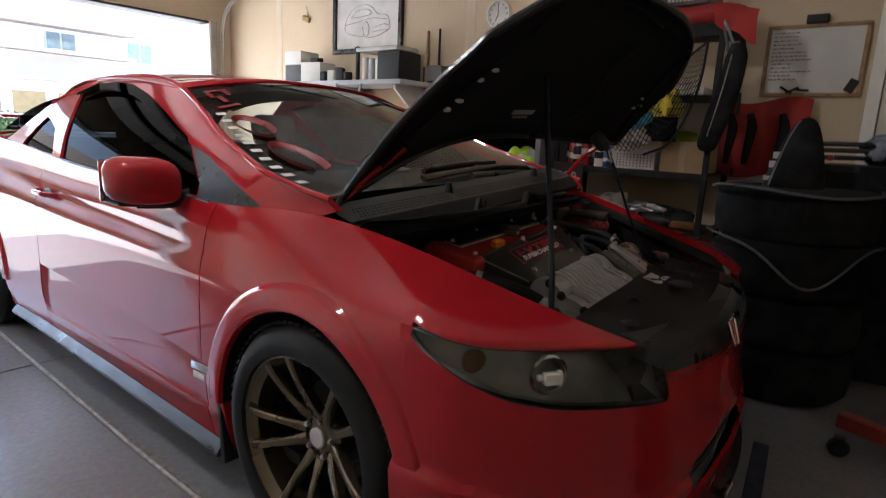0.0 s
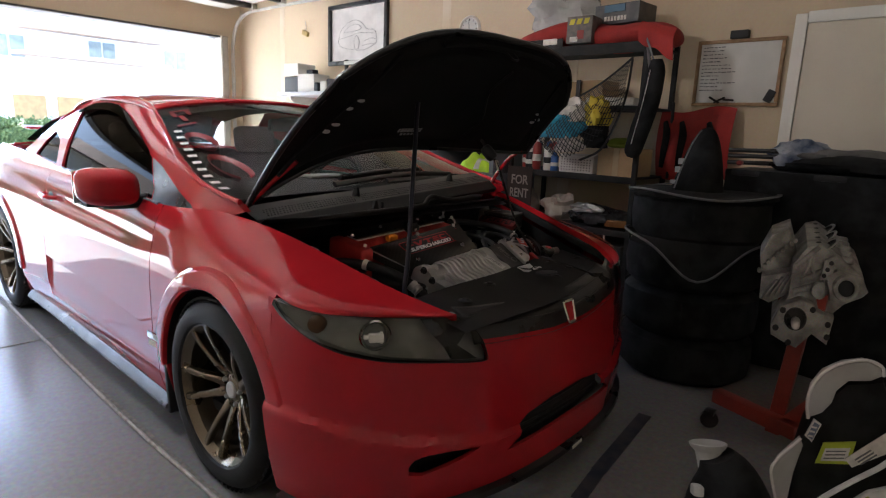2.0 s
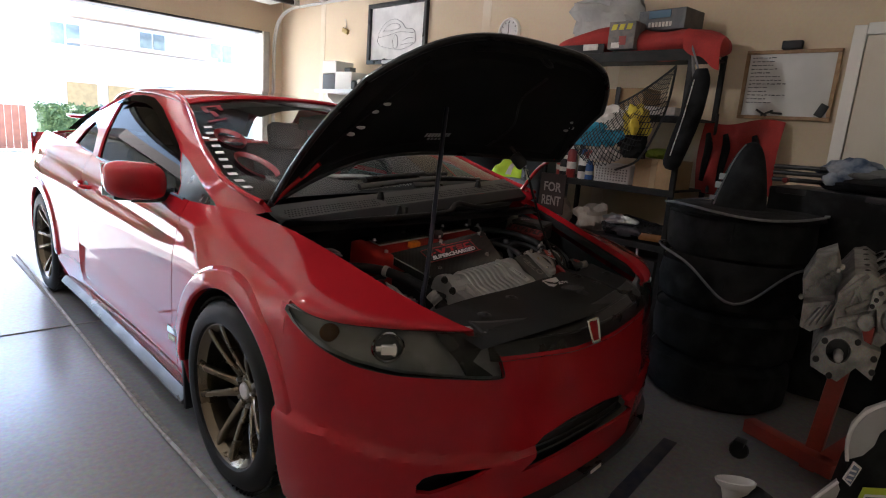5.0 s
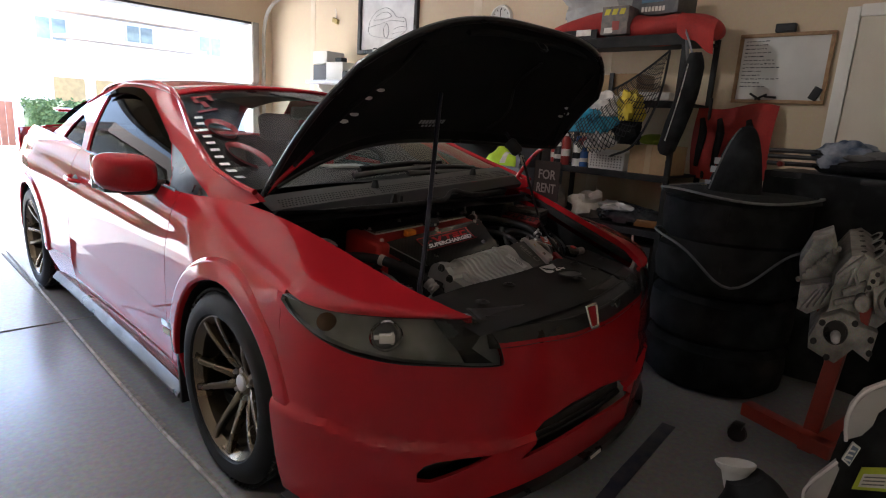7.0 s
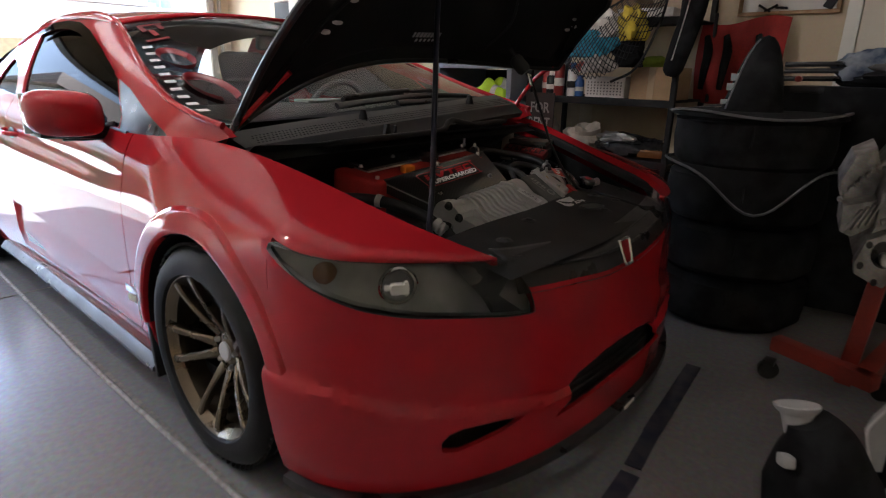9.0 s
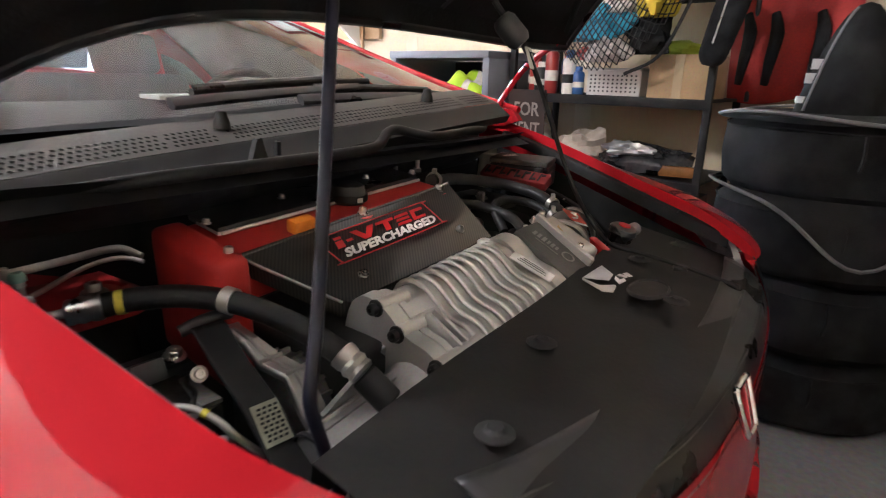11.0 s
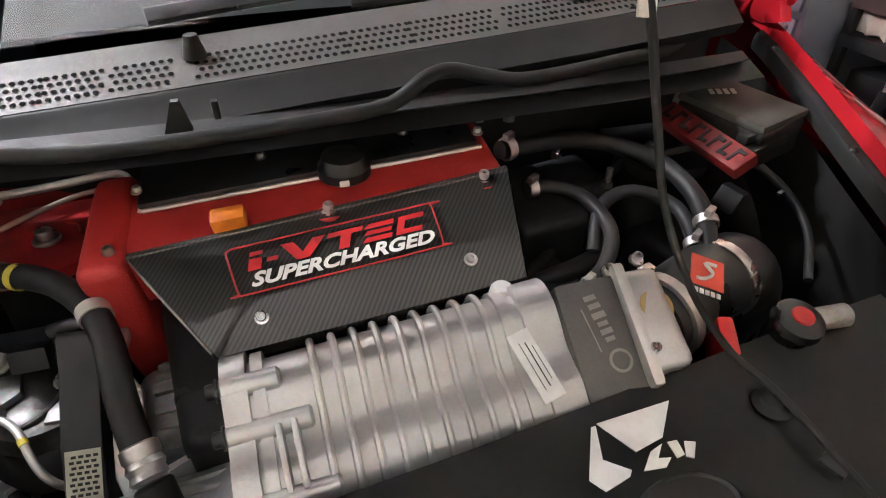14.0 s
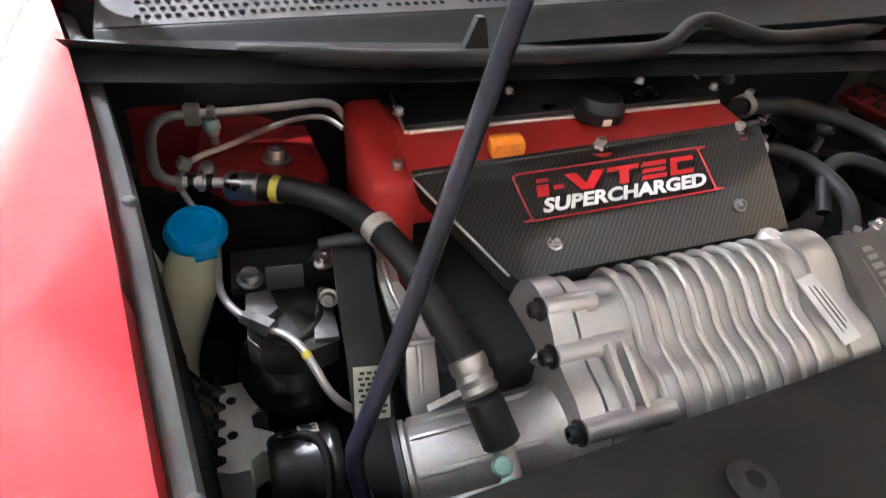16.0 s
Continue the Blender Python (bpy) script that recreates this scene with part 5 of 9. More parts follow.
bay("orange_clip", box_bm(VC @ Vector((-0.094, -0.055, 0.048)), (0.040, 0.026, 0.022), (6, -3.9, -2), 0.006), ORANGE, engine, "orange plastic dipstick grip")

# carbon cover with lettering
TL, TR, BR, BL = Vector((-0.274, -0.088, 0.757)), Vector((0.178, -0.098, 0.800)), Vector((0.160, -0.214, 0.724)), Vector((-0.193, -0.212, 0.700))
ux = (TR - TL).normalized()
uy = ((TL + TR) / 2 - (BL + BR) / 2).normalized()
un = ux.cross(uy).normalized()


def on_cover(u, v, out=0.0):
    """u, v across the sloping cover, 0 to 1."""
    p = TL.lerp(TR, u).lerp(BL.lerp(BR, u), v)
    return p + un * (out + 0.008 * math.sin(math.pi * u) * math.sin(math.pi * v))


edge_path = [on_cover(u, 0.0) for u in lin(0.03, 0.97, 12)] + [on_cover(1.0, v) for v in lin(0.05, 0.95, 8)] + [on_cover(u, 1.0) for u in lin(0.97, 0.05, 12)] + [on_cover(0.0, v) for v in lin(0.95, 0.05, 8)]
bm = grid_bm(lambda u, v: on_cover(u, v), lin(0, 1, 24), lin(0, 1, 12))
rim = [e for e in bm.edges if e.is_boundary]
got = [v for v in bmesh.ops.extrude_edge_only(bm, edges=rim)["geom"] if isinstance(v, bmesh.types.BMVert)]
mid = (TL + TR + BL + BR) / 4
for v in got:
    v.co += (v.co - mid).normalized() * 0.004 - un * 0.006
rim2 = [e for e in bm.edges if e.is_boundary]
got = [v for v in bmesh.ops.extrude_edge_only(bm, edges=rim2)["geom"] if isinstance(v, bmesh.types.BMVert)]
for v in got:
    v.co -= un * 0.026
cover = bay("carbon_cover", bm, CARBON, engine, "carbon fibre plug cover with red and white lettering")
bay("cover_lip", tube_bm([on_cover(u, -0.02, -0.003) for u in lin(0.0, 1.0, 9)], 0.005, 8, 3), CARBON, cover)
# a pale tube puts the bevel's highlight into colour
bay("bevel_highlight", tube_bm([on_cover(0.0, -0.01, -0.004), on_cover(-0.004, 0.25, -0.004), on_cover(-0.004, 0.95, -0.004)], 0.0025, 6, 4), ALU_DARK, cover, "pale tube drawn for the bright bevel")


def cover_axes(u, v, out):
    p = on_cover(u, v, out)
    x = (on_cover(u + 0.05, v, out) - on_cover(u - 0.05, v, out)).normalized()
    y = (on_cover(u, v - 0.05, out) - on_cover(u, v + 0.05, out)).normalized()
    return axes(p, x, y)


m = cover_axes(0.505, 0.44, 0.0020) @ Matrix.Translation((-0.014, 0.009, 0)) @ Matrix.Diagonal((1.02, 0.80, 1, 1))
box_line = [(-0.113, 0.037), (0.110, 0.037), (0.115, 0.034), (0.117, 0.028), (0.117, -0.026), (0.115, -0.032), (0.109, -0.035), (-0.105, -0.035), (-0.111, -0.032), (-0.114, -0.026), (-0.119, 0.028), (-0.118, 0.034)]
bay("lettering_frame", tube_bm([m @ Vector((x, y, 0)) for x, y in box_line + box_line[:1]], 0.0011, 6, 3), LETTER_RED, cover, "thin red outline")
bm = text_bm("SUPERCHARGED", 0.0275, m @ Matrix.Translation((0.004, -0.017, 0)), 0.0005, 1.0, 0.35, 0.034)
bay("white_lettering", bm, LETTER_WHITE, cover, "white word supercharged", smooth=False)
bars = bmesh.new()
for x, w, y0, y1 in ((-0.092, 0.014, -0.002, 0.015), (-0.092, 0.014, 0.019, 0.025), (-0.073, 0.012, 0.006, 0.012)):
    add(bars, prism_bm([(x - w / 2 + 0.2 * y0, y0), (x + w / 2 + 0.2 * y0, y0), (x + w / 2 + 0.2 * y1, y1), (x - w / 2 + 0.2 * y1, y1)], 0.0006, m))
for pts in ([(-0.060, 0.026), (-0.046, 0.026), (-0.038, 0.008), (-0.024, 0.026), (-0.010, 0.026), (-0.032, -0.002), (-0.046, -0.002)],
            [(-0.006, 0.026), (0.034, 0.026), (0.031, 0.019), (0.019, 0.019), (0.013, -0.002), (0.001, -0.002), (0.007, 0.019), (-0.009, 0.019)],
            [(0.040, 0.026), (0.070, 0.026), (0.068, 0.019), (0.034, 0.019)], [(0.037, 0.015), (0.066, 0.015), (0.064, 0.009), (0.032, 0.009)], [(0.034, 0.005), (0.064, 0.005), (0.062, -0.002), (0.028, -0.002)],
            [(0.076, 0.026), (0.106, 0.026), (0.104, 0.019), (0.082, 0.019), (0.078, 0.005), (0.100, 0.005), (0.098, -0.002), (0.067, -0.002)]):
    add(bars, prism_bm(pts[::-1], 0.0006, m))
bay("red_mark", bars, LETTER_RED, cover, "plain red slanted bars", smooth=False)
for u, v in ((0.185, 0.78), (0.83, 0.74)):
    p = on_cover(u, v, 0.001)
    bolt(p, 0.0056, un, STEEL, cover, 0.008)

# supercharger
lobe = [(-0.205, 0.64), (-0.210, 0.672), (-0.221, 0.700), (-0.242, 0.713), (-0.268, 0.710), (-0.290, 0.696), (-0.306, 0.683), (-0.322, 0.677), (-0.345, 0.672), (-0.370, 0.655), (-0.388, 0.625), (-0.396, 0.585), (-0.392, 0.53), (-0.38, 0.49)]
lobe = [(p.x, p.y) for p in spline([(a, b, 0) for a, b in lobe], 3)]


def case_bm(x0, x1, out=0.0):
    """A length of the twin-lobe case."""
    ends = []
    bm = bmesh.new()
    cy, cz = -0.30, 0.58
    for x in (x0, x1):
        ends.append([bm.verts.new(lift(x, cy + (y - cy) * (1 + out / 0.11), cz + (z - cz) * (1 + out / 0.11))) for y, z in lobe] + [bm.verts.new(lift(x, cy, cz - 0.09))])
    n = len(ends[0])
    for k in range(n):
        bm.faces.new((ends[0][k], ends[0][(k + 1) % n], ends[1][(k + 1) % n], ends[1][k]))
    bm.faces.new(ends[0]), bm.faces.new(ends[1])
    return bm


blower = bay("supercharger", case_bm(-0.185, 0.165), ALU, engine, "ribbed cast aluminium supercharger")
for k in range(9):
    x = -0.098 + 0.0232 * k
    pts = [lift(x, -0.30 + (y + 0.30) * 1.035, 0.58 + (z - 0.58) * 1.035) for y, z in lobe]
    bay("cooling_rib", tube_bm(pts, 0.0043, 8, 1), ALU, blower, "")
for x0, x1, o in ((-0.190, -0.165, 0.010), (-0.160, -0.148, 0.007), (0.105, 0.118, 0.004), (0.128, 0.168, 0.006)):
    b = case_bm(x0, x1, o)
    bay("case_flange", b, ALU, blower)
for y, z, l in ((-0.262, 0.716, 0.060), (-0.300, 0.690, 0.085), (-0.368, 0.665, 0.10)):
    bay("bolt_boss", rod_bm(lift(-0.192, y, z), lift(-0.192 + l, y, z - 0.003), 0.0115, 12, 0.003), ALU, blower, "bolt boss")
    bolt(lift(-0.192, y, z), 0.0085, (-1, 0, 0), BLACK_SATIN, blower, 0.012)
for x in (-0.14, -0.125):
    bay("web", box_bm(lift(x, -0.335, 0.682), (0.006, 0.065, 0.02), (28, -4, 0), 0.002), ALU, blower)
bay("corner_boss", lathe_bm([(0, 0), (0.016, 0), (0.014, 0.012), (0.010, 0.016), (0, 0.016)], 16, aim(lift(0.125, -0.224, 0.70), lift(0.125, -0.224, 0.75))), ALU, blower)
bay("corner_boss", lathe_bm([(0, 0), (0.014, 0), (0.014, 0.026), (0.010, 0.030), (0, 0.030)], 16, aim(lift(0.146, -0.372, 0.63), lift(0.146, -0.388, 0.665))), ALU, blower)
# label on the case
lm = axes(lift(0.118, -0.302, 0.6965), (0.22, -1, -0.42), (1, 0.12, 0.14)) @ Matrix.Translation((0.022, 0.002, 0.0012))
bm = box_bm((0, 0, 0), (0.080, 0.026, 0.0014), None, 0.0005)
bmesh.ops.transform(bm, matrix=lm, verts=bm.verts[:])
lab = bay("case_label", bm, LETTER_WHITE, blower, "white sticker with small unreadable print", smooth=False)
bm = bmesh.new()
for y, w, h in ((0.002, 0.052, 0.0012), (-0.0045, 0.056, 0.0007), (0.0075, 0.040, 0.0007)):
    add(bm, box_bm((0, y, 0.0010), (w, h, 0.0006), None, 0))
bmesh.ops.transform(bm, matrix=lm, verts=bm.verts[:])
bay("print_bar", bm, BLACK, lab, smooth=False)
# drive snout: a plain barrel with long ledges
SNOUT = material("snout_aluminium", (0.40, 0.395, 0.385), rough=0.42, metal=0.75, second=(0.34, 0.335, 0.325), scale=16, grain=0.2, grain_scale=240, bump=0.15, rough_var=0.06)
nose_a, nose_b = Vector((-0.332, -0.312, 0.553)), Vector((-0.170, -0.325, 0.588))
nose_m = aim(nose_a, nose_b)
snout = bay("drive_snout", lathe_bm([(0.0, 0.0), (0.050, 0.0), (0.0525, 0.002), (0.0525, 0.010), (0.049, 0.013), (0.049, 0.130), (0.056, 0.150), (0.062, 0.162), (0.0, 0.162)], 36, nose_m), SNOUT, blower, "round drive snout")
for y, z, w, h in ((0.62, 0.78, 0.020, 0.007), (0.15, 1.0, 0.006, 0.005), (-0.55, 0.83, 0.006, 0.005), (-0.96, 0.26, 0.018, 0.008), (-0.99, -0.1, 0.006, 0.006)):
    d = nose_m.to_3x3().inverted() @ Vector((0, y, z))
    turn = math.atan2(d.y, d.x)
    ledge = box_bm((0.049, 0, 0.084), (h, w, 0.140), None, 0.002)
    bmesh.ops.transform(ledge, matrix=nose_m @ Matrix.Rotation(turn, 4, 'Z'), verts=ledge.verts[:])
    bay("snout_ledge", ledge, SNOUT, blower)
bay("snout_ring", lathe_bm([(0.053, -0.003), (0.056, -0.002), (0.056, 0.004), (0.053, 0.005)], 36, nose_m), BLACK, blower, "black seal ring")
bay("snout_web", prism_bm([(-0.30, 0.600), (-0.19, 0.655), (-0.185, 0.600)], 0.008, axes((0, -0.270, 0), (1, 0, 0), (0, 0, 1))), SNOUT, blower)
# inlet plate, throttle body, intake
inlet = bay("inlet_plate", box_bm(lift(0.212, -0.308, 0.676), (0.085, 0.135, 0.05), (28, -4, -5), 0.008), GUN, blower, "dark coated inlet housing with pale mark")
im = axes(lift(0.205, -0.310, 0.7035), (0.10, -1, -0.50), (1, 0.12, 0.10))
bm = bmesh.new()
for x, w, h in ((-0.034, 0.006, 0.016), (-0.024, 0.006, 0.014), (-0.013, 0.007, 0.016), (-0.003, 0.005, 0.012), (0.006, 0.006, 0.014), (0.015, 0.005, 0.011)):
    add(bm, box_bm((x, 0.004, 0.0), (w, h, 0.0012), None, 0))
add(bm, lathe_bm([(0.010, 0.0), (0.013, 0.0), (0.013, 0.001), (0.010, 0.001)], 20, Matrix.Translation((0.040, 0.004, 0))))
add(bm, box_bm((0.0, -0.012, 0.0), (0.05, 0.0012, 0.0012), None, 0))
bmesh.ops.transform(bm, matrix=im, verts=bm.verts[:])
bmesh.ops.transform(bm, matrix=BAY, verts=bm.verts[:])
part_each("inlet_mark", bm, material("inlet_mark_grey", (0.30, 0.29, 0.265), rough=0.5, scale=40), inlet, "pale grey mark")
throttle = bay("throttle_body", box_bm(lift(0.268, -0.303, 0.668), (0.050, 0.118, 0.090), (22, -4, -6), 0.012, 3), ALU, blower, "aluminium throttle body")
bay("throttle_flange", box_bm(lift(0.245, -0.305, 0.675), (0.014, 0.14, 0.085), (26, -4, -6), 0.006), ALU, throttle)
bay("throttle_cap", lathe_bm([(0.0, 0.008), (0.019, 0.008), (0.021, 0.006), (0.022, 0.0), (0.028, -0.004), (0.028, -0.02)], 24, aim(lift(0.272, -0.307, 0.705), lift(0.272, -0.335, 0.765))), GOLD, throttle, "brass coloured disc")
for dx, dy in ((-0.02, 0.045), (0.018, 0.05), (-0.015, -0.05)):
    bolt(lift(0.262 + dx, -0.300 + dy, 0.708 + 0.35 * dy), 0.006, (0, -0.2, 1), STEEL, throttle, 0.012)
bay("throttle_stub", lathe_bm([(0.0, 0), (0.016, 0), (0.016, 0.04), (0.010, 0.044), (0.010, 0.06), (0, 0.06)], 14, aim((0.275, -0.375, 0.655), (0.30, -0.36, 0.60))), ALU_DARK, throttle)
axis0, axis1 = Vector((0.285, -0.296, 0.690)), Vector((0.47, -0.235, 0.690))
intake = bay("intake_hose", tube_bm([axis0, (0.33, -0.281, 0.692), (0.40, -0.258, 0.692), (0.445, -0.245, 0.68), (0.48, -0.235, 0.63), (0.49, -0.23, 0.55)], [0.046, 0.049, 0.051, 0.056, 0.056, 0.05], 24, 5), BLACK_SATIN, engine, "black silicone intake hose")
dirx = (axis1 - axis0).normalized()
for d in (0.012, 0.125):
    c = axis0 + dirx * d
    bay("hose_clamp", lathe_bm([(0.0475, 0.0), (0.054, 0.0), (0.0545, 0.002), (0.0545, 0.012), (0.054, 0.014), (0.0475, 0.014)], 32, aim(c, c + dirx)), STEEL, intake, "steel band clamp")
    bay("clamp_screw", box_bm(c + Vector((0.0, 0.040, 0.040)), (0.022, 0.012, 0.012), (0, 0, 15), 0.002), STEEL, intake)
sm = axes(axis0 + dirx * 0.075 + Vector((-0.003, -0.014, 0.0505)), (dirx.x * 0.85, -0.4, -0.28), (0.40, 0.85, 0.38))
bm = box_bm((0, 0, 0.0015), (0.042, 0.040, 0.0015), None, 0.0005)
bmesh.ops.transform(bm, matrix=sm, verts=bm.verts[:])
st = bay("red_sticker", bm, material("red_sticker", (0.62, 0.06, 0.03), rough=0.4, scale=30), intake, "red square sticker with white curve", smooth=False)
bm = tube_bm([sm @ Vector(p) for p in ((0.010, 0.012, 0.003), (-0.004, 0.010, 0.003), (0.006, 0.0, 0.003), (-0.004, -0.010, 0.003), (-0.014, -0.012, 0.003))], 0.0022, 6, 4)
bay("sticker_curve", bm, LETTER_WHITE, st)
bm = bmesh.new()
for k in range(5):
    add(bm, box_bm((-0.014 + 0.007 * k, -0.027, 0.002), (0.005, 0.006, 0.001), None, 0))
bmesh.ops.transform(bm, matrix=sm, verts=bm.verts[:])
bay("sticker_bars", bm, LETTER_WHITE, st, smooth=False)

# hoses on the far side
def hose(name, pts, r, mat=None, label="", parent=None):
    return bay(name, tube_bm(pts, r, 12, 8), mat or RUBBER, parent or engine, label)


def clamp(at, way, r, parent):
    at, way = Vector(at), Vector(way).normalized()
    c = bay("worm_clamp", lathe_bm([(r, -0.006), (r + 0.0025, -0.006), (r + 0.003, 0.0), (r + 0.0025, 0.006), (r, 0.006)], 20, aim(at, at + way)), STEEL, parent, "steel worm clamp")
    bay("clamp_screw", box_bm(at + Vector((0.0, 0.0, r + 0.005)), (0.018, 0.009, 0.010), (0, 0, 30), 0.002), STEEL, c)


h = hose("breather_hose", [(0.190, -0.045, 0.798), (0.235, -0.030, 0.790), (0.30, -0.022, 0.785), (0.37, -0.035, 0.775), (0.42, -0.090, 0.765), (0.425, -0.165, 0.755), (0.405, -0.225, 0.735), (0.395, -0.255, 0.715)], 0.0125, label="thick black breather hose")
clamp((0.415, -0.205, 0.742), (-0.4, -1, -0.3), 0.0135, h)
clamp((0.203, -0.042, 0.797), (1, 0.3, 0), 0.0135, h)
h = hose("vacuum_hose", [(0.225, -0.070, 0.745), (0.262, -0.074, 0.745), (0.298, -0.105, 0.738), (0.302, -0.165, 0.728), (0.268, -0.215, 0.720), (0.215, -0.255, 0.718), (0.205, -0.268, 0.705)], 0.010, label="curved black vacuum hose")
clamp((0.232, -0.070, 0.745), (1, 0, 0), 0.011, h)
clamp((0.222, -0.250, 0.719), (1, 0.7, 0), 0.011, h)
h = hose("coolant_hose", [(0.28, -0.17, 0.70), (0.31, -0.125, 0.735), (0.36, -0.115, 0.745), (0.405, -0.155, 0.738), (0.395, -0.215, 0.725), (0.375, -0.255, 0.71)], 0.0095, label="small black coolant hose")
clamp((0.392, -0.220, 0.724), (-0.3, -1, -0.3), 0.0105, h)
hose("lower_hose", [(0.16, -0.14, 0.62), (0.24, -0.16, 0.66), (0.30, -0.15, 0.67), (0.34, -0.10, 0.66), (0.36, -0.02, 0.62)], 0.014, label="black hose low in the bay")
hose("fuel_line", [(0.165, -0.10, 0.70), (0.22, -0.085, 0.69), (0.26, -0.05, 0.68), (0.34, 0.02, 0.66)], 0.005, label="thin black line")
hose("wire_loom", [(0.17, -0.17, 0.67), (0.24, -0.12, 0.66), (0.30, -0.06, 0.65), (0.40, 0.02, 0.66), (0.50, 0.06, 0.70)], 0.008, label="black wire loom")
for p in ((0.235, 0.03, 0.80), (0.305, 0.0, 0.745), (0.36, -0.06, 0.72), (0.20, 0.06, 0.79)):
    bay("stud", rod_bm(p, Vector(p) + Vector((0, 0, 0.03)), 0.005, 8), STEEL, engine)
    bay("stud_nut", lathe_bm([(0, 0), (0.009, 0), (0.009, 0.008), (0, 0.008)], 6, Matrix.Translation(p)), STEEL, engine)
for p, s in (((0.25, -0.03, 0.66), (0.12, 0.16, 0.10)), ((0.36, 0.06, 0.60), (0.14, 0.12, 0.14)), ((0.20, 0.02, 0.55), (0.2, 0.2, 0.2)), ((0.48, -0.12, 0.56), (0.12, 0.14, 0.16)), ((0.0, -0.12, 0.50), (0.52, 0.26, 0.32))):
    bay("engine_block" if s[0] > 0.4 else "intake_part", box_bm(p, s, (0, 0, 8), 0.02, 3), BLACK, engine, "dark engine casting")
for k in range(4):
    bay("fitting", rod_bm((0.168, -0.13 + 0.02 * k, 0.70 - 0.012 * k), (0.195, -0.125 + 0.02 * k, 0.695 - 0.012 * k), 0.006, 10), STEEL, engine, "bright fitting")
hose("strap_loom", [(0.46, -0.03, 0.74), (0.56, -0.05, 0.75), (0.615, -0.12, 0.72), (0.61, -0.20, 0.69), (0.56, -0.27, 0.66)], 0.006, label="black loom with strap", parent=car)
bay("loom_clip", box_bm((0.612, -0.14, 0.712), (0.022, 0.006, 0.006), (0, 0, 20), 0.001), STEEL, label="pale loom clip")
bay("connector", box_bm((0.52, -0.135, 0.715), (0.04, 0.035, 0.035), (10, 20, 30), 0.005), BLACK, label="black connector")

# fuse box, red box with raised bars, reservoir
fuse = bay("fuse_box", box_bm((0.607, -0.018, 0.762), (0.115, 0.15, 0.06), (0, 0, 16), 0.010, 3), DARK_PLASTIC, label="dark fuse box with pale mark")
LID_GREY = material("lid_grey_plastic", (0.060, 0.058, 0.050), rough=0.5, second=(0.050, 0.048, 0.042), scale=14, grain=0.3, bump=0.15, spec=0.3)
bay("fuse_lid", box_bm((0.609, -0.015, 0.797), (0.118, 0.150, 0.014), (0, 0, 16), 0.006), LID_GREY, fuse, "grey fuse box lid")
for k, y in enumerate((-0.080, -0.096)):
    bay("lid_step", box_bm((0.590 + 0.004 * k, y, 0.784 - 0.014 * k), (0.085, 0.018, 0.012), (0, 0, 16), 0.003), DARK_PLASTIC, fuse, "stepped front of the box")
bm = bmesh.new()
for k in range(4):
    add(bm, prism_bm([(0.012 * k, 0), (0.012 * k + 0.007, 0), (0.012 * k + 0.010, 0.018), (0.012 * k + 0.003, 0.018)], 0.001, axes((0.572, 0.015, 0.8048), (1, -0.25, 0), (0.25, 1, 0))))
bay("lid_mark", bm, LABEL, fuse, smooth=False)
bay("reservoir", lathe_bm([(0.0, 0.05), (0.018, 0.05), (0.020, 0.044), (0.020, 0.03), (0.024, 0.026), (0.026, 0.0), (0.03, -0.06), (0, -0.06)], 20, Matrix.Translation((0.60, 0.085, 0.775))), material("old_white_plastic", (0.42, 0.40, 0.33), rough=0.5, scale=20), label="off-white brake fluid reservoir")
R0, R1 = Vector((0.518, 0.036, 0.768)), Vector((0.530, -0.126, 0.764))
bm = box_bm((0, 0, 0), (0.178, 0.040, 0.022), None, 0.004)
rm = axes((R0 + R1) / 2, R1 - R0, (1, 0, 0.55))
bmesh.ops.transform(bm, matrix=rm, verts=bm.verts[:])
tuner = bay("control_box", bm, material("dark_red_box", (0.17, 0.010, 0.009), rough=0.5, second=(0.13, 0.008, 0.007), scale=30), label="dark red control box with black raised bars")
bm = bmesh.new()
for k in range(8):
    x = -0.076 + 0.0204 * k
    add(bm, box_bm((x, 0.0, 0.0118), (0.004, 0.026, 0.002), None, 0))
    add(bm, box_bm((x + 0.007, 0.009 if k % 2 else -0.008, 0.0118), (0.011, 0.006, 0.002), None, 0))
bmesh.ops.transform(bm, matrix=rm, verts=bm.verts[:])
bay("raised_bar", bm, BLACK, tuner, smooth=False)

# radiator cover panel, cap, sticker
def deck(u, v):
    x = -0.44 + 1.03 * u
    yb = -0.425 + 0.085 * u
    y = yb - v * (0.255 - 0.045 * (2 * u - 1) ** 2)
    z = 0.690 + 0.004 * math.sin(3 * math.pi * u) - 0.03 * v
    return Vector((x, y, z))


bm = grid_bm(lambda u, k: deck(u, (k - 1) / 9) if k >= 1 else deck(u, 0) + Vector((0, 0.006, -0.05)), lin(0, 1, 36), list(range(11)))
deck_ob = bay("radiator_cover", bm, DARK_PLASTIC, label="matt black radiator cover panel")
for x, y in ((0.337, -0.433), (-0.10, -0.462), (0.17, -0.55), (0.50, -0.46), (-0.30, -0.52)):
    bay("push_clip", lathe_bm([(0, 0.007), (0.008, 0.007), (0.010, 0.004), (0.013, 0.003), (0.020, 0.001), (0.020, 0)], 20, Matrix.Translation((x, y, 0.690))), BLACK, deck_ob, "plastic push clip")
# slot and latch pit: black pieces on the panel in place of shade
bay("slot", box_bm((0.345, -0.505, 0.688), (0.018, 0.024, 0.006), (0, 0, 20), 0.002), BLACK_SATIN, deck_ob, "dark block drawn for a shaded slot")
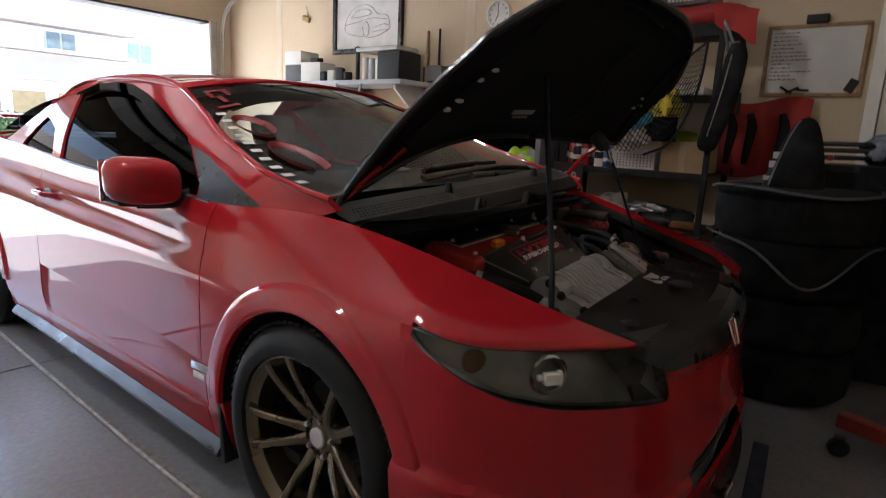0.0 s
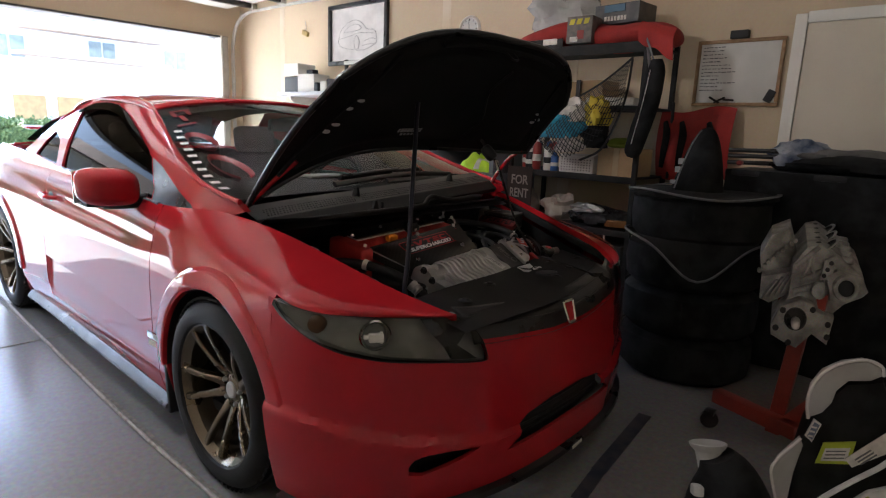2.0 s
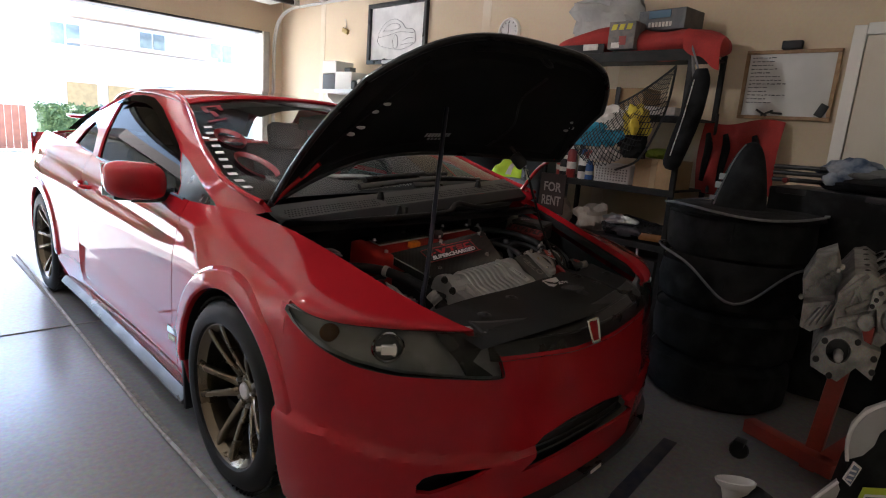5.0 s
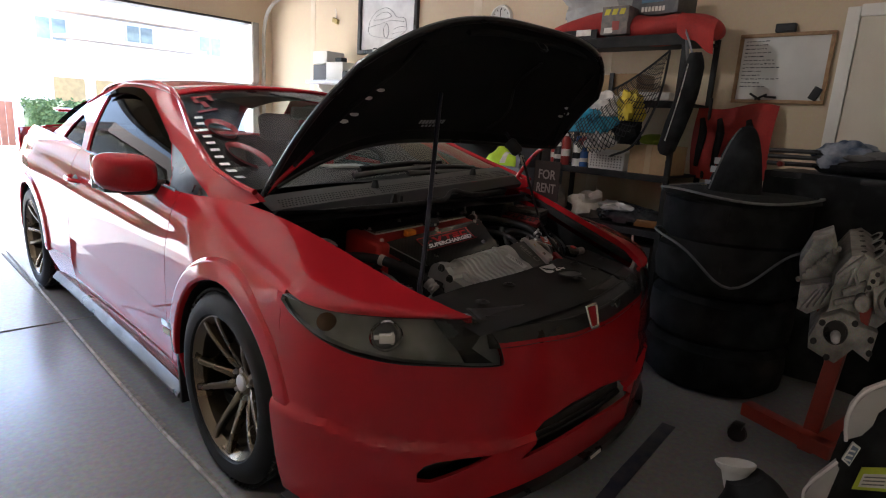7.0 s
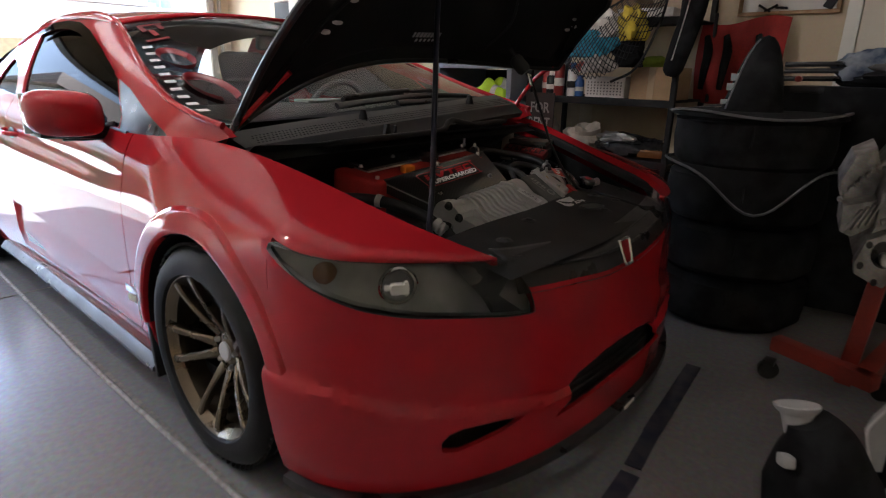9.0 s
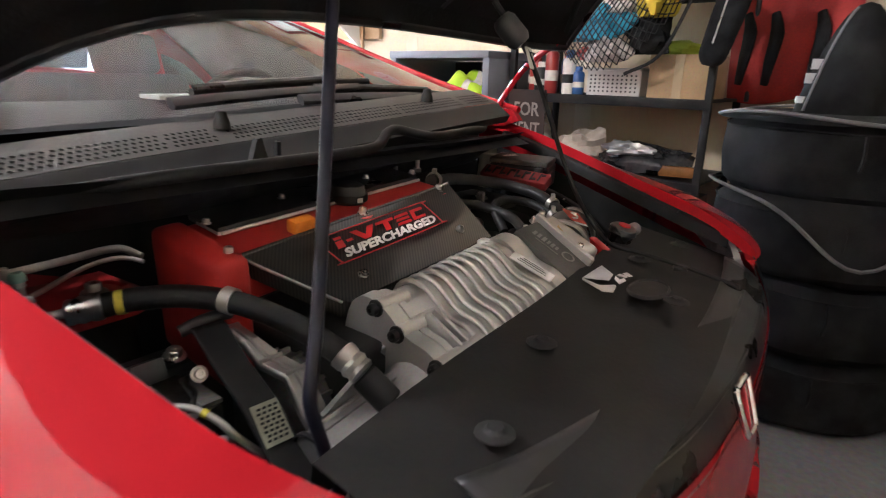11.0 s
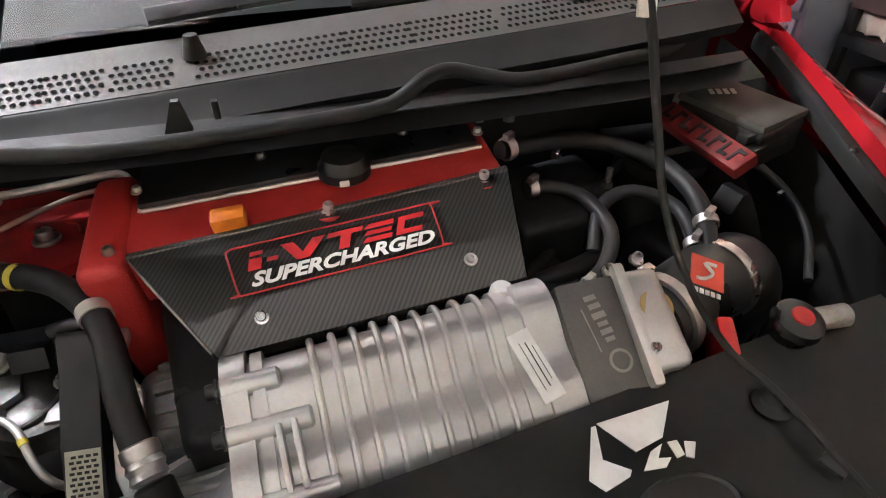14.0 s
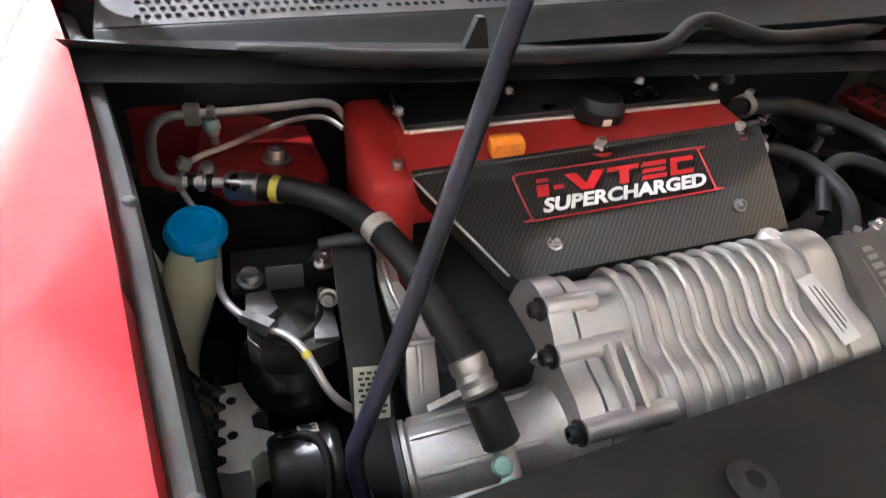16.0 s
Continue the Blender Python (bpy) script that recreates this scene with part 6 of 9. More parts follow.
bay("latch_pit", lathe_bm([(0.0, 0.001), (0.034, 0.001), (0.036, 0.004), (0.04, 0.0)], 24, Matrix.Translation((0.19, -0.50, 0.690)) @ Matrix.Diagonal((1.3, 0.8, 1, 1))), BLACK_SATIN, deck_ob, "dark disc drawn for the shaded bonnet latch pit")
km = Matrix.Translation((0, 0, 0.694))
for poly in ([(0.152, -0.402), (0.236, -0.400), (0.205, -0.434), (0.172, -0.440)],
             [(0.145, -0.404), (0.150, -0.404), (0.138, -0.438), (0.158, -0.455), (0.153, -0.460), (0.125, -0.466), (0.116, -0.452)],
             [(0.185, -0.444), (0.200, -0.440), (0.188, -0.452), (0.200, -0.455), (0.190, -0.462), (0.168, -0.459)],
             [(0.206, -0.440), (0.216, -0.441), (0.214, -0.456), (0.205, -0.457)], [(0.222, -0.444), (0.232, -0.448), (0.220, -0.462), (0.214, -0.458)]):
    bay("white_sticker", prism_bm(poly, 0.0012, km), LETTER_WHITE, deck_ob, "white geometric sticker", smooth=False)
cap = bay("radiator_cap", lathe_bm([(0, 0.020), (0.020, 0.020), (0.027, 0.016), (0.029, 0.006), (0.024, 0.0), (0.022, -0.05)], 24, Matrix.Translation((0.424, -0.362, 0.706)) @ pose(0, 0, 0, 12, 0, 0)), BLACK_SATIN, label="black radiator cap with red disc")
bay("cap_disc", lathe_bm([(0, 0.0225), (0.0120, 0.0225), (0.0125, 0.020)], 24, Matrix.Translation((0.424, -0.362, 0.706)) @ pose(0, 0, 0, 12, 0, 0)), LETTER_RED, cap, "red disc")
bay("cap_neck", rod_bm((0.44, -0.355, 0.700), (0.50, -0.365, 0.705), 0.014, 14), ALU_DARK, cap)
bay("red_clip", box_bm((0.352, -0.345, 0.675), (0.02, 0.06, 0.05), (20, 0, -20), 0.006), LETTER_RED, label="red plastic plug")

# ---- near side: pipes, hose, washer neck, mount, pump ----
pipe = part("air_con_pipe", tube_bm([(-0.395, 0.085, 0.722), (-0.411, 0.113, 0.733), (-0.437, 0.121, 0.735), (-0.487, 0.110, 0.735), (-0.551, 0.099, 0.735), (-0.615, 0.092, 0.735), (-0.640, 0.090, 0.734), (-0.656, 0.072, 0.732), (-0.660, 0.031, 0.730), (-0.653, -0.028, 0.722), (-0.641, -0.052, 0.718), (-0.622, -0.060, 0.716), (-0.580, -0.066, 0.715), (-0.545, -0.070, 0.715)], 0.0066, 14, 7), TUBE_METAL, car, "bent metal air conditioning pipe")
part("pipe_thin", tube_bm([(-0.405, 0.055, 0.722), (-0.420, 0.074, 0.727), (-0.438, 0.086, 0.728), (-0.473, 0.079, 0.728), (-0.515, 0.053, 0.727), (-0.561, 0.014, 0.726), (-0.603, -0.010, 0.722), (-0.621, -0.024, 0.714), (-0.624, -0.050, 0.702), (-0.610, -0.075, 0.684), (-0.592, -0.098, 0.664), (-0.588, -0.120, 0.652)], 0.0040, 10, 7), TUBE_METAL, pipe, "thin metal pipe")
for x, w, h in ((-0.611, 0.021, 0.030), (-0.586, 0.011, 0.024)):
    part("pipe_block", box_bm((x, 0.092 - 0.1 * (x + 0.611), 0.735), (w, 0.016, h), (0, 0, -8), 0.003), TUBE_METAL, pipe, "square joint block")
part("valve_stem", lathe_bm([(0.0, -0.008), (0.006, -0.008), (0.006, 0.004), (0.0085, 0.006), (0.0085, 0.014), (0, 0.014)], 14, aim((-0.583, 0.038, 0.724), (-0.585, 0.040, 0.760))), TUBE_METAL, pipe)
part("valve_cap", lathe_bm([(0, 0.027), (0.0085, 0.027), (0.0105, 0.024), (0.0115, 0.020), (0.0115, 0.014), (0, 0.014)], 20, aim((-0.583, 0.038, 0.724), (-0.585, 0.040, 0.760))), TEAL, pipe, "pale teal valve cap")
for x, r, mat in ((-0.626, 0.0125, STEEL), (-0.613, 0.0110, BLACK), (-0.602, 0.0125, STEEL), (-0.592, 0.0100, BLACK)):
    c = Vector((x, -0.060 - 0.12 * (x + 0.622), 0.716))
    part("pipe_collar", lathe_bm([(0.006, 0), (r, 0.0005), (r, 0.0065), (0.006, 0.007)], 22, aim(c, c + Vector((1, -0.12, 0)))), mat, pipe)
part("pipe_tab", box_bm((-0.619, -0.022, 0.720), (0.016, 0.012, 0.016), (0, 30, 20), 0.003), TUBE_METAL, pipe)
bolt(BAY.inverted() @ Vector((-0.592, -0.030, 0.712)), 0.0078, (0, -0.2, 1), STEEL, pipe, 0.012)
acc = hose("air_con_hose", [(-0.43, -0.014, 0.710), (-0.40, -0.030, 0.714), (-0.36, -0.062, 0.716), (-0.325, -0.108, 0.714), (-0.302, -0.160, 0.708), (-0.288, -0.225, 0.698), (-0.275, -0.275, 0.680), (-0.268, -0.296, 0.668)], 0.0155, label="thick black hose with a yellow band", parent=car)
bay("hose_crimp", lathe_bm([(0.010, -0.03), (0.0155, -0.028), (0.017, -0.024), (0.0155, -0.018), (0.0178, -0.012), (0.0155, -0.004), (0.0178, 0.002), (0.0178, 0.010), (0.0155, 0.012)], 22, aim((-0.440, -0.010, 0.709), (-0.40, -0.030, 0.714))), STEEL, acc, "crimped steel ferrule")
bay("yellow_band", lathe_bm([(0.0155, 0), (0.0162, 0.0), (0.0162, 0.010), (0.0155, 0.010)], 22, aim((-0.416, -0.022, 0.712), (-0.38, -0.045, 0.716))), YELLOW, acc, "yellow paint band")
bay("hose_saddle", lathe_bm([(0.0158, -0.008), (0.0180, -0.008), (0.0180, 0.008), (0.0158, 0.008)], 24, aim((-0.318, -0.119, 0.7135), (-0.302, -0.160, 0.708))), material("pale_clip", (0.52, 0.50, 0.46), rough=0.5, metal=0.3, scale=30), acc, "pale metal hose clip")
bay("hose_crimp", lathe_bm([(0.0155, -0.004), (0.0185, -0.002), (0.0185, 0.008), (0.0165, 0.012), (0.0188, 0.018), (0.0165, 0.024), (0.0185, 0.030), (0.015, 0.034)], 22, aim((-0.272, -0.283, 0.676), (-0.262, -0.318, 0.652))), STEEL, acc, "crimped steel ferrule")
bay("rubber_sleeve", rod_bm((-0.264, -0.310, 0.655), (-0.252, -0.345, 0.625), 0.0185, 18), RUBBER, acc, "black rubber sleeve")
bay("end_pipe", tube_bm([(-0.254, -0.340, 0.63), (-0.25, -0.362, 0.612), (-0.252, -0.385, 0.60), (-0.262, -0.42, 0.59)], 0.010, 12, 6), TUBE_METAL, acc)
bay("end_cap", lathe_bm([(0, 0.010), (0.011, 0.010), (0.0125, 0.007), (0.0125, 0), (0, 0)], 18, aim((-0.258, -0.383, 0.612), (-0.262, -0.40, 0.64))), TEAL, acc, "pale teal valve cap")
washer = part("washer_tank_neck", tube_bm([(-0.611, -0.106, 0.660), (-0.614, -0.110, 0.646), (-0.624, -0.120, 0.615), (-0.642, -0.130, 0.565), (-0.660, -0.137, 0.505), (-0.668, -0.140, 0.44)], [0.027, 0.029, 0.034, 0.034, 0.031, 0.03], 22, 6), TANK, car, "milky plastic washer filler neck with blue cap")
part("neck_ear", tube_bm([(-0.673, -0.110, 0.660), (-0.667, -0.118, 0.630), (-0.655, -0.126, 0.590), (-0.645, -0.130, 0.555)], [0.011, 0.017, 0.022, 0.022], 16, 6, 0.6), TANK, washer)
wm = Matrix.Translation((-0.610, -0.103, 0.672)) @ pose(0, 0, 0, 16, -4, 8)
wcap = part("washer_cap", lathe_bm([(0, 0.0085), (0.026, 0.0085), (0.0275, 0.011), (0.0300, 0.0115), (0.0320, 0.010), (0.0335, 0.006), (0.0365, 0.0035), (0.0375, 0.001), (0.0370, -0.004), (0.033, -0.007), (0.027, -0.012), (0, -0.012)], 44, wm), BLUE_CAP, washer, "bright blue washer cap")
symbol = tube_bm([(-0.016, 0.006, 0.0088), (-0.008, 0.012, 0.0088), (0.0, 0.014, 0.0088), (0.008, 0.012, 0.0088), (0.016, 0.006, 0.0088), (0.009, -0.009, 0.0088), (0.0, -0.007, 0.0088), (-0.009, -0.009, 0.0088), (-0.016, 0.006, 0.0088)], 0.0010, 6, 3)
for x in (-0.008, 0.0, 0.008):
    add(symbol, tube_bm([(x, 0.017, 0.0088), (x - 0.002, 0.021, 0.0088)], 0.0010, 6, 3))
bmesh.ops.transform(symbol, matrix=wm, verts=symbol.verts[:])
part("cap_symbol", symbol, BLUE_CAP, wcap, "raised wiper symbol")
tab = box_bm((0.004, -0.038, -0.001), (0.026, 0.016, 0.006), None, 0.0025)
bmesh.ops.transform(tab, matrix=wm, verts=tab.verts[:])
part("cap_tab", tab, BLUE_CAP, wcap)


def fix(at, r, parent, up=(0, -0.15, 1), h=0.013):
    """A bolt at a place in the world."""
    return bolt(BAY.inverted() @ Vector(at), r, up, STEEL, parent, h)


# engine mount: a worn casting over a rubber ball, with its bolts
WORN = material("worn_casting", (0.115, 0.110, 0.105), rough=0.42, metal=0.7, second=(0.055, 0.053, 0.052), scale=22, grain=0.4, grain_scale=180, bump=0.3, rough_var=0.1)
mount = part("engine_mount", prism_bm([(-0.562, -0.130), (-0.462, -0.130), (-0.462, -0.262), (-0.490, -0.271), (-0.519, -0.275), (-0.546, -0.262), (-0.562, -0.240)], 0.035, Matrix.Translation((0, 0, 0.578)), 0.006), WORN, car, "cast engine mount with bolts")
part("mount_pad", prism_bm([(-0.560, -0.168), (-0.532, -0.168), (-0.524, -0.206), (-0.548, -0.228), (-0.562, -0.216)], 0.010, Matrix.Translation((0, 0, 0.613)), 0.003), ALU_DARK, mount, "worn pale pad")
part("mount_rim", tube_bm([(-0.530, -0.252, 0.613), (-0.512, -0.256, 0.614), (-0.493, -0.244, 0.616), (-0.478, -0.222, 0.617), (-0.474, -0.195, 0.617), (-0.464, -0.176, 0.617)], 0.0042, 8, 6), WORN, mount)
part("mount_cheek", prism_bm([(-0.486, -0.232), (-0.474, -0.172), (-0.461, -0.172), (-0.461, -0.262), (-0.489, -0.260)], 0.006, Matrix.Translation((0, 0, 0.6125)), 0.002), ALU_DARK, mount)
part("mount_rubber", lathe_bm([(0, 0.0), (0.050, 0.0), (0.062, -0.012), (0.066, -0.035), (0.058, -0.065), (0.04, -0.085), (0, -0.09)], 28, Matrix.Translation((-0.512, -0.225, 0.580))), RUBBER, mount, "black rubber body")
part("mount_tab", box_bm((-0.513, -0.166, 0.640), (0.044, 0.030, 0.030), (-24, 0, 0), 0.003), BLACK_SATIN, mount, "black steel tab")
part("mount_plate", prism_bm([(-0.575, -0.10), (-0.45, -0.10), (-0.45, -0.165), (-0.575, -0.175)], 0.012, Matrix.Translation((0, 0, 0.622)), 0.003), BLACK, mount)
for p in ((-0.553, -0.162, 0.634), (-0.465, -0.148, 0.640)):
    fix(p, 0.0105, mount)
fix((-0.466, -0.216, 0.638), 0.0075, mount, (-0.3, -0.9, 0.5))

# belt guard: a black strip that bends down the front of the engine, and its arm
def guard_pt(k, u):
    y, z = ((-0.190, 0.694), (-0.206, 0.690), (-0.239, 0.660), (-0.306, 0.620), (-0.358, 0.570), (-0.397, 0.530), (-0.43, 0.48))[k]
    return Vector((-0.438 + 0.022 * u, y - 0.003 * u, z))


bracket = part("belt_guard", grid_bm(guard_pt, list(range(7)), [-1, -0.94, 0, 0.94, 1]), BLACK, car, "black belt guard strip", thick=0.007)
part("guard_arm", tube_bm([(-0.470, -0.182, 0.690), (-0.445, -0.188, 0.698), (-0.420, -0.190, 0.700), (-0.398, -0.188, 0.698)], 0.009, 12, 6), BLACK_SATIN, bracket, "black arm over the strip")
part("guard_side", grid_bm(lambda k, v: guard_pt(k, 1) + Vector((0.014 * v, 0.004, -0.028 * v)), list(range(7)), lin(0, 1, 3)), MATT_BLACK, bracket, thick=0.003)
fix((-0.402, -0.190, 0.705), 0.0065, bracket)

# timing casting beside the strip, with its joint, and the alternator behind
def casting_pt(k, u):
    xl, xr, y, z = ((-0.408, -0.386, -0.180, 0.676), (-0.409, -0.387, -0.196, 0.670), (-0.411, -0.390, -0.240, 0.668), (-0.405, -0.371, -0.264, 0.642), (-0.398, -0.366, -0.312, 0.638), (-0.402, -0.366, -0.346, 0.600), (-0.396, -0.366, -0.362, 0.570))[k]
    return Vector((xl + (xr - xl) * u, y, z))


casting = part("timing_casting", grid_bm(casting_pt, [0, 1, 2, 3, 4, 5, 6], [0, 0.05, 0.5, 0.95, 1]), ALU, car, "pale aluminium timing casting", thick=0.014)
part("casting_rib", tube_bm([casting_pt(k, 0.42) + Vector((0, -0.004, 0.006)) for k in range(1, 6)], 0.0035, 8, 3), ALU, casting)
for k, z in ((3, 0.0), (4, 0.002)):
    part("casting_lip", rod_bm(casting_pt(k, 0.0) + Vector((0, -0.003, 0.007 + z)), casting_pt(k, 1.0) + Vector((0, -0.003, 0.007 + z)), 0.0038, 10), ALU, casting)
alt = bay("alternator", lathe_bm([(0.0, 0.0), (0.045, 0.0), (0.060, 0.01), (0.064, 0.02), (0.064, 0.055), (0.058, 0.06), (0.058, 0.08), (0.064, 0.085), (0.05, 0.10), (0, 0.10)], 28, aim((-0.300, -0.17, 0.565), (-0.205, -0.17, 0.572))), ALU_DARK, label="aluminium alternator")
for k in range(8):
    a = radians(20 + 20 * k)
    bay("alternator_fin", box_bm((-0.250, -0.17 - 0.064 * math.cos(a), 0.57 + 0.064 * math.sin(a)), (0.05, 0.006, 0.010), (90 - math.degrees(a), 0, 0), 0.001), ALU_DARK, alt)
bay("rear_cover", box_bm((-0.225, -0.185, 0.62), (0.05, 0.09, 0.06), (-20, 0, 0), 0.012), BLACK, alt)

# brake pump: a notched block, its lines and its motor
absu = part("brake_pump", prism_bm([(-0.603, -0.217), (-0.569, -0.215), (-0.566, -0.222), (-0.556, -0.229), (-0.557, -0.258), (-0.568, -0.266), (-0.566, -0.286), (-0.544, -0.298), (-0.542, -0.322), (-0.558, -0.322), (-0.570, -0.330), (-0.571, -0.342), (-0.592, -0.342), (-0.606, -0.336)], 0.06, Matrix.Translation((0, 0, 0.455)), 0.002), material("pump_aluminium", (0.72, 0.71, 0.66), rough=0.5, metal=0.45, second=(0.60, 0.59, 0.55), scale=30, grain=0.3, grain_scale=200), car, "aluminium brake pump with motor")
for x, y in ((-0.590, -0.243), (-0.589, -0.293)):
    part("block_plug", lathe_bm([(0, 0.0012), (0.005, 0.0012), (0.006, 0.0)], 18, Matrix.Translation((x, y, 0.515))), DARK_STEEL, absu)
part("pump_notch", prism_bm([(-0.571, -0.257), (-0.550, -0.262), (-0.550, -0.285), (-0.570, -0.284)], 0.02, Matrix.Translation((0, 0, 0.488)), 0.003), BLACK, absu)
motor_m = aim((-0.552, -0.338, 0.480), (-0.470, -0.334, 0.480))
motor = part("pump_motor", lathe_bm([(0.0, 0.0), (0.044, 0.0), (0.048, 0.003), (0.050, 0.009), (0.050, 0.066), (0.0515, 0.068), (0.0515, 0.074), (0.047, 0.080), (0, 0.082)], 40, motor_m), BLACK_SATIN, absu, "black pump motor with label")
label_m = axes((-0.506, -0.309, 0.5235), (1, 0.05, 0.0), (-0.03, 0.84, -0.54))
plate = box_bm((0, 0, 0), (0.023, 0.028, 0.0012), None, 0)
bmesh.ops.transform(plate, matrix=label_m, verts=plate.verts[:])
motor_label = part("motor_label", plate, LABEL, motor, "small printed label", smooth=False)
bars = bmesh.new()
for k, (x, w) in enumerate(((-0.003, 0.012), (0.001, 0.016), (-0.002, 0.013), (0.0, 0.017), (-0.004, 0.010))):
    add(bars, box_bm((x, 0.010 - 0.005 * k, 0.0010), (w, 0.0026, 0.0006), None, 0))
bmesh.ops.transform(bars, matrix=label_m, verts=bars.verts[:])
part("label_bars", bars, BLACK, motor_label, smooth=False)
for k in range(5):
    y = -0.226 - 0.0245 * k
    part("brake_line", tube_bm([(-0.606, y, 0.517), (-0.616, y + 0.004, 0.526), (-0.628, y + 0.014, 0.530), (-0.640, y + 0.034, 0.524), (-0.652, y + 0.06, 0.505)], 0.0034, 8, 5), DARK_STEEL, absu, "dark brake line")
    part("line_nut", lathe_bm([(0, 0), (0.0072, 0), (0.0072, 0.010), (0.005, 0.014), (0, 0.014)], 6, aim((-0.600, y, 0.510), (-0.612, y, 0.522))), DARK_STEEL, absu)
for p in ((-0.552, -0.257, 0.515), (-0.540, -0.316, 0.518)):
    part("hose_nut", lathe_bm([(0, 0), (0.0075, 0), (0.0075, 0.012), (0.005, 0.015), (0, 0.015)], 6, aim(p, Vector(p) + Vector((1, -0.1, 0.1)))), STEEL, absu, "bright line nut")
part("pump_hose", tube_bm([(-0.530, -0.318, 0.522), (-0.512, -0.322, 0.532), (-0.497, -0.334, 0.534), (-0.490, -0.356, 0.525), (-0.490, -0.380, 0.500), (-0.495, -0.40, 0.47)], 0.0052, 10, 6), RUBBER, absu, "thin black pump hose")
part("pump_hose", tube_bm([(-0.540, -0.258, 0.516), (-0.520, -0.260, 0.520), (-0.500, -0.255, 0.515), (-0.48, -0.24, 0.49)], 0.0045, 10, 6), RUBBER, absu, "thin black pump hose")
sp = part("coolant_line", tube_bm([(-0.588, -0.115, 0.655), (-0.588, -0.150, 0.646), (-0.587, -0.178, 0.640), (-0.580, -0.200, 0.636), (-0.563, -0.226, 0.634), (-0.540, -0.248, 0.634), (-0.520, -0.262, 0.632), (-0.505, -0.280, 0.628), (-0.492, -0.306, 0.616), (-0.480, -0.322, 0.596), (-0.462, -0.326, 0.572), (-0.440, -0.32, 0.545)], 0.0048, 12, 7), TUBE_METAL, car, "thin bent metal line with hexagon joint")
for a, b, r in (((-0.563, -0.226, 0.634), (-0.553, -0.236, 0.634), 0.0085), ((-0.552, -0.237, 0.634), (-0.533, -0.252, 0.633), 0.0120)):
    part("line_joint", lathe_bm([(0, 0), (r, 0), (r, (Vector(b) - Vector(a)).length), (0, (Vector(b) - Vector(a)).length)], 6, aim(a, b)), STEEL, sp, smooth=False)
part("paint_mark", lathe_bm([(0.0048, 0), (0.0056, 0), (0.0056, 0.008), (0.0048, 0.008)], 14, aim((-0.502, -0.286, 0.626), (-0.492, -0.306, 0.618))), YELLOW, sp)
hose("loom_left", [(-0.56, 0.0, 0.52), (-0.52, -0.02, 0.55), (-0.47, -0.03, 0.55), (-0.42, -0.02, 0.56), (-0.36, 0.0, 0.55)], 0.009, label="black wiring loom", parent=car)

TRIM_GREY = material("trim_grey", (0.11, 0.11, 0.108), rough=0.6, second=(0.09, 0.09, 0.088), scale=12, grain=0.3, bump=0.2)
# grey trims along the wings, with press-in clips
def rail_pt(y, k):
    dx, dz = ((0.004, -0.030), (0.007, -0.024), (0.014, -0.025), (0.021, -0.028), (0.024, -0.034), (0.025, -0.055))[k]
    return Vector((-edge_x(y) + dx, y, edge_z(y) + dz))


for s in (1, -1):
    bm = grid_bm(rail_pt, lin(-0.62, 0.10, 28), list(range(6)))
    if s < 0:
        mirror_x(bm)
    # the far trim is darkened: shade put into its colour
    wing_rail = part("wing_trim", bm, TRIM_GREY if s > 0 else DARK_PLASTIC, car, "grey plastic trim along the wing, shade-darkened on the far side")
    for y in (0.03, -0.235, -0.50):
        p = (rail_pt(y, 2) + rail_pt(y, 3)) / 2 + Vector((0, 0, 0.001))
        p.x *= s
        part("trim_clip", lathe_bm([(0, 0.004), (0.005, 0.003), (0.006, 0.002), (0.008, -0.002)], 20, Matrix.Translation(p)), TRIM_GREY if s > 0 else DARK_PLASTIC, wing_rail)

# prop rod and hanging cord
prop = part("prop_rod", tube_bm([(-0.250, -0.280, 1.28), (-0.282, -0.306, 1.20), (-0.363, -0.376, 1.00), (-0.444, -0.446, 0.80), (-0.472, -0.466, 0.735), (-0.482, -0.474, 0.705), (-0.476, -0.482, 0.66), (-0.460, -0.490, 0.59)], 0.0076, 12, 6), material("dark_blue_rod", (0.010, 0.011, 0.022), rough=0.3, second=(0.013, 0.013, 0.024), scale=20, spec=0.3), car, "dark painted bonnet prop rod")

cord = bay("lamp_cord", tube_bm([(0.20, -0.16, 1.13), (0.236, -0.215, 1.045), (0.242, -0.262, 0.95), (0.252, -0.300, 0.86), (0.285, -0.335, 0.775), (0.325, -0.375, 0.712), (0.345, -0.43, 0.700), (0.352, -0.52, 0.690), (0.36, -0.60, 0.675)], [0.0055, 0.005, 0.0042, 0.004, 0.004, 0.004, 0.004, 0.004, 0.004], 10, 6), RUBBER, label="black cord hanging from the bonnet with a paper tag")
bay("cord_tag", box_bm((0.236, -0.221, 1.038), (0.020, 0.003, 0.040), (-25, 8, 0), 0.0008), LABEL, cord, "white paper tag")
bm = bmesh.new()
for k in range(4):
    add(bm, box_bm((0.2355, -0.2235 + 0.004 * k - 0.0, 1.047 - 0.008 * k), (0.014, 0.002, 0.002), (-25, 8, 0), 0))
bay("tag_print", bm, BLACK, cord, smooth=False)
bay("cord_socket", lathe_bm([(0, 0), (0.016, 0.002), (0.022, 0.012), (0.022, 0.05), (0.016, 0.06), (0, 0.062)], 18, aim((0.232, -0.205, 1.06), (0.19, -0.14, 1.14))), BLACK_SATIN, cord, "black plug socket")

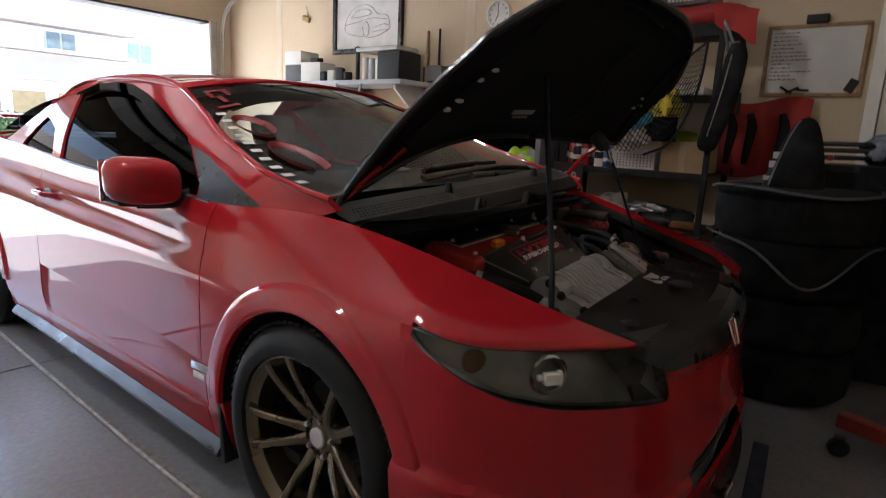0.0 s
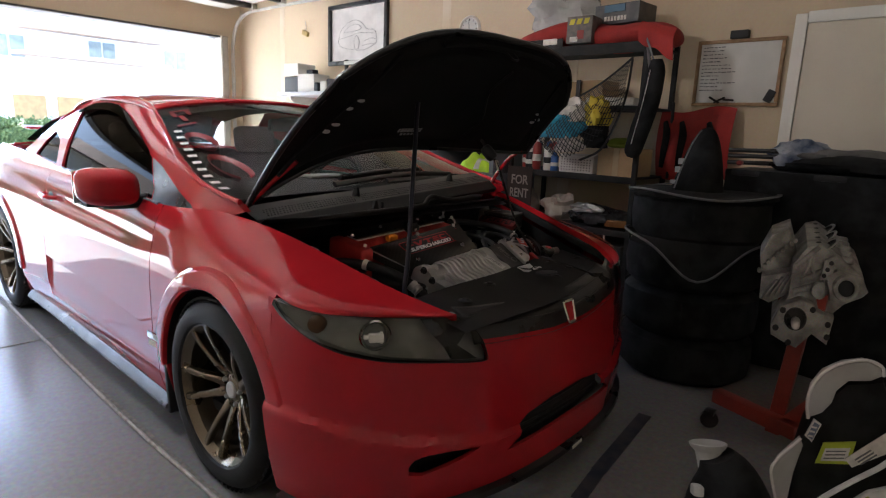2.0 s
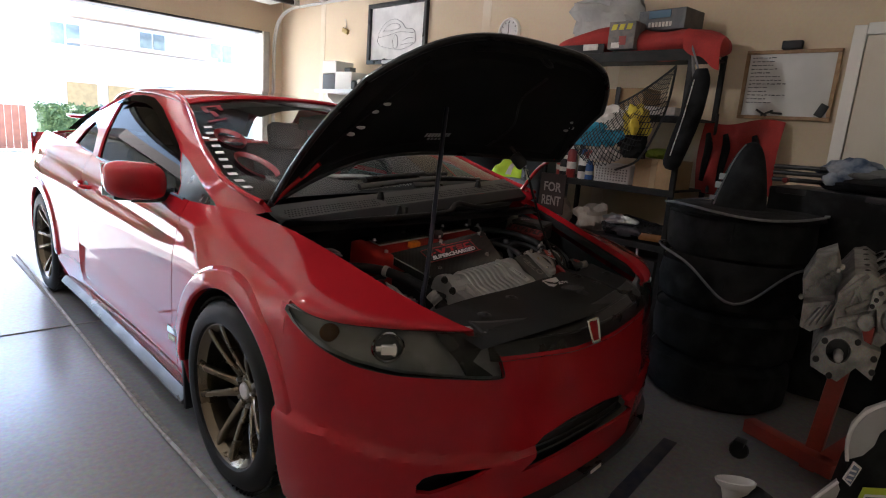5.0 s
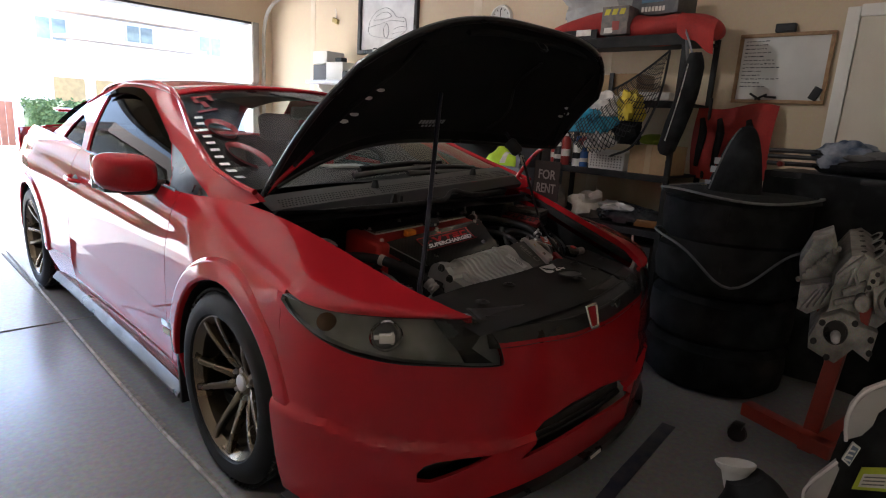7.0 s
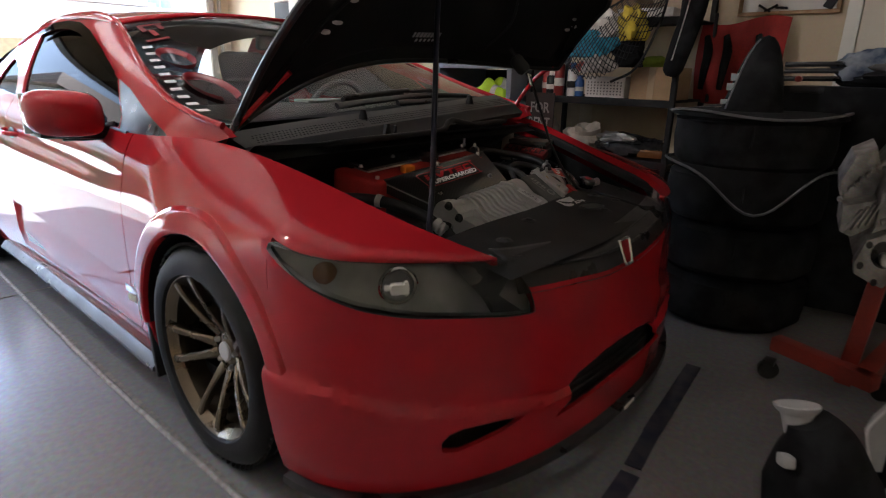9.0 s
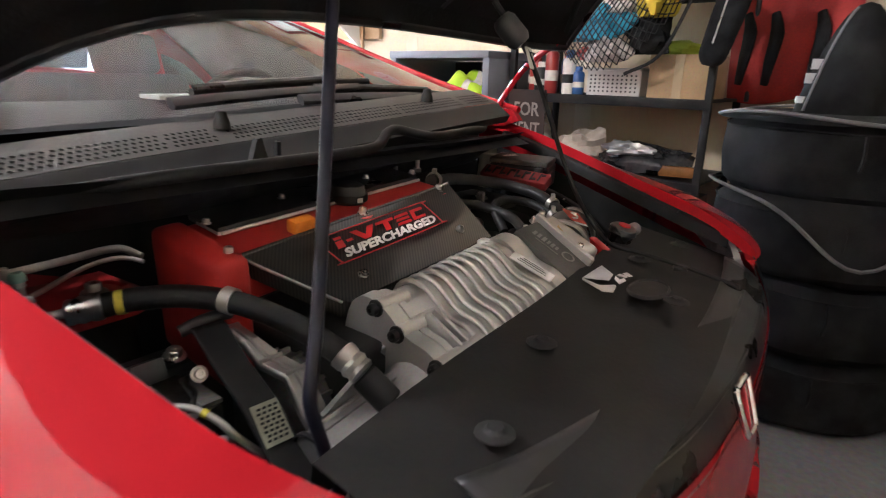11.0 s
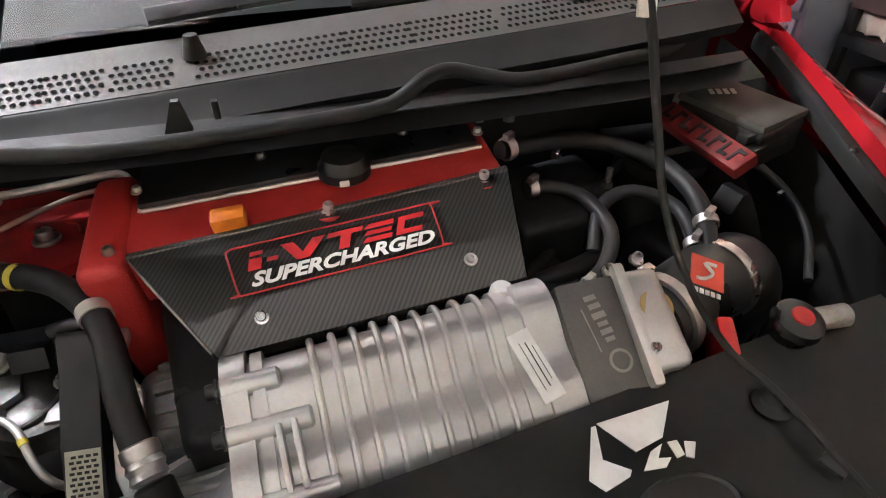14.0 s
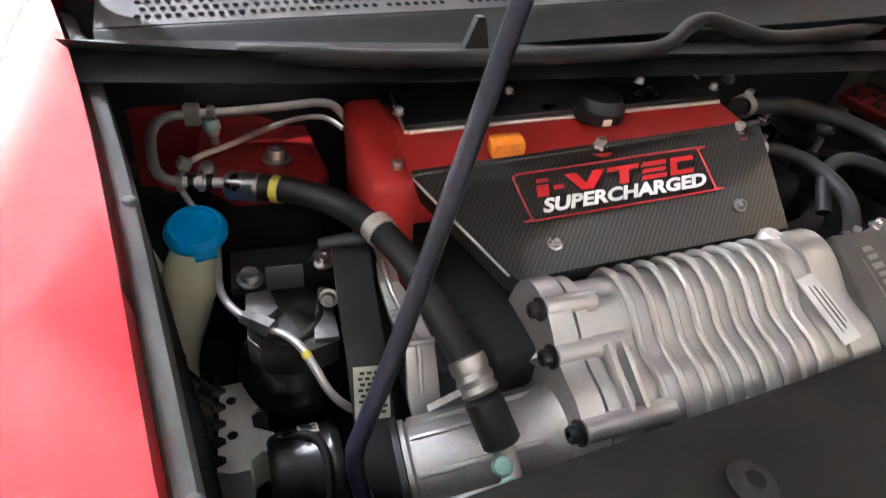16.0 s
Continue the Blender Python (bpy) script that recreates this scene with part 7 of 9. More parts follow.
# pipe end with its service cap, and the printed tag on the belt guard
stub = part("pipe_end", tube_bm([(-0.341, -0.424, 0.638), (-0.333, -0.436, 0.624), (-0.325, -0.452, 0.606), (-0.322, -0.470, 0.580), (-0.322, -0.480, 0.545)], 0.0085, 12, 6), TUBE_METAL, car, "bent metal pipe end")
part("service_cap", lathe_bm([(0, 0.010), (0.008, 0.010), (0.0105, 0.007), (0.0105, 0.0), (0, 0)], 20, aim((-0.336, -0.456, 0.612), (-0.341, -0.466, 0.628))), TEAL, stub, "pale teal service cap")
tag_at = axes((-0.438, -0.3345, 0.601), (1, -0.10, 0.0), (0.0, 0.70, 0.715))
tag = part("guard_tag", box_bm((0, 0, 0), (0.038, 0.056, 0.0016), None, 0.0004), material("pale_green_tag", (0.36, 0.36, 0.27), rough=0.6, scale=30), car, "pale printed tag", smooth=False)
tag.data.transform(tag_at)
for k in range(8):
    bm = bmesh.new()
    for q in range(4):
        add(bm, box_bm((-0.0118 + 0.0078 * q + (0.0022 if k % 2 else 0), -0.021 + 0.006 * k, 0.0010), (0.0052, 0.0032, 0.0008), None, 0))
    bmesh.ops.transform(bm, matrix=tag_at, verts=bm.verts[:])
    part("tag_row", bm, BLACK, tag, smooth=False)

# ---- garage fittings ----
def solo(name, bm, mat, label, category, group="", smooth=True, kind=""):
    return tagged(mesh_ob(name, bm, mat, smooth), label, category, group, kind)


# joints in the slab: grooves filled dark
for nm, c, s in (("floor_joint", (-0.905, 0.85, 0.002), (0.016, 8.3, 0.004)), ("floor_joint", (-0.80, 1.86, 0.0025), (5.7, 0.012, 0.004)), ("floor_joint", (-0.8, -1.6, 0.0025), (5.7, 0.012, 0.004))):
    tagged(mesh_ob(nm, box_bm(c, s, None, 0.001), JOINT, False), "dark joint between concrete slabs", "floor joint", kind="structure")
# the joint's pale strip as a round cord, bent to suit the view
solo("joint_strip", tube_bm([(-0.862, 4.6, 0.008), (-0.876, 3.3, 0.008), (-0.905, 1.87, 0.008), (-0.926, 0.7, 0.008), (-0.922, 0.1, 0.008), (-0.912, -0.6, 0.008), (-0.90, -1.4, 0.008)], 0.0075, 8, 10), material("grey_cord", (0.42, 0.40, 0.38), rough=0.8, second=(0.27, 0.25, 0.23), scale=30, grain=0.3), "grey strip along the floor joint, built as a cord", "cord")
for c, s, r in (((0.40, -0.855, 0.002), (0.55, 0.055, 0.003), 6), ((0.05, -0.895, 0.0025), (0.26, 0.05, 0.003), 8), ((-0.22, -0.93, 0.002), (0.22, 0.055, 0.003), 5)):
    solo("floor_tape", box_bm(c, s, (0, 0, r), 0.001), material("dark_blue_tape", (0.015, 0.02, 0.05), rough=0.6, second=(0.05, 0.05, 0.06), scale=15), "dark blue tape strip stuck to the floor", "tape", "floor tape", False)

# ceiling light with two warm bulbs; housing added unseen to shield the ceiling
BULB = bpy.data.materials.new("warm_bulb")
BULB.use_nodes = True
bsdf = BULB.node_tree.nodes["Principled BSDF"]
bsdf.inputs["Emission Color"].default_value = (1.0, 0.93, 0.86, 1)
bsdf.inputs["Emission Strength"].default_value = 36.0
LAMP_SHIELD = material("dark_lamp_shield", (0.06, 0.06, 0.06), rough=0.6, scale=10)
lampc = thing("ceiling_light", (-1.47, 0.69, CEIL), "ceiling light with two bare bulbs under an added, unseen dark shield", "ceiling light")
part("housing", box_bm((-1.47, 0.69, 2.48), (0.56, 0.34, 0.07), (0, 0, -38), 0.02), LAMP_SHIELD, lampc)
for x, y in ((-1.36, 0.60), (-1.58, 0.78)):
    part("strap", box_bm((x, y, (2.51 + CEIL) / 2), (0.03, 0.004, CEIL - 2.51), None, 0), LAMP_SHIELD, lampc)
    part("socket", lathe_bm([(0, 0), (0.022, 0), (0.024, -0.03), (0.018, -0.05), (0, -0.05)], 16, Matrix.Translation((x, y, 2.447))), WHITE, lampc)
    part("bulb", lathe_bm([(0.0, -0.12), (0.018, -0.112), (0.030, -0.092), (0.033, -0.07), (0.026, -0.04), (0.014, -0.012), (0.013, 0.0)], 20, Matrix.Translation((x, y, 2.397))), BULB, lampc, "glowing warm bulb")
# garage door, raised overhead, with tracks
DOOR_STEEL = material("door_steel", (0.62, 0.61, 0.58), rough=0.5, second=(0.56, 0.55, 0.52), scale=2, grain=0.05)
gdoor = thing("garage_door", (0, 3.6, 2.45), "white sectional garage door raised under the ceiling", "garage door")
for k in range(4):
    y = 4.55 - 0.56 * k
    sec = part("door_section", box_bm((-0.66, y, 2.47), (4.95, 0.545, 0.04), None, 0.004), DOOR_STEEL, gdoor, "white steel door section")
    part("strut", box_bm((-0.66, y - 0.25, 2.425), (4.93, 0.05, 0.05), None, 0.004), DARK_STEEL, sec, "dark steel strut")
    for j in range(6):
        part("pressing", box_bm((-2.75 + 0.84 * j, y, 2.449), (0.70, 0.36, 0.006), None, 0.003), DOOR_STEEL, sec)
        part("stile", box_bm((-3.12 + 0.84 * j, y, 2.444), (0.05, 0.54, 0.012), None, 0.003), DOOR_STEEL, sec)
    part("roller_bracket", box_bm((1.86, y - 0.2, 2.43), (0.06, 0.09, 0.06), None, 0.006), STEEL, sec, "roller bracket")
TRACK = material("galvanised_track", (0.55, 0.55, 0.53), rough=0.4, metal=0.7, second=(0.45, 0.45, 0.44), scale=8)
track = thing("door_track", (1.96, 5, 0), "galvanised garage door track curving up to the ceiling", "door track")
path = [(1.96, 4.97, 0.02), (1.96, 4.97, 1.0), (1.96, 4.97, 1.9), (1.96, 4.95, 2.12), (1.96, 4.86, 2.30), (1.96, 4.66, 2.40), (1.96, 4.3, 2.42), (1.96, 3.0, 2.41), (1.96, 2.0, 2.40)]
part("rail", tube_bm(path, 0.022, 8, 5, 0.6), TRACK, track)
part("rail_lip", tube_bm([(x - 0.025, y, z) for x, y, z in path], 0.008, 6, 5), TRACK, track)
part("hanger", box_bm((1.98, 2.05, 2.60), (0.03, 0.03, 0.38), None, 0.003), TRACK, track, "perforated hanger")
part("hanger", box_bm((1.98, 3.4, 2.60), (0.03, 0.03, 0.38), None, 0.003), TRACK, track)
opener = thing("door_opener", (0.0, 4.4, 2.3), "garage door opener rail with pale bracket box", "door opener")
part("opener_rail", box_bm((0.02, 3.0, 2.60), (0.05, 3.9, 0.05), None, 0.005), TRACK, opener)
part("pull_arm", rod_bm((0.02, 3.9, 2.58), (0.10, 4.75, 2.36), 0.014, 8), TRACK, opener)
part("bracket_box", box_bm((-0.14, 4.62, 2.30), (0.30, 0.22, 0.16), None, 0.02), CREAM, opener, "pale box on the arm")
part("motor_box", box_bm((0.02, 1.0, 2.58), (0.32, 0.42, 0.20), None, 0.03), CREAM, opener, "pale motor housing")
jamb = thing("door_1", (1.8, 5.05, 0), "white trim round the garage door opening", "door frame", kind="structure")
part("door_jamb", box_bm((OPEN_R - 0.012, 5.06, OPEN_T / 2), (0.024, 0.20, OPEN_T), None, 0.004), WHITE, jamb)
part("door_jamb", box_bm((OPEN_L + 0.012, 5.06, OPEN_T / 2), (0.024, 0.20, OPEN_T), None, 0.004), WHITE, jamb)
part("door_head", box_bm(((OPEN_L + OPEN_R) / 2, 5.06, OPEN_T - 0.012), (OPEN_R - OPEN_L - 0.05, 0.20, 0.024), None, 0.004), DARK_STEEL, jamb)
# the stop is white trim too, with shade put into its colour
part("door_stop", box_bm((OPEN_R + 0.03, 4.965, OPEN_T / 2), (0.07, 0.02, OPEN_T), None, 0.004), material("shaded_trim", (0.30, 0.28, 0.25), rough=0.6), jamb)

# drywall seams: taped joints standing slightly proud
PLASTER = material("joint_compound", (0.66, 0.58, 0.46), rough=0.9, second=(0.60, 0.50, 0.36), scale=3, grain=0.1)
for y in (4.15, 2.95, 1.72, 0.5):
    tagged(mesh_ob("wall_seam", box_bm((WALL_X - 0.001, y, CEIL / 2), (0.004, 0.09, CEIL - 0.02), None, 0.001), PLASTER, False), "pale taped drywall seam", "wall seam", kind="structure")

# house door beside the whiteboard
hdoor = thing("door_2", (WALL_X, -1.35, 0), "cream flush door in a white casing", "door", kind="structure")
part("door_leaf", box_bm((WALL_X - 0.012, -1.36, 0.93), (0.03, 0.84, 1.82), None, 0.004), CREAM, hdoor, "cream flush door leaf")
part("casing_side", box_bm((WALL_X - 0.018, -0.905, 0.945), (0.036, 0.06, 1.89), None, 0.006), WHITE, hdoor, "white door casing")
part("casing_side", box_bm((WALL_X - 0.018, -1.815, 0.945), (0.036, 0.06, 1.89), None, 0.006), WHITE, hdoor)
part("casing_head", box_bm((WALL_X - 0.018, -1.36, 1.870), (0.036, 0.85, 0.06), None, 0.006), WHITE, hdoor)
part("door_knob", lathe_bm([(0, 0.06), (0.02, 0.058), (0.028, 0.045), (0.026, 0.03), (0.012, 0.02), (0.012, 0.0)], 18, aim((WALL_X - 0.027, -1.70, 0.92), (WALL_X - 0.1, -1.70, 0.92))), STEEL, hdoor)

# whiteboard
wb = thing("whiteboard", (WALL_X, -0.64, 1.48), "whiteboard in a wooden frame with handwriting and pens", "whiteboard")
y0, y1, z0, z1, fx = -0.845, -0.370, 1.402, 1.782, WALL_X - 0.010
part("board", box_bm((fx - 0.002, (y0 + y1) / 2, (z0 + z1) / 2), (0.010, y1 - y0 - 0.03, z1 - z0 - 0.03), None, 0.001), material("white_enamel", (0.62, 0.61, 0.58), rough=0.5, second=(0.57, 0.56, 0.53), scale=6), wb, "white writing surface")
for c, s in (((fx - 0.006, (y0 + y1) / 2, z1 - 0.010), (0.024, y1 - y0, 0.020)), ((fx - 0.006, (y0 + y1) / 2, z0 + 0.010), (0.024, y1 - y0, 0.020)), ((fx - 0.006, y0 + 0.010, (z0 + z1) / 2), (0.024, 0.020, z1 - z0 - 0.042)), ((fx - 0.006, y1 - 0.010, (z0 + z1) / 2), (0.024, 0.020, z1 - z0 - 0.042))):
    part("frame_bar", box_bm(c, s, None, 0.004), WOOD, wb, "wooden frame bar")
random.seed(4)
INK = material("black_ink", (0.08, 0.08, 0.09), rough=0.7)
for k in range(13):
    l = random.uniform(0.07, 0.20)
    bm = bmesh.new()
    y = y1 - 0.035
    end = y - l
    while y > end:
        w = random.uniform(0.008, 0.026)
        add(bm, box_bm((fx - 0.008, y - w / 2, z1 - 0.040 - 0.0205 * k + random.uniform(-0.001, 0.001)), (0.0012, w, random.uniform(0.0035, 0.006)), None, 0))
        y -= w + 0.006
    part("writing_line", bm, INK, wb, "line of handwriting drawn as bars", smooth=False)
part("eraser", box_bm((fx - 0.016, -0.60, z1 + 0.024), (0.04, 0.10, 0.045), None, 0.006), BLACK, wb, "black eraser on the frame")
for y, r in ((-0.50, 30), (-0.53, -25), (-0.58, 4)):
    part("marker", rod_bm((fx - 0.014, y - 0.03, z0 + 0.035 - 0.0006 * r), (fx - 0.014, y + 0.03, z0 + 0.035 + 0.0006 * r), 0.006, 8), BLACK, wb, "black marker pen")
part("clip_note", box_bm((fx - 0.014, -0.80, z0 + 0.055), (0.012, 0.045, 0.07), (25, 0, 0), 0.004), BLACK, wb, "dark magnet clip")

# framed picture, clock, keys, broom
pic = thing("picture", (WALL_X, 2.86, 1.79), "black framed pencil drawing of a coupe", "picture")
pa, pb, pz0, pz1 = 2.42, 3.29, 1.79, 2.36
part("paper", box_bm((WALL_X - 0.008, (pa + pb) / 2, (pz0 + pz1) / 2), (0.008, pb - pa - 0.05, pz1 - pz0 - 0.05), None, 0), material("drawing_paper", (0.72, 0.71, 0.69), rough=0.6), pic, "white drawing paper", smooth=False)
for c, s in ((((pa + pb) / 2, pz1 - 0.02), (pb - pa, 0.04)), (((pa + pb) / 2, pz0 + 0.02), (pb - pa, 0.04)), ((pa + 0.02, (pz0 + pz1) / 2), (0.04, pz1 - pz0 - 0.082)), ((pb - 0.02, (pz0 + pz1) / 2), (0.04, pz1 - pz0 - 0.082))):
    part("frame_bar", box_bm((WALL_X - 0.018, c[0], c[1]), (0.036, s[0], s[1]), None, 0.005), BLACK_SATIN, pic, "black frame bar")
PENCIL = material("pencil_grey", (0.30, 0.30, 0.30), rough=0.8, second=(0.42, 0.42, 0.42), scale=20)
pm = axes((WALL_X - 0.0135, 2.86, 2.06), (0, -1, 0), (0, 0, 1))
for line in ([(-0.28, -0.02), (-0.25, 0.05), (-0.15, 0.12), (-0.02, 0.14), (0.08, 0.10), (0.14, 0.05), (0.25, 0.03), (0.28, -0.03), (0.27, -0.09), (0.10, -0.14), (-0.05, -0.13), (-0.22, -0.10), (-0.28, -0.06), (-0.28, -0.02)], [(-0.20, 0.04), (-0.12, 0.09), (0.0, 0.10), (0.06, 0.06), (-0.05, 0.04), (-0.20, 0.04)], [(-0.05, -0.05), (-0.01, 0.0), (0.03, -0.05), (0.02, -0.12), (-0.03, -0.12), (-0.05, -0.05)], [(-0.28, -0.02), (-0.1, 0.0), (0.05, 0.02), (0.25, 0.0)], [(0.10, -0.06), (0.20, -0.04), (0.27, -0.05)], [(0.08, -0.10), (0.18, -0.09), (0.26, -0.09)]):
    part("pencil_line", tube_bm([pm @ Vector((x, y, 0)) for x, y in line], 0.0035, 6, 5, 0.3), PENCIL, pic, "")
clock = thing("wall_clock", (WALL_X, 1.455, 2.0), "round white wall clock", "clock")
cm = aim((WALL_X, 1.455, 2.0), (WALL_X - 1, 1.455, 2.0))
part("clock_face", lathe_bm([(0, 0.018), (0.088, 0.018), (0.09, 0.016), (0.09, 0)], 36, cm), material("clock_paper", (0.70, 0.69, 0.66), rough=0.5), clock)
part("clock_rim", lathe_bm([(0.086, 0.018), (0.090, 0.030), (0.100, 0.030), (0.106, 0.018), (0.106, 0)], 40, cm), WHITE, clock, "white plastic rim")
for k in range(12):
    a = radians(30 * k)
    part("hour_mark", box_bm((WALL_X - 0.0195, 1.455 + 0.074 * math.sin(a), 2.0 + 0.074 * math.cos(a)), (0.002, 0.006, 0.014), (-30 * k, 0, 0), 0), BLACK, clock, smooth=False)
part("hour_hand", rod_bm((WALL_X - 0.021, 1.455, 2.0), (WALL_X - 0.021, 1.48, 1.95), 0.003, 6), BLACK, clock)
part("minute_hand", rod_bm((WALL_X - 0.022, 1.455, 2.0), (WALL_X - 0.022, 1.46, 2.07), 0.0025, 6), BLACK, clock)
hook = thing("key_hook", (WALL_X, 3.70, 2.14), "small brass key hook with a cord", "hook")
part("hook_plate", box_bm((WALL_X - 0.015, 3.70, 2.14), (0.03, 0.10, 0.05), (20, 0, 0), 0.01), GOLD, hook)
part("hook_cord", tube_bm([(WALL_X - 0.012, 3.70, 2.15), (WALL_X - 0.012, 3.69, 2.20), (WALL_X - 0.012, 3.71, 2.26)], 0.004, 6, 4), WHITE, hook)
broom = thing("broom", (2.03, 2.1, 0), "wooden broom leaning on the wall", "broom")
part("stick", rod_bm((2.00, 2.11, 0.12), (2.06, 2.11, 1.92), 0.012, 10), WOOD, broom)
part("bristles", box_bm((2.0, 2.11, 0.08), (0.06, 0.30, 0.16), None, 0.02), BLACK, broom)
pan = thing("dust_pan", (2.03, 1.99, 1.5), "long-handled grey dustpan hanging on the wall", "dustpan")
part("pan_handle", rod_bm((2.06, 1.99, 1.64), (2.06, 1.99, 1.93), 0.009, 8), BLACK, pan)
part("pan", box_bm((2.04, 2.01, 1.585), (0.05, 0.16, 0.12), None, 0.015), material("grey_pan", (0.28, 0.28, 0.29), rough=0.5), pan)
rack = thing("tool_holder", (2.05, 2.0, 1.5), "black tool holder strip fixed to the wall", "tool holder")
part("strip", box_bm((2.075, 2.0, 1.56), (0.05, 0.30, 0.16), None, 0.008), BLACK, rack)

# wall bench with boxes and gear
bench = thing("wall_shelf", (1.85, 2.8, 1.45), "pale deep wall shelf holding boxes and camera gear", "shelf")
part("shelf_board", box_bm((1.87, 2.80, 1.490), (0.44, 1.55, 0.035), None, 0.005), material("pale_board", (0.45, 0.45, 0.47), rough=0.5, second=(0.40, 0.40, 0.42), scale=3), bench)
part("back_board", box_bm((2.075, 2.40, 1.36), (0.03, 0.85, 0.22), None, 0.004), material("pegboard_tan", (0.46, 0.31, 0.17), rough=0.7, second=(0.40, 0.27, 0.14), scale=5), bench, "tan back board")
for y in (2.15, 2.85, 3.45):
    part("shelf_bracket", prism_bm([(0, 0), (0, -0.28), (0.03, -0.28), (0.36, -0.03), (0.36, 0)], 0.02, axes((2.095, y + 0.01, 1.472), (-1, 0, 0), (0, 0, 1))), WHITE, bench, "white bracket")
GREY_BOX = material("grey_tool_plastic", (0.09, 0.09, 0.095), rough=0.5)
def box_thing(name, c, s, mat, label, cat, turn=None, group="", bevel=0.006):
    return solo(name, box_bm(c, s, turn, bevel), mat, label, cat, group)


box_thing("camera_box", (1.86, 3.46, 1.585), (0.24, 0.22, 0.15), GREY_BOX, "dark camera carton with pale lid", "box", (0, 0, 8))
box_thing("carton", (1.86, 3.48, 1.73), (0.22, 0.22, 0.12), WHITE, "white carton standing on a dark box", "box", (0, 0, 4))
box_thing("white_carton", (1.84, 3.22, 1.595), (0.20, 0.24, 0.17), WHITE, "white carton with a small dark print", "box", (0, 0, 6))
box_thing("small_camera", (1.84, 3.24, 1.705), (0.07, 0.10, 0.045), BLACK, "small black camera on a carton", "camera")
for k, (y, m, h) in enumerate(((3.05, BLACK, 0.09), (2.96, WHITE, 0.10), (2.88, GREY_BOX, 0.12), (2.79, BLACK, 0.08))):
    g = thing("tool", (1.78, y, 1.508), "small dark and white hand tool lying on the shelf", "tool", "tools on the wall shelf")
    part("tool_body", box_bm((1.80, y, 1.508 + h / 2), (0.12, 0.07, h), (0, 0, 20 * k), 0.015, 3), m, g)
    part("tool_head", rod_bm((1.80, y - 0.05, 1.508 + h * 0.8), (1.80, y + 0.06, 1.508 + h * 0.85), 0.02, 10), STEEL if k % 2 else BLACK, g)
post = thing("gimbal_stick", (1.80, 2.66, 1.508), "black handheld camera stick standing upright", "camera stick")
part("stick", rod_bm((1.80, 2.66, 1.508), (1.80, 2.66, 1.74), 0.018, 12), BLACK, post)
part("ball_head", lathe_bm([(0, -0.03), (0.02, -0.024), (0.03, 0), (0.02, 0.024), (0, 0.03)], 14, Matrix.Translation((1.80, 2.66, 1.765))), BLACK, post)
crate = thing("display_case", (1.84, 2.40, 1.508), "clear case of bottles over a black tray", "case")
part("tray", box_bm((1.86, 2.24, 1.62), (0.26, 0.24, 0.22), None, 0.01), BLACK, crate)
for k in range(4):
    part("bottle", rod_bm((1.80, 2.56 - 0.075 * k, 1.508), (1.80, 2.56 - 0.075 * k, 1.70 - 0.01 * k), 0.030, 14), material("frosted_grey", (0.42, 0.43, 0.44), rough=0.3) if k % 2 else WHITE, crate, "frosted bottle")
part("lid", box_bm((1.84, 2.36, 1.752), (0.26, 0.46, 0.035), None, 0.01), material("clear_lid", (0.55, 0.55, 0.53), rough=0.2), crate)
for k in range(2):
    solo("crutch", rod_bm((1.62, 2.72 - 0.30 * k, 1.475), (1.60, 2.62 - 0.12 * k, 1.22), 0.012, 8), material("grey_tube", (0.35, 0.33, 0.31), rough=0.4, metal=0.6), "grey metal tube hanging under the shelf", "tube", "tubes under the shelf")

# ---- black shelving unit ----
SHELF_BLACK = material("black_shelf_paint", (0.010, 0.010, 0.011), rough=0.62, second=(0.018, 0.017, 0.016), scale=14, bump=0.15, spec=0.25)
SHX0, SHX1, SHY0, SHY1 = 1.62, 2.06, -0.25, 0.64
unit = thing("shelving_unit", (1.84, 0.2, 0), "black metal shelving unit loaded with gear", "shelving unit")
for x in (SHX0, SHX1):
    for y in (SHY0, SHY1):
        part("post", box_bm((x, y, 0.88), (0.028, 0.028, 1.76), None, 0.003), SHELF_BLACK, unit, "black steel post")
for z in (0.30, 0.63, 0.955, 1.37, 1.72):
    sh = part("shelf", box_bm(((SHX0 + SHX1) / 2, (SHY0 + SHY1) / 2, z), (SHX1 - SHX0 + 0.02, SHY1 - SHY0 + 0.02, 0.012), None, 0.002), SHELF_BLACK, unit, "black shelf")
    part("shelf_lip", box_bm((SHX0 - 0.012, (SHY0 + SHY1) / 2, z - 0.015), (0.006, SHY1 - SHY0 + 0.03, 0.06 if z > 1.6 else 0.035), None, 0.001), SHELF_BLACK, sh)
# top: red bag, boxes, grey cloth
def lump(c, s, seed, rough=0.25, seg=20):
    """A soft, creased heap that lies flat on its base."""
    def f(u, v):
        th, ph = u * 2 * math.pi, v * math.pi
        d = Vector((math.sin(ph) * math.cos(th), math.sin(ph) * math.sin(th), math.cos(ph)))
        n = noise.noise(d * 1.6 + Vector((seed, 0, 0))) + 0.5 * noise.noise(d * 4 + Vector((0, seed, 0)))
        k = 1 + rough * n
        z = d.z * k
        if z < -0.7:
            z = -0.7
        return Vector((c[0] + s[0] * d.x * k, c[1] + s[1] * d.y * k, c[2] + s[2] * (z + 0.7) / 1.7))
    return grid_bm(f, [k / seg for k in range(seg + 1)], [k / (seg // 2) for k in range(seg // 2 + 1)])


bag = thing("sports_bag", (1.78, 0.15, 1.73), "long red canvas bag on the top shelf", "bag")
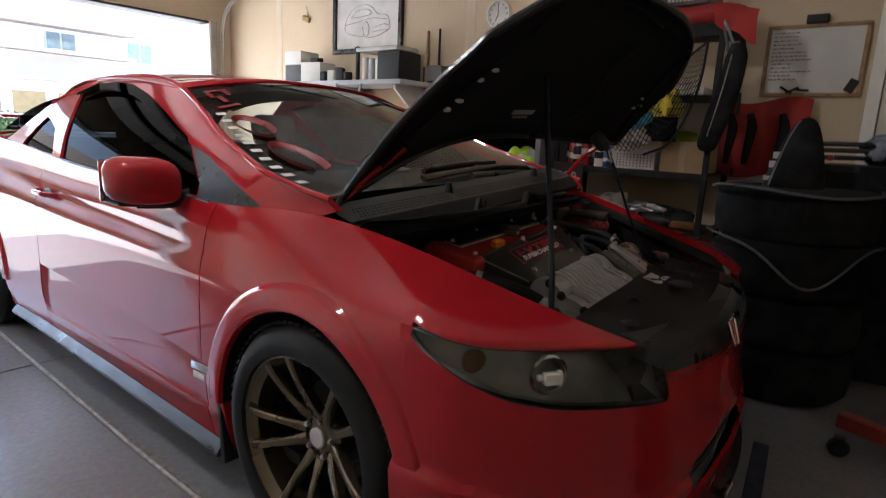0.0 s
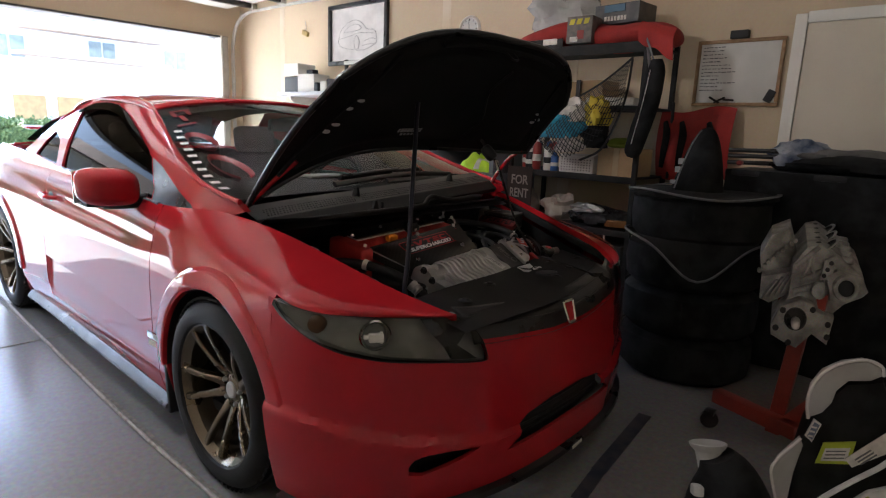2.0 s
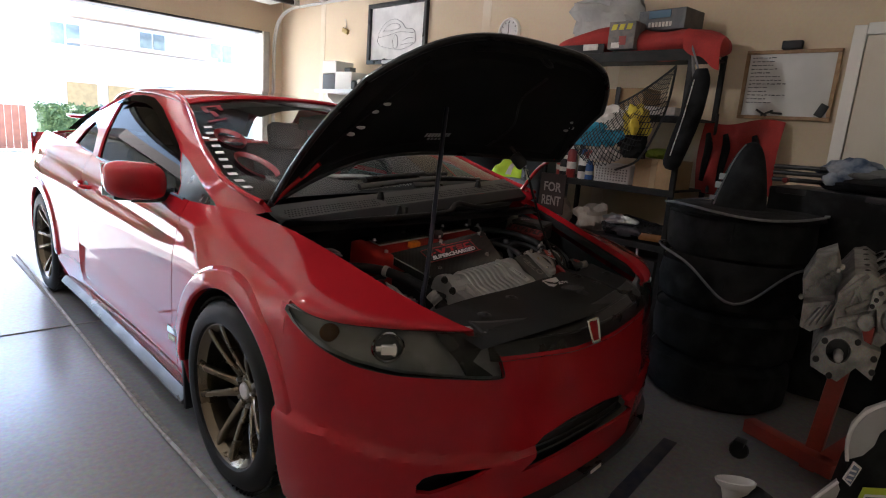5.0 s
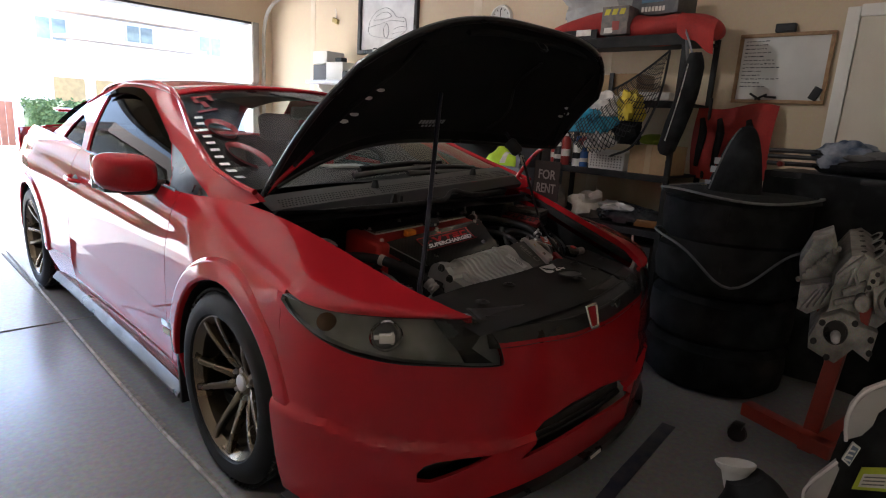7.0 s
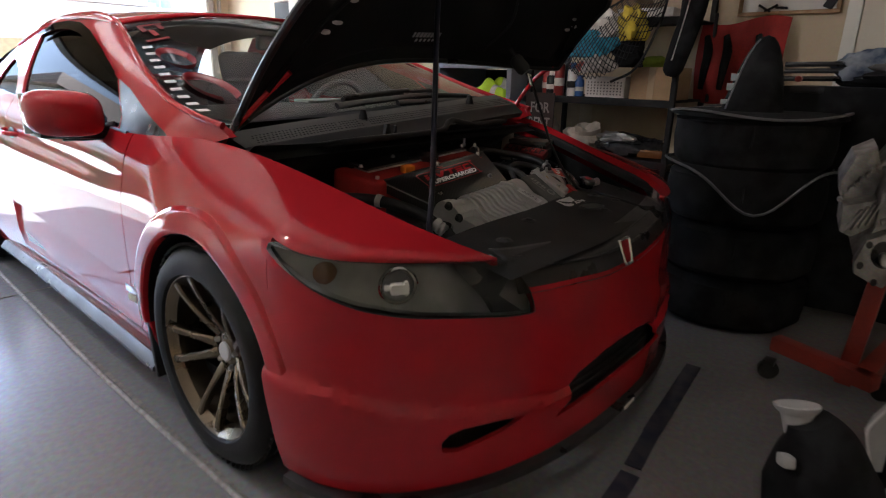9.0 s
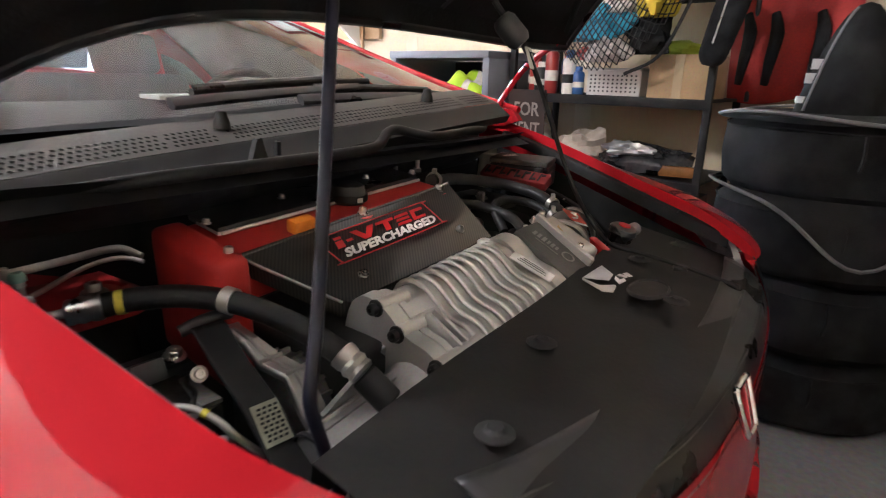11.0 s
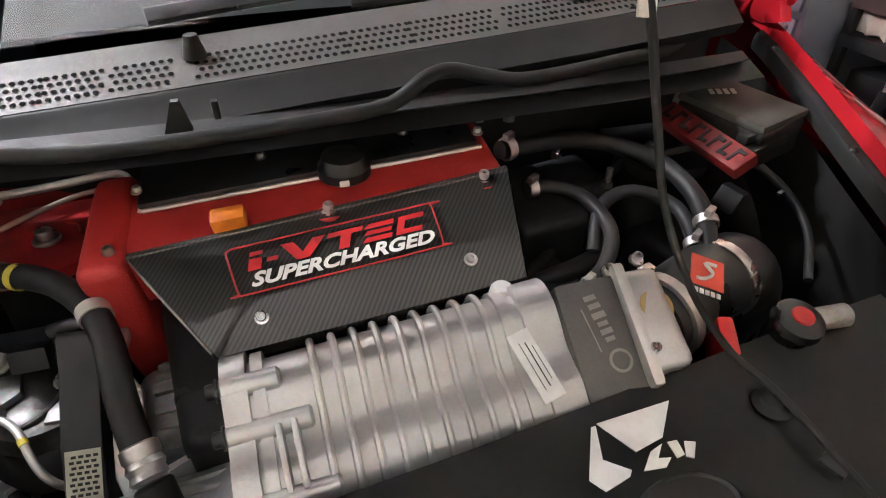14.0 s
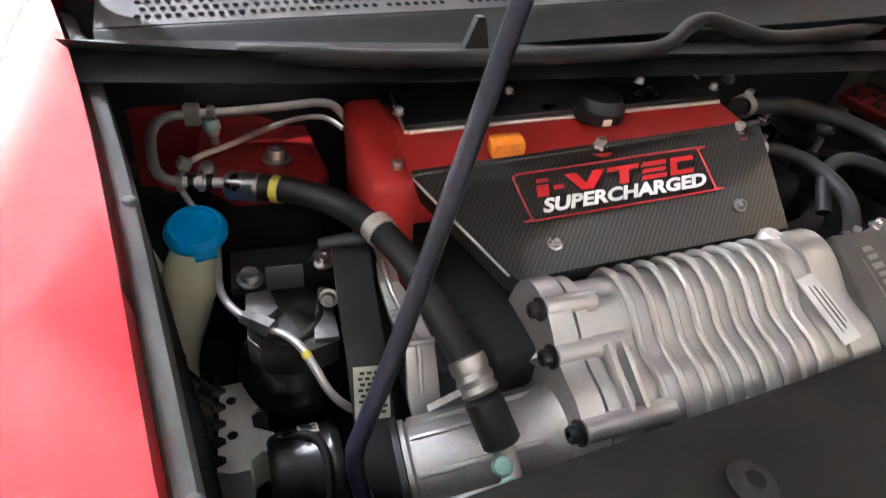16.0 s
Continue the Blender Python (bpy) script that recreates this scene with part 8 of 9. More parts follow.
def bag_pt(u, v):
    end = max(0.0, 1 - abs(u) ** 9) ** 0.5
    mid = 1.800 + 0.02 * math.sin(5 * u) - 0.05 * max(0, -u - 0.55) / 0.45
    return Vector((1.80 + (0.19 - 0.03 * math.cos(3 * u)) * math.cos(v) * end, 0.17 + 0.53 * u, mid + max(-0.072, (0.085 + 0.012 * math.sin(4 * u + 1)) * math.sin(v) * end)))


part("bag_body", grid_bm(bag_pt, lin(-1, 1, 41), lin(0, 2 * math.pi, 25)), RED_FABRIC, bag, "red canvas body")
def flap_pt(u, v):
    return Vector((1.625 - 0.045 * math.sin(math.pi * 0.5 * min(1, 2.5 * v)) - 0.008 * math.sin(7 * u + 3 * v), -0.20 - 0.205 * u - 0.01 * v, 1.845 - 0.055 * u - (0.115 + 0.055 * u + 0.01 * math.sin(9 * u)) * v))


part("bag_flap", grid_bm(flap_pt, lin(0, 1, 16), lin(0, 1, 12)), RED_FABRIC, bag, "red flap hanging over the end")
part("bag_label", box_bm((1.595, 0.38, 1.765), (0.006, 0.10, 0.035), None, 0.001), LABEL, bag, "white label")
part("label_strip", box_bm((1.60, 0.44, 1.755), (0.005, 0.30, 0.055), None, 0.001), BLACK, bag, "black strip")
carton = thing("parts_carton", (1.64, 0.19, 1.75), "grey printed parts carton with yellow bars", "carton")
part("carton_body", box_bm((1.66, 0.185, 1.825), (0.13, 0.165, 0.155), (0, 0, 3), 0.003), material("grey_carton", (0.12, 0.115, 0.11), rough=0.6, second=(0.18, 0.16, 0.14), scale=30), carton)
for k in range(3):
    part("yellow_bar", prism_bm([(0, 0), (0.032, 0), (0.042, 0.032), (0.010, 0.032)], 0.001, axes((1.592, 0.25 - 0.048 * k, 1.855), (0, -1, 0), (0, 0, 1))), material("yellow_print", (0.55, 0.48, 0.03), rough=0.5), carton, smooth=False)
part("carton_label", box_bm((1.593, 0.215, 1.770), (0.002, 0.055, 0.03), None, 0), LABEL, carton, smooth=False)
part("red_print", box_bm((1.593, 0.17, 1.795), (0.002, 0.045, 0.05), None, 0), material("dull_red_print", (0.30, 0.06, 0.05), rough=0.6), carton, smooth=False)
battery = thing("battery_carton", (1.82, 0.02, 1.84), "dark charger carton with pale lettering bars", "carton")
part("carton_body", box_bm((1.84, 0.01, 1.925), (0.20, 0.30, 0.115), (0, 0, -6), 0.003), material("dark_carton", (0.06, 0.062, 0.065), rough=0.5, second=(0.09, 0.09, 0.09), scale=20), battery)
part("blue_panel", box_bm((1.735, 0.03, 1.955), (0.004, 0.14, 0.04), (0, 0, -6), 0), material("blue_print", (0.06, 0.13, 0.20), rough=0.5), battery, smooth=False)
for k in range(7):
    part("pale_bar", box_bm((1.7345, 0.085 - 0.021 * k, 1.898), (0.004, 0.015, 0.026), (0, 0, -6), 0), LABEL, battery, smooth=False)
solo("grey_cloth", lump((1.84, 0.42, 1.87), (0.13, 0.26, 0.26), 3.1, 0.5, 28), material("pale_grey_cloth", (0.36, 0.36, 0.34), rough=0.9, second=(0.30, 0.30, 0.285), scale=12, bump=0.3), "crumpled pale grey cloth bag on the top shelf", "cloth")
# second shelf: cartons, trays
box_thing("carton", (1.84, 0.36, 1.455), (0.22, 0.20, 0.155), CARD, "brown cardboard carton on a shelf", "carton", (0, 0, 5), "cartons")
box_thing("carton", (1.86, 0.15, 1.46), (0.20, 0.17, 0.165), CARD, "brown cardboard carton with dark tape", "carton", (0, 0, -4), "cartons")
box_thing("tape_strip", (1.74, 0.235, 1.462), (0.012, 0.03, 0.165), BLACK, "black strip between the cartons", "tape")
box_thing("paper_tray", (1.80, -0.02, 1.405), (0.30, 0.30, 0.045), LABEL, "pale stack of paper trays", "paper stack", (0, 0, 4))
box_thing("folder_stack", (1.78, 0.46, 1.397), (0.30, 0.28, 0.035), WHITE, "flat pale folders under the cartons", "paper stack", (0, 0, -3))
# third shelf: cans, basket, carton
def can(at, r, h, mat, cap, label):
    c = thing("spray_can", at, label, "can", "cans on the shelf")
    m = Matrix.Translation(at)
    part("can_body", lathe_bm([(0, 0), (r * 0.95, 0), (r, 0.006), (r, h * 0.74), (r * 0.85, h * 0.80), (r * 0.5, h * 0.83)], 18, m), mat, c)
    part("can_cap", lathe_bm([(r * 0.62, h * 0.80), (r * 0.62, h * 0.97), (r * 0.5, h), (0, h)], 16, m), cap, c)
    part("can_band", lathe_bm([(r + 0.0006, h * 0.25), (r + 0.0006, h * 0.45)], 18, m), LABEL if mat is not WHITE else BLACK, c, "pale printed band")


M_RED = material("red_can", (0.30, 0.03, 0.025), rough=0.35)
M_BLUE = material("blue_can", (0.04, 0.12, 0.35), rough=0.35)
for y, x, r, h, mat, cap in ((0.56, 1.70, 0.034, 0.16, M_RED, M_RED), (0.465, 1.67, 0.030, 0.225, M_RED, WHITE), (0.52, 1.68, 0.034, 0.14, BLACK, WHITE), (0.375, 1.67, 0.031, 0.19, WHITE, M_BLUE), (0.42, 1.74, 0.032, 0.19, M_BLUE, M_RED), (0.335, 1.68, 0.028, 0.12, M_BLUE, M_BLUE), (0.60, 1.76, 0.036, 0.18, BLACK, BLACK)):
    can((x, y, 0.961), r, h, mat, cap, {M_RED: "red spray can on the shelf", BLACK: "black can with a pale cap", WHITE: "white spray bottle with a blue cap", M_BLUE: "blue spray can on the shelf"}[mat])
basket = thing("plastic_basket", (1.75, 0.15, 0.961), "white perforated plastic basket", "basket")
BASK = material("white_basket", (0.62, 0.60, 0.57), rough=0.4)
part("basket_front", box_bm((1.635, 0.15, 1.015), (0.005, 0.235, 0.105), None, 0.002), BASK, basket)
part("basket_back", box_bm((1.845, 0.15, 1.015), (0.005, 0.235, 0.105), None, 0.002), BASK, basket)
part("basket_end", box_bm((1.74, 0.0325, 1.015), (0.205, 0.005, 0.105), None, 0.002), BASK, basket)
part("basket_end", box_bm((1.74, 0.2675, 1.015), (0.205, 0.005, 0.105), None, 0.002), BASK, basket)
part("basket_rim", tube_bm([(1.632, 0.03, 1.07), (1.632, 0.27, 1.07), (1.848, 0.27, 1.07), (1.848, 0.03, 1.07), (1.632, 0.03, 1.07)], 0.006, 6, 1), BASK, basket)
# black squares on the front stand for the shade in its holes
dots = bmesh.new()
for r in range(5):
    for k in range(11):
        add(dots, box_bm((1.6318, 0.05 + 0.020 * k, 0.980 + 0.016 * r), (0.002, 0.007, 0.007), None, 0))
tagged(part("basket_holes", dots, BLACK, basket, "dark squares drawn for shaded holes", smooth=False), kind="stuff")
cbox = thing("cardboard_box", (1.74, -0.12, 0.961), "brown cardboard box sealed with clear tape", "box")
part("box_body", box_bm((1.76, -0.118, 1.045), (0.26, 0.235, 0.168), None, 0.003), CARD, cbox)
part("box_tape", box_bm((1.629, -0.12, 1.045), (0.002, 0.035, 0.168), None, 0), material("clear_tape", (0.50, 0.38, 0.24), rough=0.2), cbox, "shiny tape strip", smooth=False)
solo("tennis_ball_bag", lump((1.80, -0.06, 1.13), (0.07, 0.09, 0.06), 5.5, 0.3), material("lime_cloth", (0.35, 0.42, 0.03), rough=0.8), "lime yellow cloth on a cardboard box", "cloth")
# fourth shelf: bags and parts
PLASTIC_BAG = material("crinkled_plastic", (0.45, 0.39, 0.33), rough=0.35, second=(0.38, 0.32, 0.27), scale=25, bump=0.3)
for c, s, sd, mat, lb in (((1.70, 0.56, 0.64), (0.08, 0.09, 0.19), 1.2, PLASTIC_BAG, "knotted pale plastic bag"), ((1.72, 0.30, 0.64), (0.09, 0.11, 0.17), 2.4, PLASTIC_BAG, "pale plastic bag of parts")):
    solo("plastic_bag", lump(c, s, sd, 0.5, 26), mat, lb, "bag", "bags on the shelf")
solo("parts_bag", lump((1.72, 0.0, 0.64), (0.11, 0.20, 0.12), 4.2, 0.4, 28), material("black_glossy_bag", (0.02, 0.02, 0.022), rough=0.2, second=(0.04, 0.04, 0.04), scale=20, bump=0.4), "black glossy bag with silver parts", "bag")
solo("silver_foil", lump((1.66, 0.06, 0.72), (0.05, 0.10, 0.05), 8.2, 0.6, 24), material("silver_foil", (0.5, 0.5, 0.5), rough=0.3, metal=0.8, bump=0.4), "crumpled silver foil on a bag", "foil")
solo("orange_light", box_bm((1.64, -0.16, 0.672), (0.05, 0.14, 0.045), (0, 0, 12), 0.012), AMBER, "amber plastic lamp lens on the shelf", "lamp lens")
for k, (y, m) in enumerate(((0.02, YELLOW), (-0.05, WHITE), (0.10, M_RED), (0.22, BLACK), (-0.14, YELLOW), (0.32, WHITE), (0.40, BLACK))):
    g = thing("hand_tool", (1.60, y, 0.50), "hand tool with a coloured grip standing in the lower shelf", "tool", "tools on the lower shelf")
    part("grip", tube_bm([(1.62, y, 0.31), (1.60, y + 0.02, 0.42), (1.61, y + 0.03, 0.52)], [0.018, 0.022, 0.015], 10, 5), m, g)
    part("shaft", rod_bm((1.61, y + 0.03, 0.51), (1.63, y + 0.05, 0.60), 0.008, 8), STEEL, g)
box_thing("lower_crate", (1.84, 0.2, 0.42), (0.38, 0.80, 0.22), BLACK, "dark plastic crate on the lower shelf", "crate")

# ball net hanging before the shelf
net = thing("storage_net", (1.52, 0.1, 1.6), "black cord net holding blue, white and yellow cloths", "net")
for c, s, sd, mat, lb in (((1.485, 0.225, 1.175), (0.080, 0.165, 0.155), 1.1, material("blue_cloth", (0.03, 0.30, 0.46), rough=0.8, second=(0.02, 0.20, 0.32), scale=14, bump=0.4), "crumpled blue cloth"),
                          ((1.52, 0.11, 1.275), (0.070, 0.125, 0.125), 3.7, material("white_cloth", (0.66, 0.62, 0.58), rough=0.85, second=(0.48, 0.45, 0.42), scale=16, bump=0.4), "crumpled white cloth"),
                          ((1.485, -0.045, 1.255), (0.065, 0.070, 0.165), 5.3, material("yellow_cloth", (0.58, 0.44, 0.03), rough=0.8, second=(0.44, 0.34, 0.03), scale=18, bump=0.4), "crumpled yellow cloth"),
                          ((1.475, 0.125, 1.095), (0.060, 0.085, 0.090), 7.9, material("pale_cloth", (0.66, 0.60, 0.56), rough=0.85, second=(0.34, 0.30, 0.28), scale=16, bump=0.3), "crumpled pale cloth"),
                          ((1.465, 0.185, 1.100), (0.045, 0.050, 0.055), 9.4, M_RED, "crumpled red cloth"),
                          ((1.53, -0.02, 1.125), (0.060, 0.085, 0.150), 2.2, CLOTH_BLACK, "dark cloth")):
    part("cloth", lump(c, s, sd, 0.55, 32), mat, net, lb)
def net_pt(u, v):
    y = 0.42 - 0.62 * u
    top = 1.36 + 0.28 * u ** 2.0
    bot = 1.30 - 0.27 * math.sin(math.pi * min(1, u * 0.95 + 0.02)) ** 0.8 + 0.14 * u * u
    z = bot + (top - bot) * v
    return Vector((1.56 - 0.17 * math.sin(math.pi * (0.08 + 0.84 * u)) ** 0.7 * math.sin(math.pi * min(1, 0.25 + 0.72 * v)), y, z))


cords = bmesh.new()
for k in range(-14, 26):
    a = [net_pt((k + t) / 24.0, t / 10.0) for t in range(11) if 0 <= (k + t) / 24.0 <= 1]
    b = [net_pt((k + 10 - t) / 24.0, t / 10.0) for t in range(11) if 0 <= (k + 10 - t) / 24.0 <= 1]
    for line in (a, b):
        if len(line) > 2:
            add(cords, tube_bm(line, 0.0024, 5, 2))
tagged(part("net_mesh", cords, BLACK, net, "knotted black cords"), kind="stuff")
part("net_rim", tube_bm([net_pt(u, 1) for u in lin(0, 1, 12)], 0.006, 6, 3), BLACK, net)
part("net_rim", tube_bm([(1.55, -0.2, 1.63), (1.54, -0.19, 1.45), (1.52, -0.16, 1.30), (1.50, -0.08, 1.12), (1.50, 0.05, 1.05)], 0.007, 8, 5), BLACK, net)
# bat bag on a hook
bat = thing("bat_bag", (1.53, -0.30, 1.1), "long black padded bag hanging from the shelf", "bag")
part("bag_body", tube_bm([(1.54, -0.345, 1.62), (1.545, -0.345, 1.55), (1.55, -0.325, 1.40), (1.545, -0.29, 1.25), (1.54, -0.26, 1.12), (1.54, -0.252, 1.085)], [0.035, 0.060, 0.066, 0.066, 0.058, 0.03], 16, 6, 0.8), CLOTH_BLACK, bat)
part("bag_strap", tube_bm([(1.55, -0.33, 1.60), (1.57, -0.28, 1.70), (1.60, -0.24, 1.755), (1.60, -0.26, 1.70), (1.56, -0.30, 1.58)], 0.010, 6, 6, 0.3), CLOTH_GREY, bat, "grey strap")
part("bag_zip", tube_bm([(1.49, -0.335, 1.56), (1.49, -0.31, 1.38), (1.485, -0.27, 1.16)], 0.003, 6, 5), STEEL, bat)
# red canvas chair bag on the wall
chair = thing("camping_chair", (2.0, -0.42, 1.0), "folded red canvas camping chair hung on the wall", "chair")
part("canvas", grid_bm(lambda u, v: Vector((2.04 - 0.03 * math.sin(9 * u) * math.sin(2 * v) - 0.05 * math.sin(math.pi * v), -0.21 - 0.44 * u, 1.38 - 0.42 * v - 0.02 * math.sin(6 * u))), lin(0, 1, 30), lin(0, 1, 14)), RED_FABRIC, chair, "red canvas", )
for y in (-0.26, -0.36, -0.52):
    part("dark_fold", tube_bm([(1.98, y, 1.30), (1.965, y - 0.02, 1.22), (1.97, y - 0.01, 1.12), (1.98, y, 1.02)], [0.02, 0.035, 0.03, 0.02], 10, 5, 0.6), CLOTH_BLACK, chair, "dark fold and strap")
part("chair_pole", rod_bm((2.0, -0.30, 0.95), (2.02, -0.28, 1.42), 0.010, 8), BLACK, chair)

# sign, vest, cabinet beyond the car
SIGN_GREY = material("sign_letters", (0.33, 0.30, 0.28), rough=0.6, scale=20)
sign = thing("rent_sign", (1.60, 0.54, 0.73), "dark plastic sign with the words for rent", "sign")
part("sign_board", box_bm((1.60, 0.545, 0.845), (0.006, 0.20, 0.26), None, 0.001), material("dark_sign", (0.035, 0.022, 0.018), rough=0.5), sign, smooth=False)
part("sign_word", text_bm("FOR", 0.085, axes((1.5955, 0.545, 0.885), (0, -1, 0), (0, 0, 1)), 0.0008, 0.85), SIGN_GREY, sign, "pale word for", smooth=False)
part("sign_word", text_bm("RENT", 0.085, axes((1.5955, 0.545, 0.795), (0, -1, 0), (0, 0, 1)), 0.0008, 0.72), SIGN_GREY, sign, "pale word rent", smooth=False)
cab = thing("steel_cabinet", (1.45, 0.95, 0), "grey steel tool cabinet beside the shelves", "cabinet")
CAB = material("grey_cabinet", (0.20, 0.215, 0.25), rough=0.4, second=(0.18, 0.195, 0.225), scale=5)
part("cabinet_body", box_bm((1.72, 0.98, 0.46), (0.52, 0.62, 0.92), None, 0.01), CAB, cab)
for k in range(4):
    d = part("drawer", box_bm((1.455, 0.98, 0.16 + 0.21 * k), (0.018, 0.58, 0.19), None, 0.004), CAB, cab, "grey drawer front")
    part("drawer_handle", box_bm((1.44, 0.98, 0.225 + 0.21 * k), (0.014, 0.54, 0.018), None, 0.004), STEEL, d, "bright drawer pull")
part("cabinet_sticker", box_bm((1.445, 0.80, 0.70), (0.004, 0.10, 0.05), None, 0), LABEL, cab, "pale sticker with bars", smooth=False)
for y in (0.690, 1.270):
    part("cabinet_side", box_bm((1.72, y, 1.015), (0.52, 0.036, 0.19), None, 0.004), CAB, cab, "grey side of the open bay")
part("cabinet_top", box_bm((1.72, 0.98, 1.125), (0.54, 0.62, 0.034), None, 0.006), CAB, cab, "grey top of the open bay")
# black in place of the shade inside the bay
part("cabinet_back", box_bm((1.965, 0.98, 1.015), (0.02, 0.54, 0.18), None, 0.002), BLACK, cab, "back of the open bay, blackened for its shade")
vest = thing("safety_vest", (1.56, 0.86, 0.92), "lime yellow safety vest with grey tape heaped in the cabinet", "vest")
LIME = material("hi_vis_lime", (0.52, 0.76, 0.03), rough=0.7, second=(0.42, 0.64, 0.03), scale=9, bump=0.2)


def vest_pt(u, v, out=0.0):
    a, b = 2 * u - 1, 2 * v - 1
    fall = max(0.0, 1 - abs(a) ** 3) * max(0.0, 1 - abs(b) ** 3)
    crease_z = 0.022 * math.sin(9 * u + 5 * v) + 0.016 * math.sin(17 * v - 8 * u)
    return Vector((1.57 + 0.12 * b + 0.02 * math.sin(8 * u), 0.86 + 0.15 * a + 0.015 * math.sin(9 * v), 0.924 + fall * (0.085 + crease_z + 0.03 * v) + out))


part("vest_cloth", grid_bm(vest_pt, lin(0, 1, 34), lin(0, 1, 26)), LIME, vest, "lime cloth")
part("grey_tape", grid_bm(lambda u, v: vest_pt(u, v, 0.004), lin(0.30, 0.42, 6), lin(0.03, 0.97, 24)), LABEL, vest, "grey reflective tape")

# ---- stacked tyres in covers ----
for k in range(4):
    z = 0.234 * k
    t = thing("spare_tyre", (1.38, -0.72, z), "tyre in a black cloth cover stacked on others" if k else "tyre in a black cloth cover standing on the floor", "tyre", "stacked tyres")
    prof = [(0.0, z + 0.01), (0.17, z + 0.004), (0.29, z + 0.006), (0.322, z + 0.035), (0.332, z + 0.115), (0.322, z + 0.20), (0.29, z + 0.228), (0.17, z + 0.232), (0.0, z + 0.226)]
    b = lathe_bm(prof, 48, Matrix.Translation((1.38, -0.72, 0)))
    for v in b.verts:
        d = v.co - Vector((1.38, -0.72, v.co.z))
        v.co += d * 0.02 * noise.noise(v.co * 7) + Vector((0, 0, 0.004 * noise.noise(v.co * 9)))
    part("cover", b, CLOTH_BLACK, t, "black cloth cover")
    part("seam", tube_bm([(1.38 + 0.326 * math.cos(a), -0.72 + 0.326 * math.sin(a), z + 0.205 + 0.003 * math.sin(5 * a)) for a in lin(0, 2 * math.pi, 49)], 0.003, 6, 1), CLOTH_BLACK, t, "stitched seam")
    part("tie", tube_bm([(1.38 - 0.328, -0.80, z + 0.20), (1.38 - 0.336, -0.805, z + 0.15), (1.38 - 0.333, -0.80, z + 0.11)], 0.004, 6, 3), CLOTH_BLACK, t, "drawstring end")
def skirt(a):
    """Height of the draped hem round the stack."""
    return 0.715 - 0.165 * max(0.0, math.cos(a - radians(203))) ** 9 + 0.012 * math.cos(3 * a)


for top, hem, nm in ((0.945, None, "tyre_mat"), (0.72, skirt, "tyre_cover_flap")):
    c = thing(nm, (1.38, -0.72, top), "black cloth with a grey bound edge lying over the tyres", "tyre cover", "tyre covers")
    if hem is None:
        part("cloth", lathe_bm([(0, top), (0.30, top), (0.345, top - 0.006), (0.35, top - 0.02)], 48, Matrix.Translation((1.38, -0.72, 0))), CLOTH_BLACK, c)
        part("binding", tube_bm([(1.38 + 0.352 * math.cos(a), -0.72 + 0.352 * math.sin(a), top - 0.004 + 0.012 * math.sin(3 * a)) for a in lin(0, 2 * math.pi, 49)], 0.006, 6, 1), CLOTH_GREY, c, "grey bound edge")
    else:
        part("cloth", grid_bm(lambda a, v: Vector((1.38 + (0.338 + 0.012 * v) * math.cos(a), -0.72 + (0.338 + 0.012 * v) * math.sin(a), 0.725 + (hem(a) - 0.725) * v)), lin(0, 2 * math.pi, 65), lin(0, 1, 6)), CLOTH_BLACK, c)
        part("binding", tube_bm([(1.38 + 0.352 * math.cos(a), -0.72 + 0.352 * math.sin(a), hem(a)) for a in lin(0, 2 * math.pi, 65)], 0.006, 6, 1), CLOTH_GREY, c, "grey bound edge")
helm = thing("helmet_bag", (1.36, -0.70, 0.95), "black rounded wedge bag with a grey zip", "bag")
def wedge(u, v):
    th = u * 2 * math.pi
    taper = (1 - v) ** 0.45
    return Vector((1.36 + 0.10 * math.cos(th) * taper, -0.70 - 0.02 * v + 0.125 * math.copysign(abs(math.sin(th)) ** 0.8, math.sin(th)) * taper, 0.945 + 0.315 * v))


part("bag_body", grid_bm(wedge, lin(0, 1, 33), [0, 0.05, 0.2, 0.4, 0.6, 0.75, 0.85, 0.92, 0.97, 1.0]), CLOTH_BLACK, helm, "black cloth body")
part("bag_zip", tube_bm([wedge(0.5 - 0.11, v) + Vector((-0.003, 0, 0)) for v in (0.02, 0.2, 0.4, 0.6, 0.75, 0.88, 0.95)], 0.004, 6, 3), CLOTH_GREY, helm, "grey zip")
for v, h in ((0.12, 0.02), (0.32, 0.03), (0.45, 0.03)):
    part("bag_print", box_bm(wedge(0.36, v) + Vector((-0.004, 0.006, 0)), (0.003, 0.03, h), (0, 0, 20), 0.001), GREY_PRINT, helm, "grey print bars", smooth=False)

# dark table with clothes behind the stack
table = thing("work_table", (1.78, -1.25, 0), "dark table heaped with black cloths", "table")
part("table_top", box_bm((1.80, -1.24, 1.04), (0.48, 0.95, 0.03), None, 0.005), BLACK, table)
for x in (1.60, 2.0):
    for y in (-0.80, -1.68):
        part("table_leg", box_bm((x, y, 0.512), (0.04, 0.04, 1.024), None, 0.004), BLACK, table)
part("table_skirt", grid_bm(lambda u, v: Vector((1.555 + 0.012 * math.sin(16 * u), -0.77 - 0.94 * u, 1.055 - 1.0 * v)), lin(0, 1, 40), lin(0, 1, 5)), CLOTH_BLACK, table, "black cloth hanging to the floor")
solo("black_cloth", lump((1.80, -1.30, 1.055), (0.22, 0.36, 0.10), 6.4, 0.3, 26), CLOTH_BLACK, "black cloth heaped on the table", "cloth")
solo("grey_cloth", lump((1.74, -1.28, 1.10), (0.12, 0.22, 0.08), 9.4, 0.4, 26), material("mid_grey_cloth", (0.14, 0.135, 0.13), rough=0.9, bump=0.3), "grey cloth on the table", "cloth")
